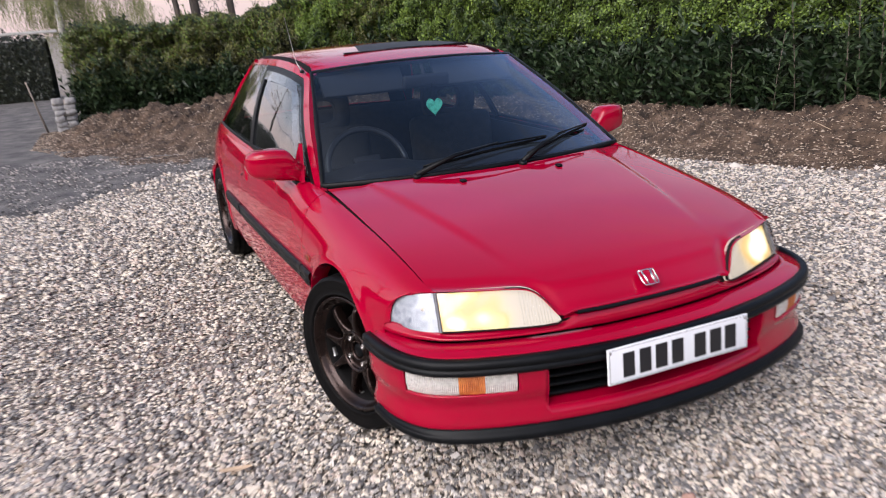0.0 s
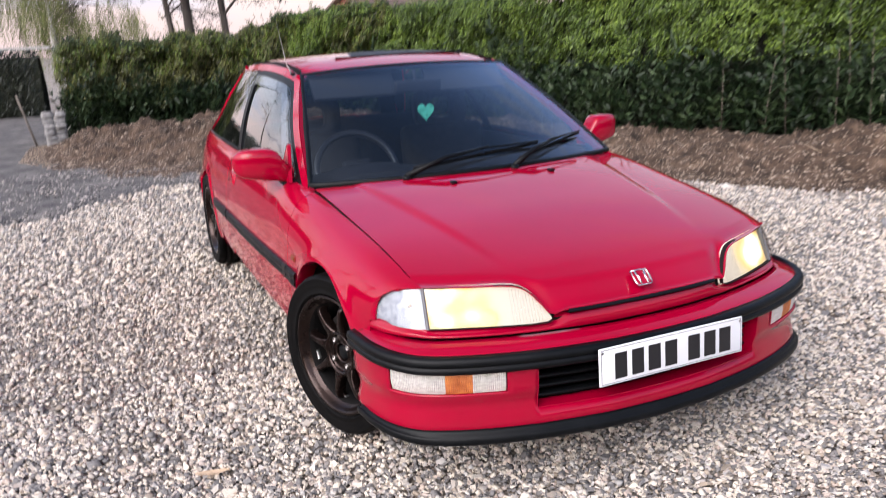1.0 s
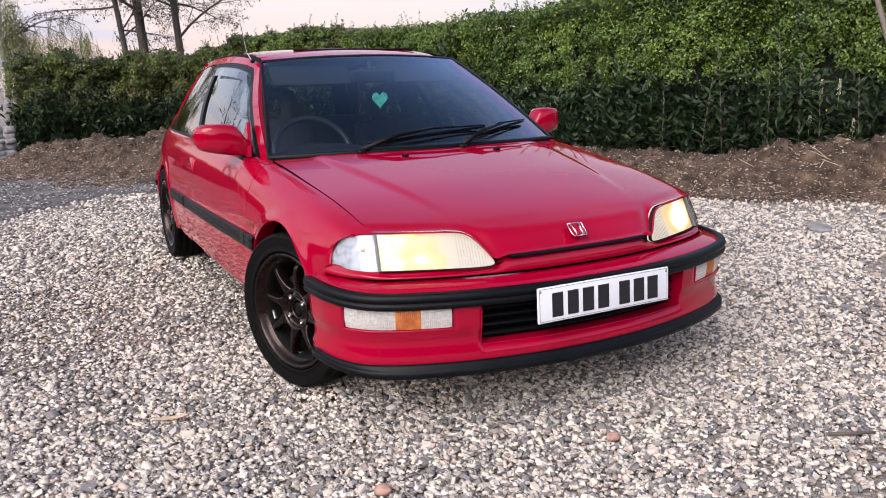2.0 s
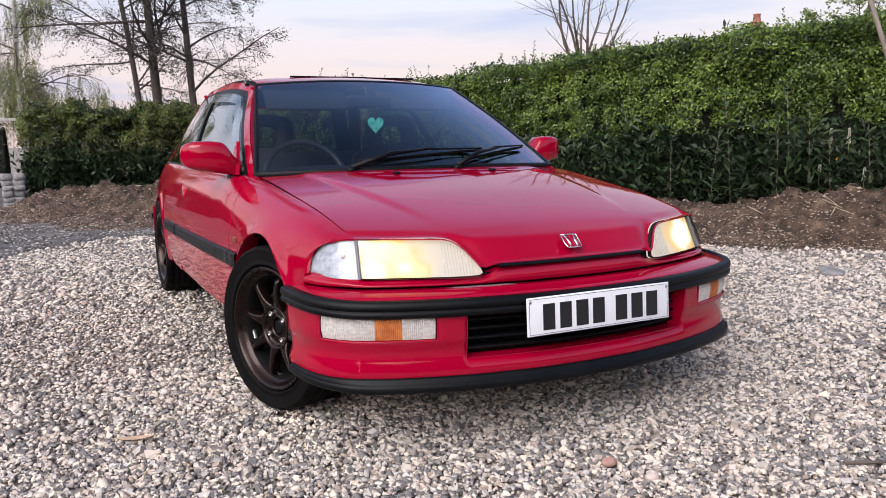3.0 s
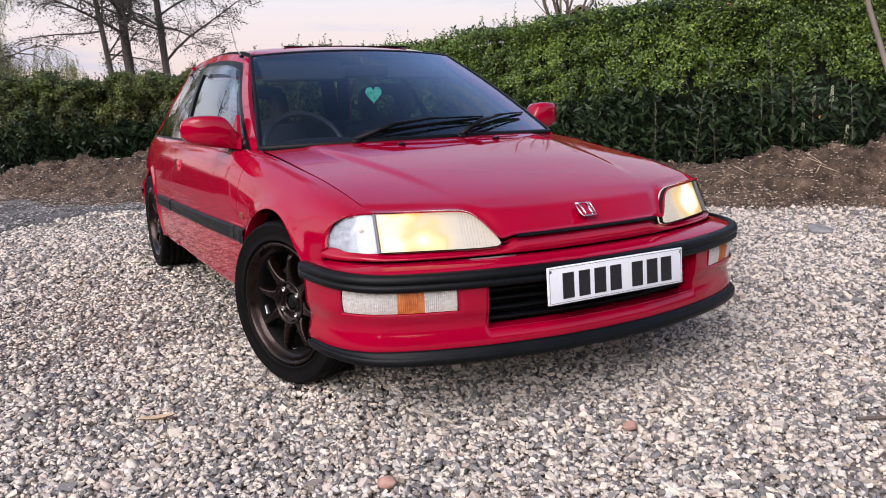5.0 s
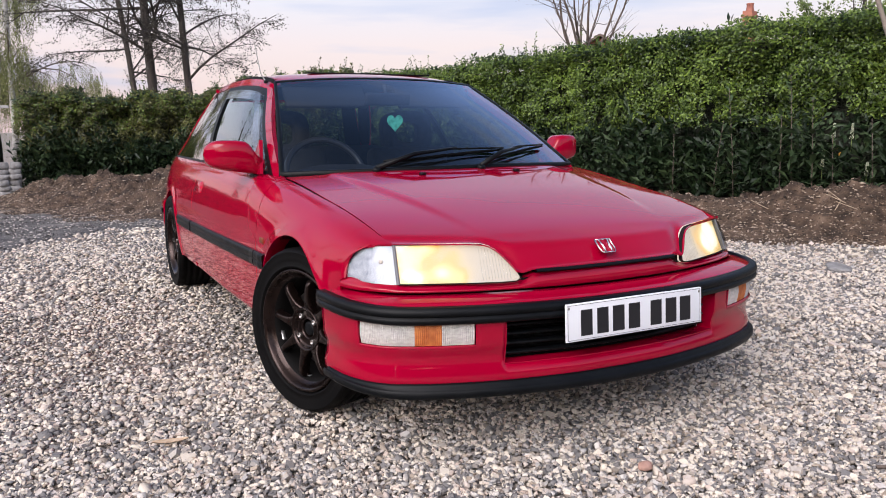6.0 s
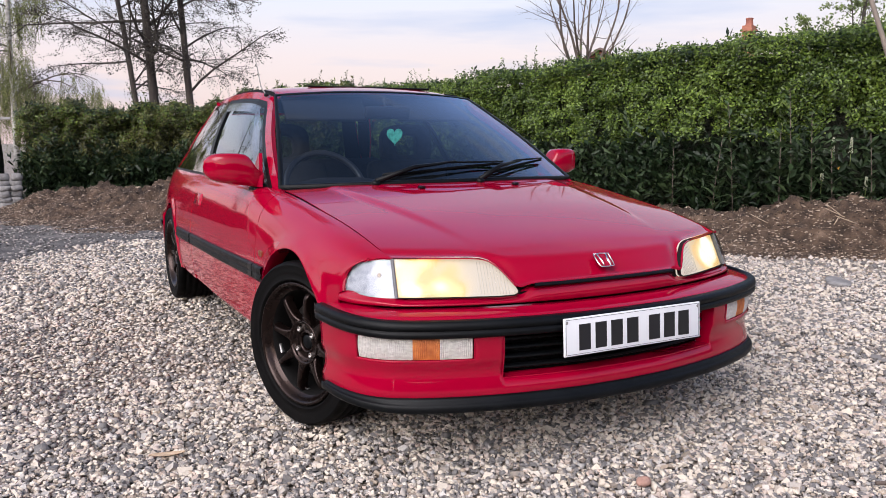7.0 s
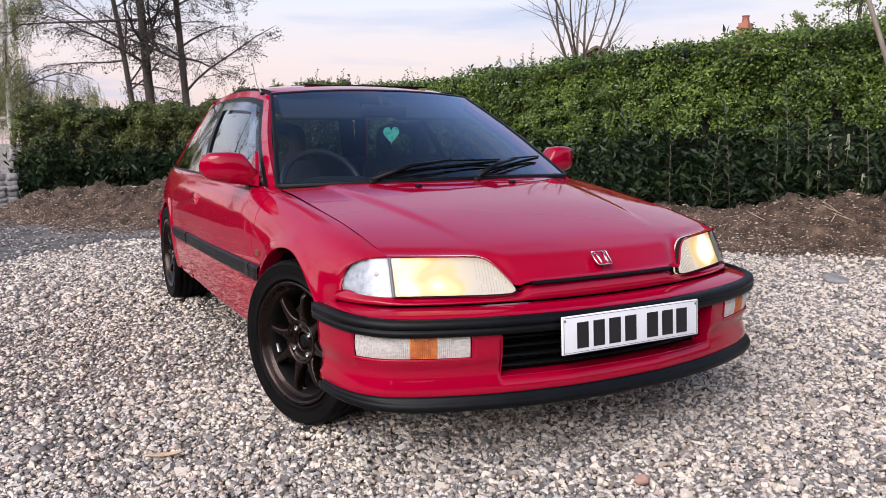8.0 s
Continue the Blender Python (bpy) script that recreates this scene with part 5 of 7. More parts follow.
def lamp(sg):
    def patch(x0, x1, n, m, back, bulge=0.0, t0=0.0, t1=1.0):
        verts = []
        for x in span(x0, x1, n):
            for t in span(t0, t1, m):
                b = back - bulge * math.sin(math.pi * t) * 1.0
                px, py, pz = lamp_point(x, t, b)
                verts.append((sg * px, py, pz))
        return verts, grid_faces(n + 1, m + 1)

    head = panel("headlamp", *patch(0.307, 0.634, 44, 10, 0.013, 0.0, -0.02, 1.03), M_LIT, label="lit headlamp with warm glow", thick=0.004, centre=(0, 0.4, 0.55))
    panel("lens", *patch(0.3095, 0.629, 44, 10, 0.002, 0.004, 0.02, 0.98), M_LENS, head, "clear headlamp lens", 0.0, centre=(0, 0.4, 0.55)).visible_shadow = False
    # fine upright ribs of the lens
    for k in range(10):
        x = 0.335 + k * 0.0085
        pts = [lamp_point(x, t, 0.001) for t in span(0.08, 0.92, 5)]
        v, f = tube([(sg * a, b, c) for a, b, c in pts], 0.0005, 4)
        ribs = join(ribs, (v, f)) if k else (v, f)
    part("lens_ribs", to_mesh("lens_ribs", *ribs, M_LENS), head).visible_shadow = False
    # frame of the lamp
    rim = []
    outline = [(x, 0.0) for x in span(0.308, 0.632, 24)] + [(0.632, t) for t in span(0.1, 1.0, 5)] + [(x, 1.0) for x in span(0.62, 0.308, 40)]
    for x, t in outline:
        # a narrow gasket that follows the lens outline
        h = 0.0018 * (1 if t > 0.5 else -1)
        a, b, c = lamp_point(x, t, 0.012), lamp_point(x, t, -0.0015), lamp_point(x, t, 0.004)
        rim += [(sg * a[0], a[1], a[2] + h), (sg * b[0], b[1], b[2] + h), (sg * b[0], b[1], b[2] - 0.4 * h), (sg * c[0], c[1], c[2] - 0.5 * h)]
    panel("lamp_frame", rim, grid_faces(len(outline), 4, wrap_u=True), M_GASKET, head, "thin black gasket round the lens", 0.0, centre=(sg * 0.47, -0.4, 0.57))
    # corner lamp
    corner = panel("corner_lamp", *patch(0.634, 0.741, 30, 10, 0.010, 0.0, -0.03, 1.03), M_REFLECT, label="clear corner indicator lamp", thick=0.004, centre=(0, 0.4, 0.55))
    panel("corner_lens", *patch(0.640, 0.7395, 30, 10, 0.001, 0.003, 0.0, 0.99), M_FROST, corner, "frosted clear corner lens", 0.0, centre=(0, 0.4, 0.55)).visible_shadow = False
    px, py, pz = lamp_point(0.672, 0.55, 0.012)
    bm = bmesh.new()
    bmesh.ops.create_uvsphere(bm, u_segments=12, v_segments=8, radius=0.007, matrix=Matrix.Translation((sg * px, py, pz)))
    part("indicator_bulb", bm_mesh("indicator_bulb", bm, M_AMBERBULB), corner, "pale amber indicator bulb")
    div = []
    for t in span(0, 1, 8):
        for x, b in ((0.6295, 0.0), (0.6315, -0.0025), (0.6355, -0.0025), (0.6385, 0.0), (0.6385, 0.03), (0.6295, 0.03)):
            p = lamp_point(x, t, b)
            div.append((sg * p[0], p[1], p[2]))
    panel("divider", div, grid_faces(9, 6, wrap_v=True), M_GREYTRIM, corner, thick=0.0, centre=(sg * 0.635, -0.5, 0.57))
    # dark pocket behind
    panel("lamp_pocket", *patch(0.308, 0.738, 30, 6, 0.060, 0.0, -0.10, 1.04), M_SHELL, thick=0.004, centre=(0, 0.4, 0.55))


M_AMBERBULB = mat_new("amber_bulb", (0.42, 0.32, 0.22), 0.5)
M_FROST = glass("frosted_lens", (0.90, 0.92, 0.95), 0.18, (0.45, 0.45, 0.45))
M_GREYTRIM = mat_new("grey_trim", (0.10, 0.10, 0.11), 0.4)
M_GASKET = mat_new("lamp_gasket", (0.016, 0.010, 0.011), 0.9, 0.0, Specular_IOR_Level=0.1)
lamp(-1)
lamp(1)
wing_tip()


def fog(sg):
    """Bumper lamp: ribbed clear lens with an amber middle."""
    a, b = S_FOG0 + 0.003, S_FOG1 - 0.003
    z0, z1 = Z_FOG0 + 0.003, Z_OPEN1 - 0.001
    holder = None
    for name, s0, s1, mat, lab in (("fog_lamp", a + 0.168, b, M_WHITELENS, "clear ribbed bumper lamp with amber middle"), ("amber_lens", a + 0.092, a + 0.168, M_AMBER, "amber indicator lens"), ("inner_lens", a, a + 0.092, M_WHITELENS, "")):
        verts = []
        n = max(8, int((s1 - s0) / 0.0028)) // 2 * 2
        for i, s in enumerate(span(s0, s1, n)):
            for t in span(0, 1, 8):
                z = z0 + (z1 - z0) * t
                rib = 0.0014 * (i % 2)
                verts.append(swept(sg * s, depth_at(z) - 0.008 + 0.004 * math.sin(math.pi * t) + rib, z))
        ob = panel(name, verts, grid_faces(n + 1, 9), mat, holder or bumper, lab, 0.004, smooth=False, centre=(0, 0.2, 0.4))


fog(-1)
fog(1)

# ---- number plate: white with plain bars in place of the characters ----
plate = part("number_plate", bm_mesh("number_plate", box_bm(0.506, 0.006, 0.109, 0.0028, 2), M_PLATE), car, "white number plate with dark characters as plain bars", m=pose(0.008, -0.7975, 0.4160, -3, 0, 0))
for x0, w in ((-0.182, 0.040), (-0.125, 0.040), (-0.068, 0.042), (-0.010, 0.042), (0.072, 0.042), (0.130, 0.042), (0.186, 0.042)):
    part("character_bar", bm_mesh("character_bar", box_bm(w, 0.001, 0.074, 0.0, 1, (x0, -0.0033, -0.003)), M_INK, False), plate, m=Matrix.Identity(4))
for x in (-0.243, 0.243):
    v, f = lathe([(0, 0.0045), (0.0015, 0.004), (0.002, 0.0001)], 12)
    v = [(x + b, -0.0028 - a, 0.042 + c) for a, b, c in v]
    part("plate_screw", to_mesh("plate_screw", v, face_out(v, f, (x, 0.1, 0.042)), M_STEEL), plate, m=Matrix.Identity(4))
for x in (-0.238, 0.238):
    part("plate_edge_line", bm_mesh("plate_edge_line", box_bm(0.0012, 0.0006, 0.098, 0, 1, (x * 1.035, -0.0033, 0)), M_GREYTRIM, False), plate, m=Matrix.Identity(4))
for z in (-0.0495, 0.0495):
    part("plate_edge_line", bm_mesh("plate_edge_line", box_bm(0.494, 0.0006, 0.0012, 0, 1, (0, -0.0033, z)), M_GREYTRIM, False), plate, m=Matrix.Identity(4))
part("plate_bracket", bm_mesh("plate_bracket", box_bm(0.46, 0.03, 0.09, 0.004, 1, (0, 0.018, -0.002)), M_TRIM), plate, m=Matrix.Identity(4))

# ---- bonnet emblem: a chromed frame with a bar shape ----
em = pose(0, -0.660, 0.5985, 42, 0, 0)
emblem = part("emblem", bm_mesh("emblem", box_bm(0.050, 0.050, 0.003, 0.0014, 1), M_PAINT), car, "small chromed emblem on the bonnet's nose", m=em)
outer = [(-0.028, 0.025), (0.0, 0.0262), (0.028, 0.025), (0.0275, -0.012), (0.024, -0.024), (0.0, -0.0252), (-0.024, -0.024), (-0.0275, -0.012)]
v, f = tube([(x, y, 0.002) for x, y in outer + outer[:2]], 0.0021, 8)
part("emblem_frame", to_mesh("emblem_frame", v, f, M_CHROME), emblem, m=Matrix.Identity(4))
for x0, x1 in ((-0.0165, -0.0125), (0.0165, 0.0125)):
    v, f = tube([(x0, 0.022, 0.003), (x0 * 0.70, 0.0, 0.0035), (x1, -0.021, 0.003)], [0.0030, 0.0036, 0.0030], 8)
    part("emblem_bar", to_mesh("emblem_bar", v, f, M_CHROME), emblem, m=Matrix.Identity(4))

# ---- side strips, badges, handles ----
def strip_z(y):
    return 0.484 - 0.0145 * (y - 0.2)


for sg in (-1, 1):
    for name, y0, y1 in (("side_strip", 0.268, 0.397), ("side_strip", 0.404, 1.734), ("side_strip", 1.741, 2.165)):
        verts = []
        for y in span(y0, y1, 24):
            w, zc = W_MAX(y) + 0.004 * math.exp(-((y - 0.31) / 0.03) ** 2), strip_z(y)
            for d, z in ((-0.004, -0.0285), (0.008, -0.0285), (0.013, -0.022), (0.014, -0.006), (0.011, -0.003), (0.011, 0.001), (0.014, 0.004), (0.013, 0.022), (0.007, 0.0285), (-0.004, 0.0285)):
                verts.append((sg * (w + d), y, zc + z))
        n = 10
        faces = grid_faces(25, n, wrap_v=True) + [tuple(range(n)), tuple(range(24 * n, 25 * n))[::-1]]
        panel(name, verts, faces, M_TRIM, label="black rubbing strip", thick=0.0)
    # small wing badge and side repeater
    bx = side_point(0.315, 0.3, 0.5)
    part("side_repeater", bm_mesh("side_repeater", box_bm(0.012, 0.048, 0.022, 0.004, 2), M_REPEATER), car, "small amber side repeater", m=Matrix.Translation((sg * (W_MAX(0.315) - 0.004), 0.315, 0.556)))
    # door handle: recess and flap
    hx, hy, hz = min((side_point(1.60, 0.272, v) for v in span(0, 1, 200)), key=lambda q: abs(q[2] - 0.676))
    seat = pose(sg * (hx - 0.006), hy, hz, 0, sg * -20, 0)
    handle = part("door_handle", bm_mesh("door_handle", box_bm(0.016, 0.168, 0.062, 0.005, 2), M_PAINT), car, "red flap handle in a red recess", m=seat)
    part("flap", bm_mesh("flap", box_bm(0.016, 0.156, 0.036, 0.006, 2, (sg * 0.005, 0, 0.008)), M_PAINT), handle, m=Matrix.Identity(4))
    part("lock", bm_mesh("lock", box_bm(0.016, 0.022, 0.016, 0.005, 2, (sg * 0.003, 0.055, -0.020)), M_TRIM), handle, m=Matrix.Identity(4))

# ---- front and rear glass, roof, pillars ----
M_SMOKED = glass("smoked_acrylic", (0.40, 0.44, 0.50), 0.08)
ROOF_Z = smooth_curve([1.08, 1.16, 1.35, 1.7, 2.1, 2.5, 2.72, 2.80], [1.196, 1.212, 1.236, 1.250, 1.244, 1.215, 1.178, 1.150])
ROOF_X = smooth_curve([1.08, 1.3, 1.9, 2.5, 2.80], [0.512, 0.520, 0.520, 0.500, 0.470])


def screen_point(u, v):
    """Windscreen: u from -1 to 1 across, v from the foot (0) to the roof (1)."""
    xb, xt = 0.688 * u, 0.512 * u
    yb = 0.285 + 0.175 * abs(u) ** 2.2
    yt = 1.065 + 0.055 * abs(u) ** 2.2
    zb = 0.800 - 0.012 * abs(u) ** 2
    zt = 1.199 - 0.022 * abs(u) ** 2.2
    bow = 0.012 * math.sin(math.pi * v)
    return (xb + (xt - xb) * v, yb + (yt - yb) * v - bow * 0.7, zb + (zt - zb) * v + bow)


us, vs = span(-1, 1, 40), span(0, 1, 16)
sv = [screen_point(u * 0.985, 0.01 + 0.98 * v) for u in us for v in vs]
screen = panel("windscreen", sv, grid_faces(41, 17), M_SCREEN, label="raked windscreen reflecting the sky", thick=0.0, centre=(0, 1.2, 0.6))
screen.visible_shadow = False
# black border of the screen
edge = [(-1, v) for v in span(0, 1, 14)] + [(u, 1) for u in span(-1, 1, 40)[1:]] + [(1, v) for v in span(1, 0, 14)[1:]] + [(u, 0) for u in span(1, -1, 40)[1:-1]]
bv = []
for u, v in edge:
    a = Vector(screen_point(u, v))
    iu, iv = u * 0.972 if abs(u) > 0.95 else u * 0.974, 0.015 + 0.963 * v if v in (0, 1) else 0.02 + 0.96 * v
    b = Vector(screen_point(iu, iv))
    nrm = Vector((0, -0.5, 0.86))
    up = 0.0022 if v == 1 else 0.005
    bv += [a + nrm * 0.001 - Vector((0, 0, 0.01)), a + nrm * up, a.lerp(b, 0.55) + nrm * up, b + nrm * up * 0.6, b - nrm * 0.004]
panel("screen_seal", bv, grid_faces(len(edge), 5, wrap_u=True), M_TRIM, screen, "black windscreen surround", 0.0, centre=(0, 1.2, 0.6))

# roof
rv = []
ry = span(1.075, 2.78, 44)
for y in ry:
    for u in span(-1, 1, 36):
        x = ROOF_X(y) * u
        front = 0.05 * abs(u) ** 2.2 * max(0, 1 - (y - 1.075) / 0.25)
        z = ROOF_Z(y) - 0.020 * abs(u) ** 2 - 0.030 * abs(u) ** 9
        rv.append((x, y + front, z))
roof = panel("roof", rv, grid_faces(len(ry), 37), M_PAINT, label="red roof with a sunroof", thick=0.012, centre=(0, 1.8, 0.7))
# tilted sunroof glass and its deflector
sr = []
for y in span(1.33, 1.74, 12):
    for u in span(-1, 1, 12):
        sr.append((0.05 + 0.33 * u, y, ROOF_Z(y) + 0.005 - 0.014 * u * u - 0.003 * (y - 1.33) / 0.41))
M_SUNROOF = mat_new("dark_sunroof_glass", (0.006, 0.006, 0.008), 0.45, 0.0, Specular_IOR_Level=0.06)
panel("sunroof", sr, grid_faces(13, 13), M_SUNROOF, roof, "dark tilted sunroof panel", 0.010, centre=(0, 1.6, 0.7))
part("sunroof_seal", bm_mesh("sunroof_seal", box_bm(0.67, 0.016, 0.008, 0.003, 2, (0.05, 1.318, ROOF_Z(1.318) - 0.001)), M_TRIM), roof)


def cabin_point(sg, y, v, out=0.0):
    """y is the place along the waist; upwards the lines lean back in front, forward at the rear."""
    lean = 0.655 * (1 - step01((y - 0.47) / 1.5)) + 0.13 * step01((y - 1.0) / 0.8) * (1 - step01((y - 2.2) / 0.6)) - 0.46 * step01((y - 2.05) / 1.0)
    yy = y + lean * v
    xb, zb = TOP_X(y) - 0.003, TOP_Z(y)
    ry_ = min(max(yy, 1.10), 2.78)
    xt, zt = ROOF_X(ry_) + 0.004, ROOF_Z(ry_) - 0.048
    bow = 0.022 * math.sin(math.pi * v)
    return (sg * (xb + (xt - xb) * v + bow + out), yy, zb + (zt - zb) * v)


def cabin_patch(name, y0, y1, v0, v1, mat, label="", out=0.0, thick=0.004, n=20, m=14, sides=(-1, 1), parent=None):
    made = []
    for sg in sides:
        verts = [cabin_point(sg, y, v, out) for y in span(y0, y1, n) for v in span(v0, v1, m)]
        made.append(panel(name, verts, grid_faces(n + 1, m + 1), mat, parent, label, thick))
    return made


cabin_patch("pillar_front", 0.44, 0.530, 0.0, 1.0, M_PAINT, "red windscreen pillar", 0.004, 0.02, 6)
cabin_patch("cant_rail", 0.44, 3.02, 0.955, 1.03, M_PAINT, "", 0.003, 0.012, 50, 3)
cabin_patch("window_frame", 0.53, 1.655, 0.885, 0.952, M_TRIM, "black window frame", 0.004, 0.006, 30, 3)
cabin_patch("window_frame", 0.533, 0.580, 0.0, 0.89, M_TRIM, "black window frame", 0.003, 0.006, 4, 14)
cabin_patch("waist_seal", 0.60, 1.66, -0.03, 0.035, M_TRIM, "black waist seal", 0.008, 0.008, 20, 2)
for g in cabin_patch("door_glass", 0.585, 1.665, 0.0, 0.90, M_SIDEGLASS, "door window reflecting sky and trees", -0.004, 0.0):
    g.visible_shadow = False
cabin_patch("pillar_middle", 1.655, 1.725, -0.01, 0.96, M_TRIM, "black door pillar", 0.005, 0.012, 4)
# smoked wind deflectors round the front and top of the door windows
for g in cabin_patch("wind_deflector", 0.60, 0.70, 0.04, 0.90, M_SMOKED, "smoked window deflector", 0.016, 0.0, 4, 14) + cabin_patch("wind_deflector", 0.70, 1.62, 0.80, 0.90, M_SMOKED, "smoked window deflector", 0.016, 0.0, 20, 4):
    g.visible_shadow = False
cabin_patch("waist_seal", 1.72, 2.93, -0.02, 0.025, M_TRIM, "black waist seal", 0.006, 0.006, 20, 2)
for g in cabin_patch("quarter_glass", 1.72, 2.93, 0.02, 0.955, M_SIDEGLASS, "rear quarter window reflecting branches", 0.0, 0.0):
    g.visible_shadow = False
cabin_patch("pillar_rear", 2.92, 3.06, 0.0, 1.0, M_PAINT, "red rear pillar", 0.003, 0.012, 6)
cabin_patch("pillar_lining", 2.90, 3.07, 0.0, 1.0, M_SHELL, "dark pillar lining", -0.016, 0.004, 6)
cabin_patch("rail_lining", 0.50, 3.02, 0.94, 1.06, M_SHELL, "dark lining above the windows", -0.018, 0.004, 50, 3)
# tailgate with its window and the rear bumper
tg = []
rows = [(2.76, 1.168, 0.475), (2.80, 1.150, 0.49), (2.92, 1.03, 0.555), (3.02, 0.90, 0.615), (3.07, 0.80, 0.655), (3.11, 0.74, 0.68), (3.14, 0.62, 0.69), (3.15, 0.52, 0.69)]
for y, z, w in rows:
    for u in span(-1, 1, 24):
        tg.append((w * u, y - 0.09 * abs(u) ** 3, z - 0.01 * u * u))
keep_glass = lambda i, j: not (1 <= i <= 3 and 2 <= j <= 21)
tail = panel("tailgate", tg, grid_faces(len(rows), 25, keep_glass), M_PAINT, label="red tailgate", thick=0.015, centre=(0, 1.8, 0.7))
lining = [(x * 0.97, y - 0.022, z) for x, y, z in tg]
panel("tailgate_lining", lining, grid_faces(len(rows), 25, keep_glass), M_SHELL, tail, "dark tailgate lining", 0.004, centre=(0, 1.8, 0.7))
gl = panel("rear_glass", tg, grid_faces(len(rows), 25, lambda i, j: not keep_glass(i, j)), M_SIDEGLASS, tail, "rear window", 0.0, centre=(0, 1.8, 0.7))
gl.visible_shadow = False
rb = []
for s in span(-1, 1, 48):
    a = s * math.pi / 2
    x = 0.80 * math.copysign(abs(math.sin(a)) ** 0.55, a)
    y = 2.82 + 0.38 * abs(math.cos(a)) ** 0.75
    for d, z in ((-0.03, 0.53), (0.0, 0.50), (0.004, 0.47), (0.004, 0.36), (-0.02, 0.25), (-0.06, 0.22)):
        rb.append((x * (1 + d), y + d * 0.5, z))
panel("rear_bumper", rb, grid_faces(49, 6), M_PAINT, label="red rear bumper", thick=0.01, centre=(0, 2.0, 0.4))
rs = []
for s in span(-1, 1, 48):
    a = s * math.pi / 2
    x = 0.80 * math.copysign(abs(math.sin(a)) ** 0.55, a)
    y = 2.82 + 0.38 * abs(math.cos(a)) ** 0.75
    for d, z in ((0.0, 0.425), (0.014, 0.43), (0.016, 0.46), (0.0, 0.468)):
        rs.append((x * (1 + d), y + d, z))
panel("rear_rubbing_strip", rs, grid_faces(49, 4), M_TRIM, thick=0.004, centre=(0, 2.0, 0.4))
M_TAIL = mat_new("tail_lamp_red", (0.35, 0.01, 0.01), 0.15, 0.0, Coat_Weight=1.0)
for sg in (-1, 1):
    part("tail_lamp", bm_mesh("tail_lamp", box_bm(0.36, 0.06, 0.13, 0.015, 2), M_TAIL), car, "red tail lamp", m=pose(sg * 0.47, 3.115, 0.655, 8, 0, sg * -14))


# ---- door mirrors ----
def door_mirror(sg):
    """A wedge-shaped housing: tall at its outer end, running down into a foot on the door."""
    n = 28
    reach = 1.0 if sg < 0 else 0.86
    # (distance from the inner end, lower z, upper z, depth, setback)
    sect = [(0.000, 0.770, 0.838, 0.030, 0.000), (0.014, 0.772, 0.846, 0.040, 0.000), (0.030, 0.776, 0.858, 0.048, 0.000), (0.046, 0.780, 0.882, 0.054, 0.000), (0.062, 0.783, 0.904, 0.058, 0.001), (0.078, 0.786, 0.914, 0.060, 0.002), (0.115, 0.791, 0.918, 0.062, 0.004), (0.150, 0.797, 0.918, 0.061, 0.008), (0.185, 0.804, 0.916, 0.057, 0.013), (0.205, 0.811, 0.910, 0.050, 0.017), (0.220, 0.822, 0.900, 0.038, 0.022), (0.228, 0.836, 0.888, 0.022, 0.026), (0.231, 0.858, 0.866, 0.004, 0.028)]
    rows = []
    for d, z0, z1, deep, back in sect:
        for k in range(n):
            t = 2 * math.pi * k / n
            c, s = math.cos(t), math.sin(t)
            e = 0.48
            yy = math.copysign(abs(c) ** e, c) * deep
            yy = min(yy, 0.030)
            zz = (z0 + z1) / 2 + math.copysign(abs(s) ** e, s) * (z1 - z0) / 2
            rows.append((sg * (0.689 + d * reach), 0.690 + back + yy, zz))
    faces = grid_faces(len(sect), n, wrap_v=True) + [tuple(range(n))]
    mm = panel("door_mirror", rows, faces, M_PAINT, label="red door mirror with a wedge-shaped housing", thick=0.0, centre=(sg * 0.81, 0.69, 0.855))
    part("mirror_glass", bm_mesh("mirror_glass", box_bm(0.13, 0.004, 0.094, 0.002, 1), M_CHROME), mm, m=pose(sg * (0.689 + 0.145 * reach), 0.728, 0.857))
    # black gap under the housing, and the sail that closes the window's front corner
    part("mirror_foot", bm_mesh("mirror_foot", box_bm(0.060, 0.078, 0.030, 0.010, 3), M_TRIM), mm, "black foot of the mirror", m=pose(sg * 0.708, 0.690, 0.770, 0, sg * 10, 0))
    sail = [(0.712, 0.600, 0.782), (0.716, 0.760, 0.782), (0.667, 0.775, 0.915), (0.672, 0.745, 0.915)]
    verts = [(sg * (x + o), y, z) for o in (0.0, 0.014) for x, y, z in sail]
    part("mirror_sail", to_mesh("mirror_sail", verts, face_out(verts, [(0, 1, 2, 3), (4, 5, 6, 7), (0, 1, 5, 4), (1, 2, 6, 5), (2, 3, 7, 6), (3, 0, 4, 7)], (sg * 0.70, 0.70, 0.84)), M_PAINT, False), mm, "red corner piece behind the mirror")


door_mirror(-1)
door_mirror(1)


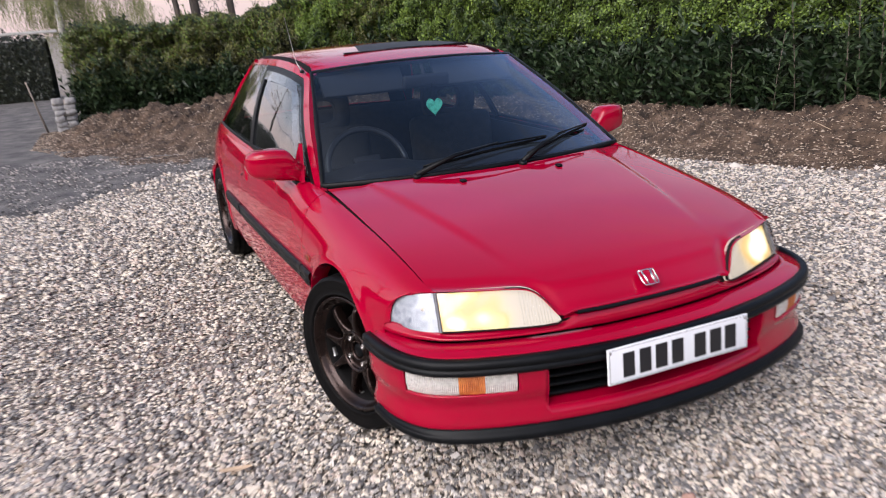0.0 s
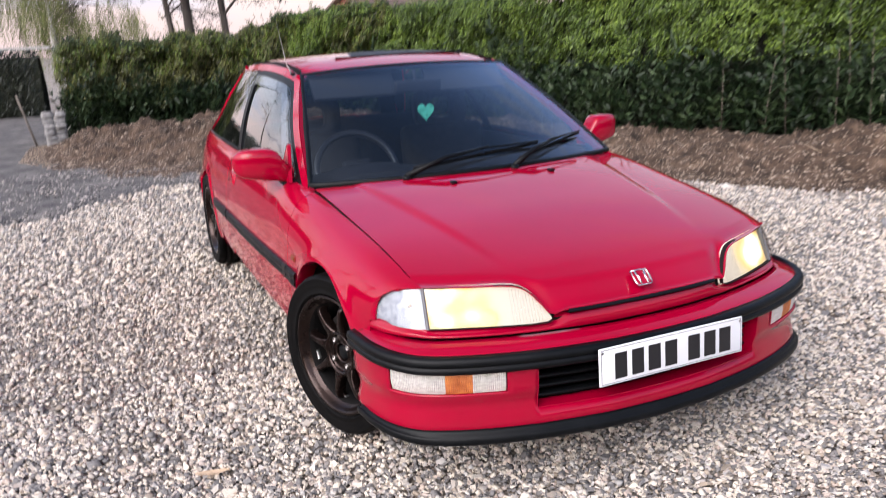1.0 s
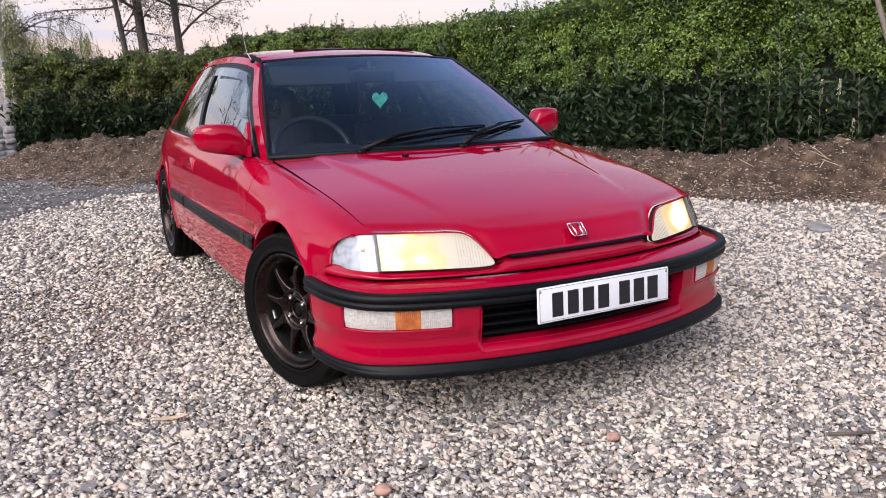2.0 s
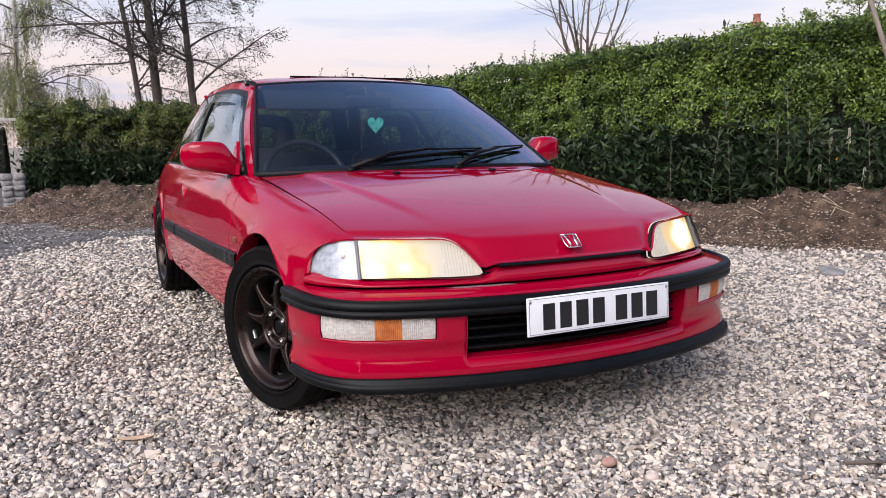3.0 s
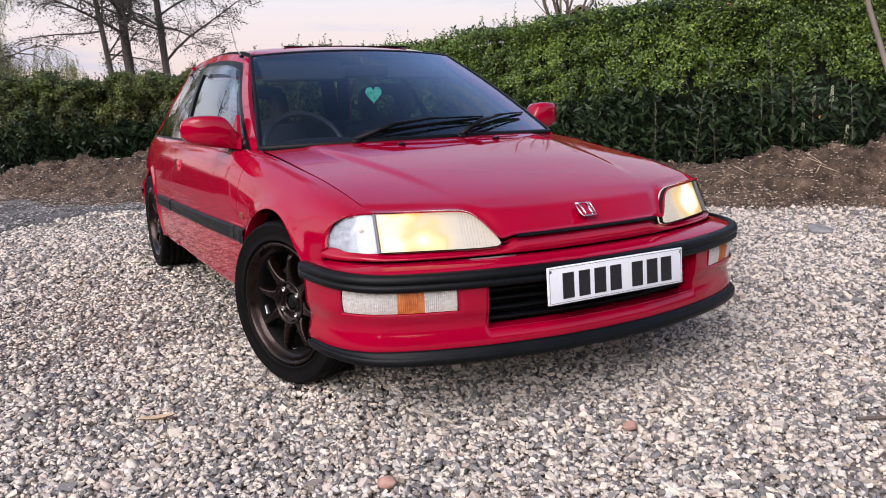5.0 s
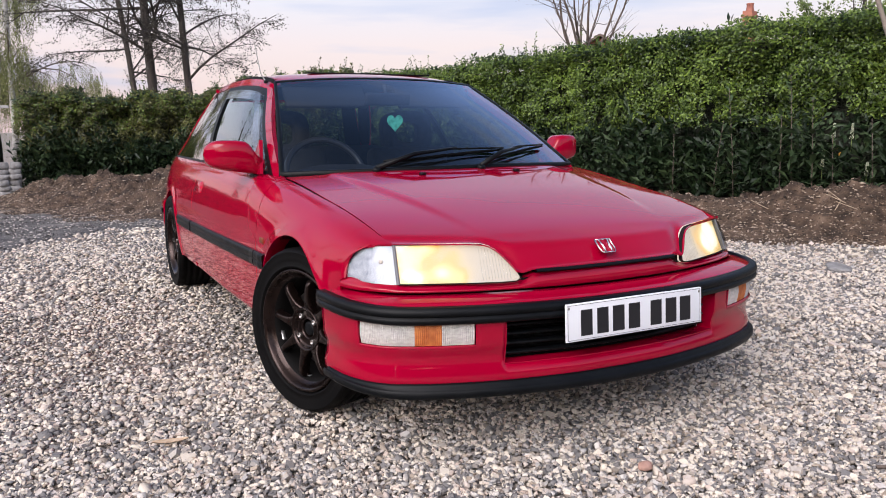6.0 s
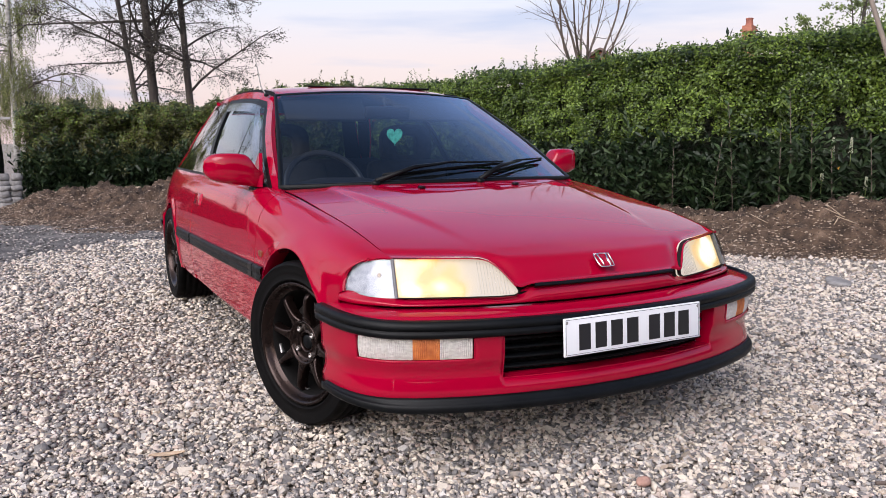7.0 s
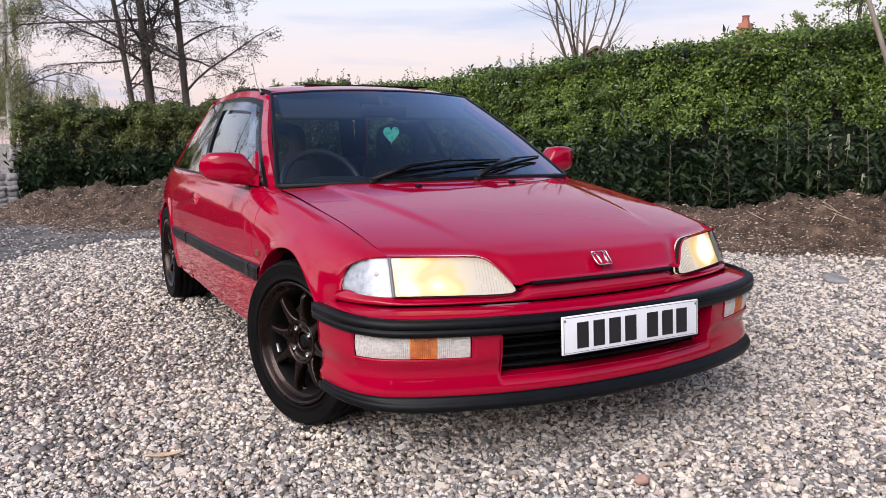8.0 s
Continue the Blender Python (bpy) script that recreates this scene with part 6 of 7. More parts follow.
# ---- wipers ----
def wiper(pivot, tip, blade_a, blade_b):
    def on(u, v, up):
        p = Vector(screen_point(u, v))
        return p + Vector((0, -0.5, 0.86)) * up
    a, b = on(*pivot, 0.015), on(*tip, 0.030)
    mid = a.lerp(b, 0.45) + Vector((0, -0.01, 0.02))
    v, f = tube([a, mid, b], [0.012, 0.009, 0.005], 8)
    w = part("wiper", to_mesh("wiper", v, f, M_TRIM), car, "black windscreen wiper at rest")
    c, d = on(*blade_a, 0.014), on(*blade_b, 0.014)
    v, f = tube([c.lerp(d, t) + Vector((0, 0, 0.004 * math.sin(math.pi * t))) for t in span(0, 1, 8)], [0.004] + [0.006] * 7 + [0.004], 6)
    part("wiper_blade", to_mesh("wiper_blade", v, f, M_RUBBER), w)
    v, f = tube([c.lerp(d, t) + Vector((0, -0.012, 0.022)) * (1 - abs(2 * t - 1)) + Vector((0, -0.003, 0.008)) for t in span(0, 1, 8)], 0.004, 6)
    part("wiper_yoke", to_mesh("wiper_yoke", v, f, M_TRIM), w)
    v, f = lathe([(0, 0.016), (0.012, 0.016), (0.016, 0.010), (0.017, 0.0005)], 14)
    v = [(a.x + y, a.y - x * 0.5 + z * 0.86, a.z + x * 0.86 - 0.01 + z * 0.5) for x, y, z in v]
    part("wiper_pivot", to_mesh("wiper_pivot", v, f, M_TRIM), w)


wiper((-0.50, -0.01), (0.05, 0.115), (-0.45, 0.03), (0.42, 0.12))
wiper((0.14, -0.02), (0.58, 0.12), (0.20, 0.02), (0.84, 0.155))
# cowl between bonnet and screen
cv = []
for u in span(-1, 1, 40):
    x1, y1 = bonnet_rear(u)
    p = screen_point(u, 0.03)
    cv += [(x1, y1 - 0.01, bonnet_z(x1, y1) - 0.014), (x1, y1 + 0.03, bonnet_z(x1, y1) - 0.016), (p[0], p[1] + 0.02, p[2] - 0.012)]
panel("cowl", cv, grid_faces(41, 3), M_TRIM, label="black cowl below the windscreen", thick=0.005, centre=(0, 0.5, 0.3))
# aerial on the pillar's head
v, f = tube([(-0.535, 1.165, 1.175), (-0.545, 1.22, 1.22), (-0.556, 1.30, 1.42)], [0.004, 0.0025, 0.0012], 6)
aerial = part("aerial", to_mesh("aerial", v, f, M_STEEL), car, "thin raised radio aerial")
bm = bmesh.new()
bmesh.ops.create_uvsphere(bm, u_segments=10, v_segments=8, radius=0.011, matrix=Matrix.Translation((-0.535, 1.165, 1.178)) @ Matrix.Diagonal((1, 1.8, 0.8, 1)))
part("aerial_base", bm_mesh("aerial_base", bm, M_TRIM), aerial)


# ---- wheels ----
TYRE_R, RIM_R = 0.280, 0.2055


def build_wheel():
    """A wheel about the x axis; its face looks towards -x."""
    w = thing("wheel", "", "")
    ty = [(-0.060, RIM_R - 0.004), (-0.078, RIM_R + 0.005), (-0.0905, RIM_R + 0.010), (-0.0925, RIM_R + 0.012), (-0.0925, RIM_R + 0.016), (-0.0900, RIM_R + 0.018), (-0.0940, RIM_R + 0.034), (-0.0955, RIM_R + 0.045), (-0.0945, TYRE_R - 0.016), (-0.0955, TYRE_R - 0.014), (-0.0945, TYRE_R - 0.012), (-0.088, TYRE_R - 0.005), (-0.078, TYRE_R - 0.001)]
    tread = []
    for c in (-0.052, -0.018, 0.018, 0.052):
        tread += [(c - 0.006, TYRE_R), (c - 0.005, TYRE_R - 0.007), (c + 0.005, TYRE_R - 0.007), (c + 0.006, TYRE_R)]
    prof = ty + tread + [(-x, r) for x, r in reversed(ty)]
    v, f = lathe(prof, 96)
    # cross grooves at the shoulders
    v = [(x, y * (1 - 0.018 * (abs(x) > 0.066 and math.hypot(y, z) > TYRE_R - 0.012 and (i % 96) % 4 == 0)), z * (1 - 0.018 * (abs(x) > 0.066 and math.hypot(y, z) > TYRE_R - 0.012 and (i % 96) % 4 == 0))) for i, (x, y, z) in enumerate(v)]
    part("tyre", to_mesh("tyre", v, f_lathe_out(v, f), M_RUBBER), w, "black tyre", m=Matrix.Identity(4))
    rim = [(-0.076, RIM_R + 0.005), (-0.088, RIM_R + 0.004), (-0.091, RIM_R), (-0.090, RIM_R - 0.005), (-0.084, RIM_R - 0.010), (-0.074, RIM_R - 0.014), (-0.066, RIM_R - 0.019), (-0.060, RIM_R - 0.026)]
    barrel = [(-0.060, RIM_R - 0.026), (-0.052, RIM_R - 0.031), (-0.040, RIM_R - 0.034), (-0.02, RIM_R - 0.036), (0.03, RIM_R - 0.038), (0.078, RIM_R - 0.02), (0.084, RIM_R)]
    v, f = lathe(rim, 96)
    solid(part("rim", to_mesh("rim", v, [q[::-1] for q in f_lathe_out(v, f)], M_RIM), w, "dark bronze alloy rim", m=Matrix.Identity(4)), 0.003)
    v, f = lathe(barrel, 72)
    solid(part("barrel", to_mesh("barrel", v, [q[::-1] for q in f_lathe_out(v, f)], M_SHELL), w, "black inner rim barrel", m=Matrix.Identity(4)), 0.003)
    # eight spokes that widen and run together at the hub
    spoke_me = None
    for k in range(8):
        a = 2 * math.pi * k / 8
        if spoke_me is None:
            verts = []
            rr = [0.060, 0.070, 0.078, 0.086, 0.096, 0.110, 0.128, 0.146, 0.160, 0.169, 0.174]
            hw = [0.0290, 0.0275, 0.0235, 0.0190, 0.0155, 0.0128, 0.0110, 0.0102, 0.0104, 0.0112, 0.0120]
            fx = [-0.058, -0.0615, -0.064, -0.066, -0.068, -0.070, -0.0715, -0.072, -0.070, -0.064, -0.055]
            for r, h, x in zip(rr, hw, fx):
                verts += [(x + 0.034, -h * 0.9, r), (x + 0.0065, -h, r), (x + 0.0018, -h * 0.80, r), (x, -h * 0.70, r), (x + 0.0008, 0, r), (x, h * 0.70, r), (x + 0.0018, h * 0.80, r), (x + 0.0065, h, r), (x + 0.034, h * 0.9, r)]
            faces = grid_faces(len(rr), 9)
            spoke_me = to_mesh("spoke", verts, face_out(verts, faces, (0.1, 0, 0.12)), M_RIM)
        part("spoke", spoke_me, w, "", m=Matrix.Rotation(a, 4, "X"))
    hub = [(0.0, 0.074), (-0.046, 0.075), (-0.062, 0.0755), (-0.0652, 0.0740), (-0.0650, 0.0710), (-0.060, 0.0665), (-0.054, 0.0640), (-0.050, 0.0600), (-0.0485, 0.0400), (-0.052, 0.0365), (-0.052, 0.0330), (-0.046, 0.0300), (-0.030, 0.0290), (-0.030, 0.0005)]
    v, f = lathe(hub, 72)
    hb = part("hub", to_mesh("hub", v, face_out(v, f, (0.02, 0, 0)), M_RIM), w, "bronze hub with open centre", m=Matrix.Identity(4))
    v, f = lathe([(-0.034, 0.026), (-0.046, 0.024), (-0.049, 0.018), (-0.049, 0.0005)], 24)
    part("hub_cap", to_mesh("hub_cap", v, face_out(v, f, (0.02, 0, 0)), M_TRIM), hb, m=Matrix.Identity(4))
    for k in range(4):
        a = math.pi / 4 + k * math.pi / 2
        v, f = lathe([(-0.046, 0.0098), (-0.0580, 0.0098), (-0.0600, 0.0085), (-0.0600, 0.0062), (-0.052, 0.0055), (-0.052, 0.0003)], 12)
        v = [(x, y + 0.050 * math.cos(a), z + 0.050 * math.sin(a)) for x, y, z in v]
        part("wheel_nut", to_mesh("wheel_nut", v, face_out(v, f, (0.02, 0.050 * math.cos(a), 0.050 * math.sin(a))), M_STEEL), hb, m=Matrix.Identity(4))
    v, f = lathe([(0.0, 0.02), (-0.012, 0.055), (-0.012, 0.128), (0.006, 0.128), (0.006, 0.02)], 40)
    part("brake_disc", to_mesh("brake_disc", v, face_out(v, f, (0, 0, 0)), M_DISC), w, "worn steel brake disc", m=Matrix.Identity(4))
    # stick-on balance weights inside the barrel
    for a0 in (0.30, 0.52, 0.95, 1.17, 1.39, 2.3, 3.4):
        wv = []
        for a in span(a0, a0 + 0.19, 5):
            for x, r in ((-0.044, 0.1735), (-0.044, 0.1705), (-0.030, 0.1700), (-0.030, 0.1730)):
                wv.append((x, r * math.cos(a + 2.3), r * math.sin(a + 2.3)))
        part("balance_weight", to_mesh("balance_weight", wv, grid_faces(6, 4, wrap_v=True) + [(0, 1, 2, 3), (23, 22, 21, 20)], M_ALU), w, "", m=Matrix.Identity(4))
    part("brake_caliper", bm_mesh("brake_caliper", box_bm(0.05, 0.16, 0.06, 0.012, 2, (-0.006, 0.02, 0.125)), M_SHELL), w, m=Matrix.Rotation(radians(70), 4, "X"))
    return w


def f_lathe_out(v, f):
    """Faces that look away from the axle."""
    a, b, c = (Vector(v[i]) for i in f[len(f) // 2][:3])
    n = (b - a).cross(c - a)
    mid = (a + b + c) / 3
    return f if n.y * mid.y + n.z * mid.z > 0 else [q[::-1] for q in f]


M_ALU = mat_new("bright_lead_strip", (0.6, 0.6, 0.6), 0.35, 0.8)
M_DISC = mat_new("brake_disc", (0.10, 0.09, 0.085), 0.5, 0.9)
STEER = 19.5
wheel = build_wheel()
places = [pose(-0.694, 0.0, 0.2905, 10, 0, STEER), pose(0.700, 0.0, 0.2865, 30, 0, 180 + STEER), pose(-0.715, 2.5, 0.2865, 40, 0, 0), pose(0.715, 2.5, 0.2865, 5, 0, 180)]
made = [wheel] + [copy_thing(wheel, Matrix.Identity(4)) for _ in range(3)]
for ob, m in zip(made, places):
    for key in ("label", "category", "group", "kind"):
        if key in ob:
            del ob[key]
    ob.parent = car
    ob.matrix_basis = m

# ---- cabin ----
def cabin():
    # dashboard: a long rounded body with a binnacle
    verts = []
    prof = [(0.52, 0.60), (0.50, 0.72), (0.52, 0.765), (0.60, 0.780), (0.72, 0.775), (0.80, 0.755), (0.83, 0.70), (0.80, 0.60)]
    for x in span(-0.66, 0.66, 40):
        b = 0.030 * math.exp(-((x + 0.36) / 0.16) ** 4)
        for i, (y, z) in enumerate(prof):
            verts.append((x, y + 0.06 * (abs(x) / 0.66) ** 2, z + (b if 2 <= i <= 5 else 0)))
    panel("dashboard", verts, grid_faces(41, len(prof)), M_INTERIOR, label="dark plastic dashboard", thick=0.01, centre=(0, 0.66, 0.6))
    # steering wheel on the right-hand side of the car
    pts = []
    R = 0.185
    c, tilt = Vector((-0.345, 0.90, 0.745)), radians(28)
    for k in range(37):
        t = 2 * math.pi * k / 36
        pts.append(c + Vector((R * math.cos(t), R * math.sin(t) * math.sin(tilt), R * math.sin(t) * math.cos(tilt))))
    v, f = tube(pts, 0.014, 10)
    sw = part("steering_wheel", to_mesh("steering_wheel", v, f, M_STEERING), car, "dark steering wheel with a shiny rim")
    v, f = join(tube([c - Vector((0.17, 0, 0)), c + Vector((0.17, 0, 0))], 0.016, 8), tube([c, c - Vector((0, 0.08, 0.16))], 0.016, 8), tube([c, c + Vector((0, -0.28, -0.06))], 0.028, 10))
    part("wheel_spokes", to_mesh("wheel_spokes", v, f, M_INTERIOR), sw)
    bm = box_bm(0.13, 0.05, 0.11, 0.02, 2)
    part("wheel_boss", bm_mesh("wheel_boss", bm, M_INTERIOR), sw, m=pose(c.x, c.y, c.z, -28))

    # seats with open-ring headrests
    for x in (-0.36, 0.36):
        st = part("front_seat", bm_mesh("front_seat", box_bm(0.48, 0.50, 0.16, 0.05, 3, (0, 0, 0)), M_CLOTH), car, "dark cloth bucket seat", m=pose(x, 1.28, 0.23, 6))
        part("seat_back", bm_mesh("seat_back", box_bm(0.47, 0.13, 0.58, 0.055, 3), M_CLOTH), st, m=pose(0, 0.28, 0.31, -14))
        # the headrest is an open ring
        ring = []
        for k in range(28):
            t = 2 * math.pi * k / 28
            cx, cz = math.copysign(abs(math.cos(t)) ** 0.6, math.cos(t)), math.copysign(abs(math.sin(t)) ** 0.6, math.sin(t))
            for r, d in ((1.0, -0.04), (1.0, 0.04), (0.5, 0.035), (0.5, -0.035)):
                ring.append((0.145 * cx * r, d, 0.115 * cz * r))
        part("headrest", to_mesh("headrest", ring, face_out(ring, grid_faces(28, 4, wrap_v=True, wrap_u=True), (0, 0, 0)), M_CLOTH), st, m=pose(0, 0.37, 0.67, -10))
    bench = part("rear_bench", bm_mesh("rear_bench", box_bm(1.15, 0.48, 0.16, 0.05, 3), M_CLOTH), car, "dark cloth rear bench", m=pose(0, 2.20, 0.30, 6))
    part("bench_back", bm_mesh("bench_back", box_bm(1.15, 0.14, 0.50, 0.05, 3), M_CLOTH), bench, m=pose(0, 0.28, 0.27, -16))
    # roof lining, visors, mirror
    lv = []
    for y in span(1.10, 2.70, 16):
        for u in span(-1, 1, 10):
            lv.append((ROOF_X(y) * 0.96 * u, y, ROOF_Z(y) - 0.032 - 0.02 * u * u))
    panel("roof_lining", lv, grid_faces(17, 11), M_LINING, label="dark grey roof lining", thick=0.004, centre=(0, 1.8, 2.0))
    for x in (-0.28, 0.28):
        part("sun_visor", bm_mesh("sun_visor", box_bm(0.40, 0.020, 0.145, 0.008, 2), M_VISOR), car, "grey sun visor folded up", m=pose(x, 1.085, 1.115, 52 - 90 + 0, 0, 0))
    mr = part("rear_view_mirror", bm_mesh("rear_view_mirror", box_bm(0.23, 0.03, 0.06, 0.012, 2), M_INTERIOR), car, "dark rear-view mirror", m=pose(0.0, 0.99, 1.095, 8, 0, 0))
    part("mirror_stalk", to_mesh("mirror_stalk", *tube([(0, 1.0, 1.10), (0, 1.03, 1.165)], 0.008, 8), M_INTERIOR), mr, m=mr.matrix_basis.inverted())
    for sg in (-1, 1):
        verts = [(sg * (TOP_X(y) - 0.05), y, z) for y in span(0.6, 2.6, 10) for z in (0.3, 0.5, 0.70, 0.775)]
        panel("door_card", verts, grid_faces(11, 4), M_INTERIOR, label="dark door lining", thick=0.01, centre=(sg * 2, 1.5, 0.5))

    # hanging heart-shaped air freshener
    hv = []
    n = 40
    for k in range(n):
        t = 2 * math.pi * k / n
        x = 16 * math.sin(t) ** 3
        z = 13 * math.cos(t) - 5 * math.cos(2 * t) - 2 * math.cos(3 * t) - math.cos(4 * t)
        hv.append((x * 0.00235, 0.0, z * 0.00275))
    verts = [(x, -0.003, z) for x, _, z in hv] + [(x, 0.003, z) for x, _, z in hv]
    faces = [tuple(range(n)), tuple(range(n, 2 * n))[::-1]] + [(i, i + n, (i + 1) % n + n, (i + 1) % n) for i in range(n)]
    ob = part("heart_air_freshener", to_mesh("heart_air_freshener", verts, faces, M_HEART, False), None, "", m=pose(-0.002, 0.90, 0.985, 0, 0, -12))
    tagged(ob, "mint green heart-shaped air freshener hanging from the mirror", "air freshener")
    v, f = tube([(0, 0, 0.02), (0.008, 0.09, 0.105)], 0.0012, 5)
    part("cord", to_mesh("cord", v, f, M_TRIM), ob, m=Matrix.Identity(4))


M_STEERING = mat_new("worn_leather_rim", (0.03, 0.03, 0.032), 0.3)
M_LINING = mat_new("roof_lining_cloth", (0.016, 0.018, 0.023), 0.9)
M_VISOR = mat_new("visor_vinyl", (0.024, 0.027, 0.034), 0.7)
M_HEART = mat_new("mint_card", (0.10, 0.62, 0.42), 0.6)
vary(M_HEART, ((0.03, 0.30, 0.20), (0.10, 0.62, 0.42), (0.14, 0.70, 0.50)), scale=60, detail=2)
cabin()


# ---- small things on the ground, the bank and in the hedge ----
M_DRYLEAF = mat_new("dry_leaf", (0.50, 0.33, 0.19), 0.75)
vary(M_DRYLEAF, ((0.36, 0.25, 0.16), (0.56, 0.43, 0.31)), scale=40, stretch=(1, 4, 1))
M_CHIP = mat_new("dry_straw", (0.45, 0.36, 0.25), 0.8)
vary(M_CHIP, ((0.30, 0.22, 0.15), (0.52, 0.43, 0.31)), scale=30)
M_BLOSSOM = mat_new("cream_blossom", (0.70, 0.69, 0.58), 0.7)
vary(M_BLOSSOM, ((0.30, 0.32, 0.22), (0.52, 0.52, 0.42)), scale=60)
M_YELLOWLEAF = mat_new("yellow_leaf", (0.55, 0.27, 0.03), 0.6)
vary(M_YELLOWLEAF, ((0.42, 0.19, 0.02), (0.60, 0.34, 0.05)), scale=50)
M_SLAB = mat_new("pale_stone", (0.50, 0.47, 0.44), 0.85)
vary(M_SLAB, ((0.17, 0.165, 0.165), (0.31, 0.30, 0.29)), scale=18, bump=0.004, bump_scale=70)
M_PINKSTONE = mat_new("pink_stone", (0.42, 0.24, 0.19), 0.8)
vary(M_PINKSTONE, ((0.30, 0.17, 0.13), (0.50, 0.31, 0.25)), scale=30, bump=0.002, bump_scale=120)


def curled_leaf(name, label, m, long, wide, mat, curl=0.25):
    """A leaf blade with a raised middle rib, curled up at its sides and tip."""
    verts = []
    for s in span(0, 1, 10):
        w = wide / 2 * math.sin(math.pi * (0.06 + 0.9 * s)) ** 0.8
        for u in span(-1, 1, 4):
            verts.append((long * (s - 0.5), w * u, curl * wide * (u * u * 0.7 + 0.5 * (2 * s - 1) ** 2) + 0.001))
    ob = new(name, to_mesh(name, verts, face_up(verts, grid_faces(11, 5)), mat))
    solid(ob, 0.0012, 0.0)
    ob.matrix_world = m
    return tagged(ob, label, "leaf")


curled_leaf("dry_leaf", "long dry tan leaf lying on the gravel", pose(-1.216, -0.094, 0.008, 0, 0, -12), 0.105, 0.030, M_DRYLEAF)
curled_leaf("yellow_leaf", "single yellow leaf among the laurel", pose(5.10, 2.30, 0.674, 70, 0, -50), 0.060, 0.042, M_YELLOWLEAF)


def pebble(name, label, at, size, mat, seed):
    """A stone broken off uneven, flat underneath."""
    bm = bmesh.new()
    bmesh.ops.create_icosphere(bm, subdivisions=3, radius=1.0)
    for v in bm.verts:
        k = 1 + 0.22 * noise.noise(v.co * 1.3 + Vector((seed, 0, 0))) + 0.07 * noise.noise(v.co * 4 + Vector((0, seed, 0)))
        v.co = Vector((v.co.x * size[0] * k, v.co.y * size[1] * k, max(v.co.z * size[2] * k, -size[2] * 0.55)))
    ob = new(name, bm_mesh(name, bm, mat))
    ob.matrix_world = pose(*at, 0, 0, seed * 47)
    return tagged(ob, label, "stone")


pebble("flat_stone", "pale flat stone half sunk in the gravel", (3.2, 0.88, 0.008), (0.17, 0.075, 0.022), M_SLAB, 1.0)
pebble("stone", "pale rounded stone at the foot of the bank", (4.66, 1.72, 0.03), (0.035, 0.028, 0.022), M_SLAB, 2.0)
pebble("pink_stone", "pinkish brown stone lying on the gravel", (-0.79, -0.87, 0.012), (0.026, 0.020, 0.017), M_PINKSTONE, 3.0)
pebble("pink_stone", "pinkish brown stone lying on the gravel", (-0.06, -0.93, 0.012), (0.024, 0.018, 0.015), M_PINKSTONE, 4.0)


def stick(label, pts, r, mat):
    ob = new("stick", to_mesh("stick", *tube(pts, [r, r * 0.9, r * 0.55], 7), mat))
    return tagged(ob, label, "stick", "twigs lying about")


stick("short dark stick lying on the gravel", [(0.50, -1.24, 0.012), (0.56, -1.275, 0.014), (0.63, -1.30, 0.011)], 0.006, M_TWIG)
for bx, by, bz, turn, long in ((4.60, 1.98, 0.33, 1.2, 0.20), (4.55, 1.93, 0.31, 2.0, 0.16), (4.44, 1.74, 0.27, 2.6, 0.18), (4.38, 1.78, 0.27, 0.3, 0.12), (4.0, 2.25, 0.26, 2.2, 0.14)):
    dx, dy = math.cos(turn) * long / 2, math.sin(turn) * long / 2
    stick("pale dry straw lying on the soil bank", [(bx - dx, by - dy, bz - 0.02), (bx, by, bz + 0.015), (bx + dx, by + dy, bz + 0.05)], 0.0035, M_CHIP)


def flower_spike(at, tall, seed):
    """An upright spike of small cream flowers on a thin stem."""
    random.seed(seed)
    ob = thing("flower_spike", "upright cream flower spike of the laurel", "flower", pose(*at), "laurel flower spikes")
    part("stem", to_mesh("stem", *tube([(0, 0, -0.12), (0.004, 0, 0.0), (0.008, 0.004, tall)], [0.003, 0.0028, 0.0016], 6), M_SPRING), ob, m=Matrix.Identity(4))
    bm = bmesh.new()
    for k in range(46):
        t = k / 45
        a, r = k * 2.4, 0.016 * (1 - 0.55 * t)
        bmesh.ops.create_icosphere(bm, subdivisions=1, radius=random.uniform(0.004, 0.0065), matrix=Matrix.Translation((0.008 * t + r * math.cos(a), r * math.sin(a), tall * t)))
    part("blossom", bm_mesh("blossom", bm, M_BLOSSOM), ob, m=Matrix.Identity(4))["kind"] = "stuff"


for k, (at, tall) in enumerate((((5.06, 2.37, 0.83), 0.13), ((5.15, 2.25, 0.82), 0.14), ((5.02, 2.44, 0.56), 0.10), ((5.22, 2.13, 0.48), 0.12))):
    flower_spike(at, tall, 60 + k)


M_LAURELTOP = leafy("young_laurel_leaf", (0.018, 0.036, 0.016), (0.040, 0.068, 0.030), (0.09, 0.13, 0.062))


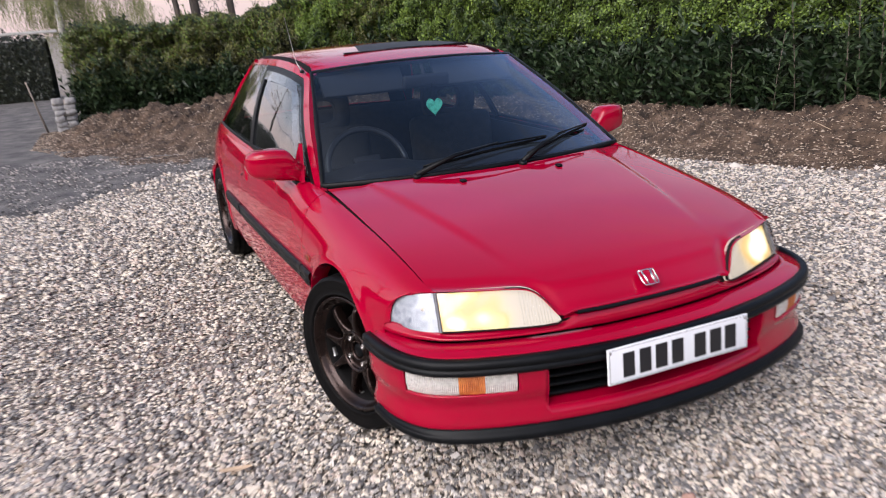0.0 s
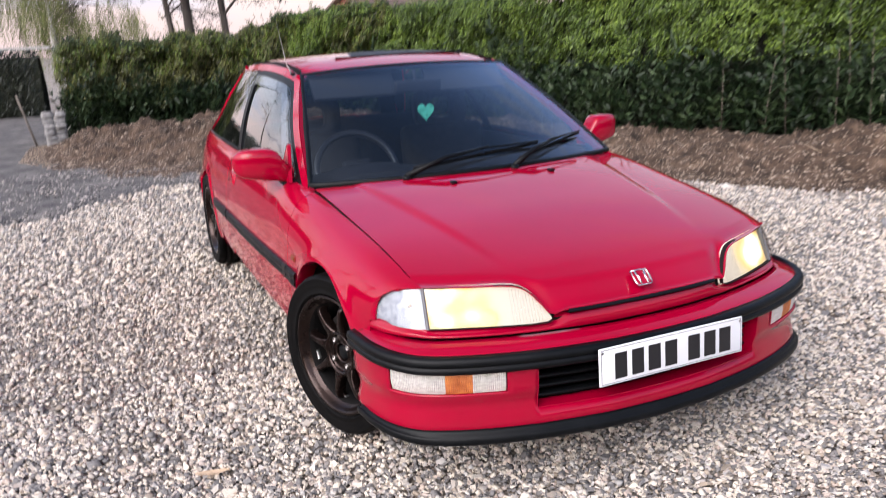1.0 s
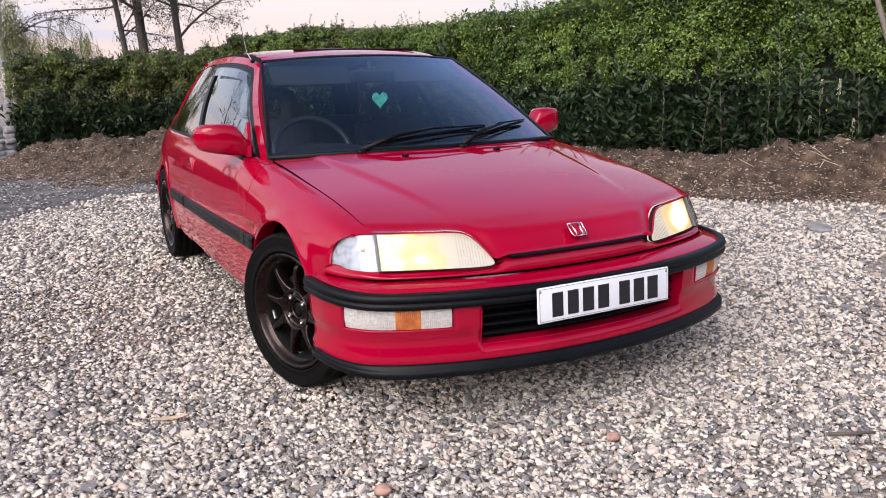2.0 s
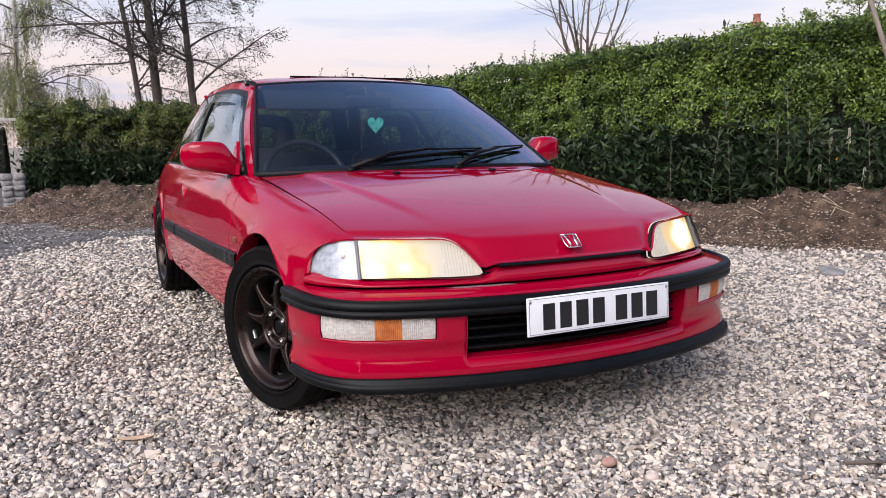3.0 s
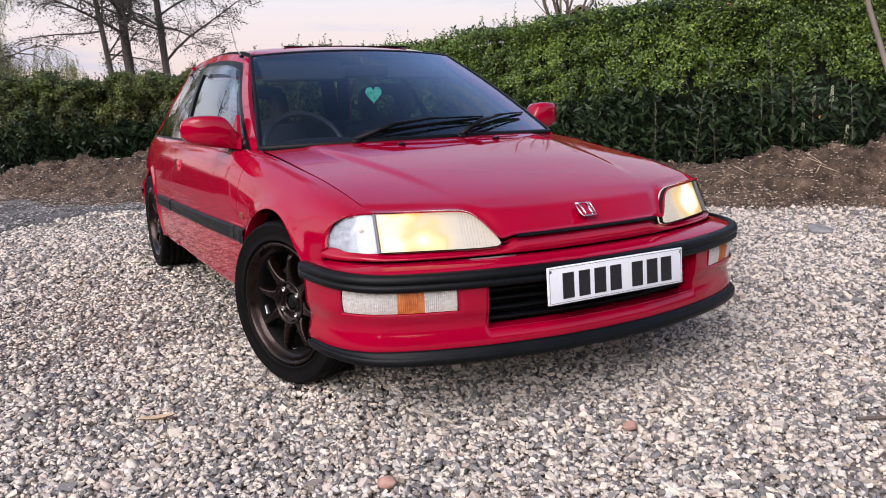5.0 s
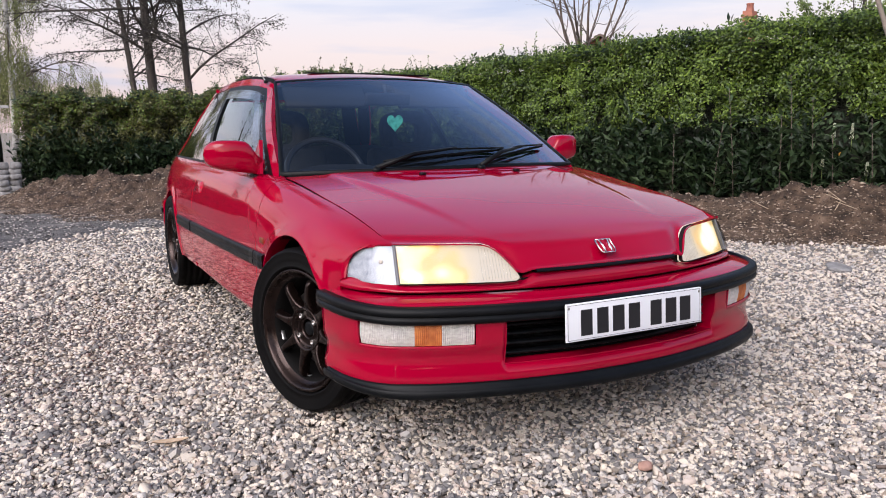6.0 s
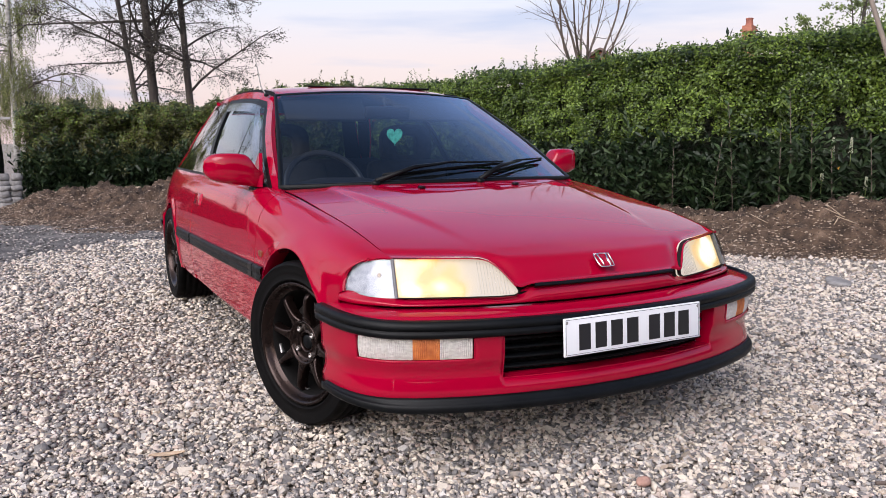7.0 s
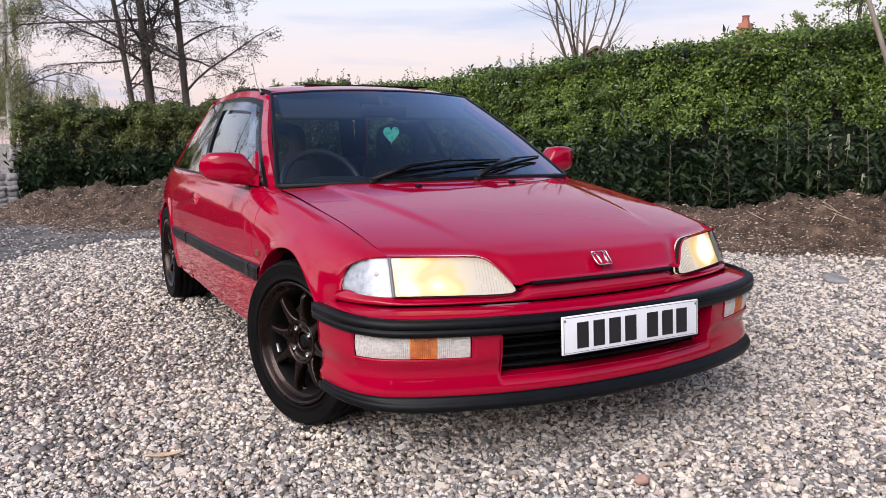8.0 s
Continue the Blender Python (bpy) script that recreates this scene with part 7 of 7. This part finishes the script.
def laurel_shoot(at, tall, seed):
    """A tall laurel shoot with long leaves up its stem."""
    random.seed(seed)
    ob = thing("laurel_shoot", "tall upright laurel shoot with long dark green leaves", "shrub", pose(*at), "laurel shoots before the hedge")
    lx, ly = random.gauss(0, 0.06), random.gauss(0, 0.06)
    part("stem", to_mesh("stem", *tube([(0, 0, 0), (lx * 0.4, ly * 0.4, tall * 0.5), (lx, ly, tall)], [0.007, 0.005, 0.003], 6), M_TWIG), ob, m=Matrix.Identity(4))
    blade = []
    for s in span(0, 1, 6):
        w = 0.5 * math.sin(math.pi * (0.05 + 0.93 * s)) ** 0.8
        for u in (-1, 0, 1):
            blade.append((s, w * u * 0.34, 0.10 * u * u * w - 0.22 * s * s))
    me = to_mesh("leaf", blade, face_up(blade, grid_faces(7, 3)), M_LAURELTOP)
    for k in range(int(tall / 0.034)):
        t = (k + 1) / (tall / 0.034)
        if t < 0.12:
            continue
        a = k * 2.4 + random.uniform(-0.3, 0.3)
        sz = random.uniform(0.13, 0.19) * (1.05 - 0.35 * t)
        q = pose(lx * t, ly * t, tall * t, 0, -random.uniform(15, 55), math.degrees(a)) @ Matrix.Diagonal((sz, sz, sz, 1))
        part("leaf", me, ob, m=q)


for k, (x, y, tall) in enumerate(((4.90, 2.66, 1.28), (4.98, 2.50, 1.05), (4.80, 2.72, 0.95), (4.63, 3.12, 1.15), (4.52, 3.30, 0.85), (5.22, 2.05, 0.85), (5.40, 1.80, 0.95), (4.42, 3.75, 0.80), (5.05, 2.33, 0.75))):
    laurel_shoot((x, y, 0.15), tall, 80 + k)


def stone_pier(at, rows):
    """A rough stack of pale stones at the end of the hedge."""
    random.seed(5)
    ob = thing("stone_pier", "rough stack of pale stones at the hedge's end", "wall", pose(*at))
    z = 0.0
    for k in range(rows):
        h = random.uniform(0.07, 0.12)
        for x in (-0.08, 0.08):
            bm = bmesh.new()
            bmesh.ops.create_icosphere(bm, subdivisions=2, radius=1.0)
            for v in bm.verts:
                e = [math.copysign(abs(c) ** 0.32, c) for c in v.co]
                j = 1 + 0.28 * noise.noise(v.co * 1.7 + Vector((k * 3.1, x * 40, 0)))
                v.co = Vector((e[0] * 0.078 * j, e[1] * 0.09 * j, e[2] * h * 0.5 * j))
            part("stone", bm_mesh("stone", bm, M_SLAB), ob, m=pose(x + random.uniform(-0.015, 0.015), random.uniform(-0.02, 0.02), z + h / 2, 0, 0, random.uniform(-8, 8)))
        z += h * 0.93


stone_pier((-1.86, 10.62, 0.0), 6)
stake = new("stake", to_mesh("stake", *tube([(-2.16, 10.95, -0.02), (-2.24, 10.98, 0.35), (-2.33, 11.0, 0.78)], [0.017, 0.015, 0.012], 8), M_PALEWOOD))
tagged(stake, "thin pale wooden stake leaning by the entrance", "stake")
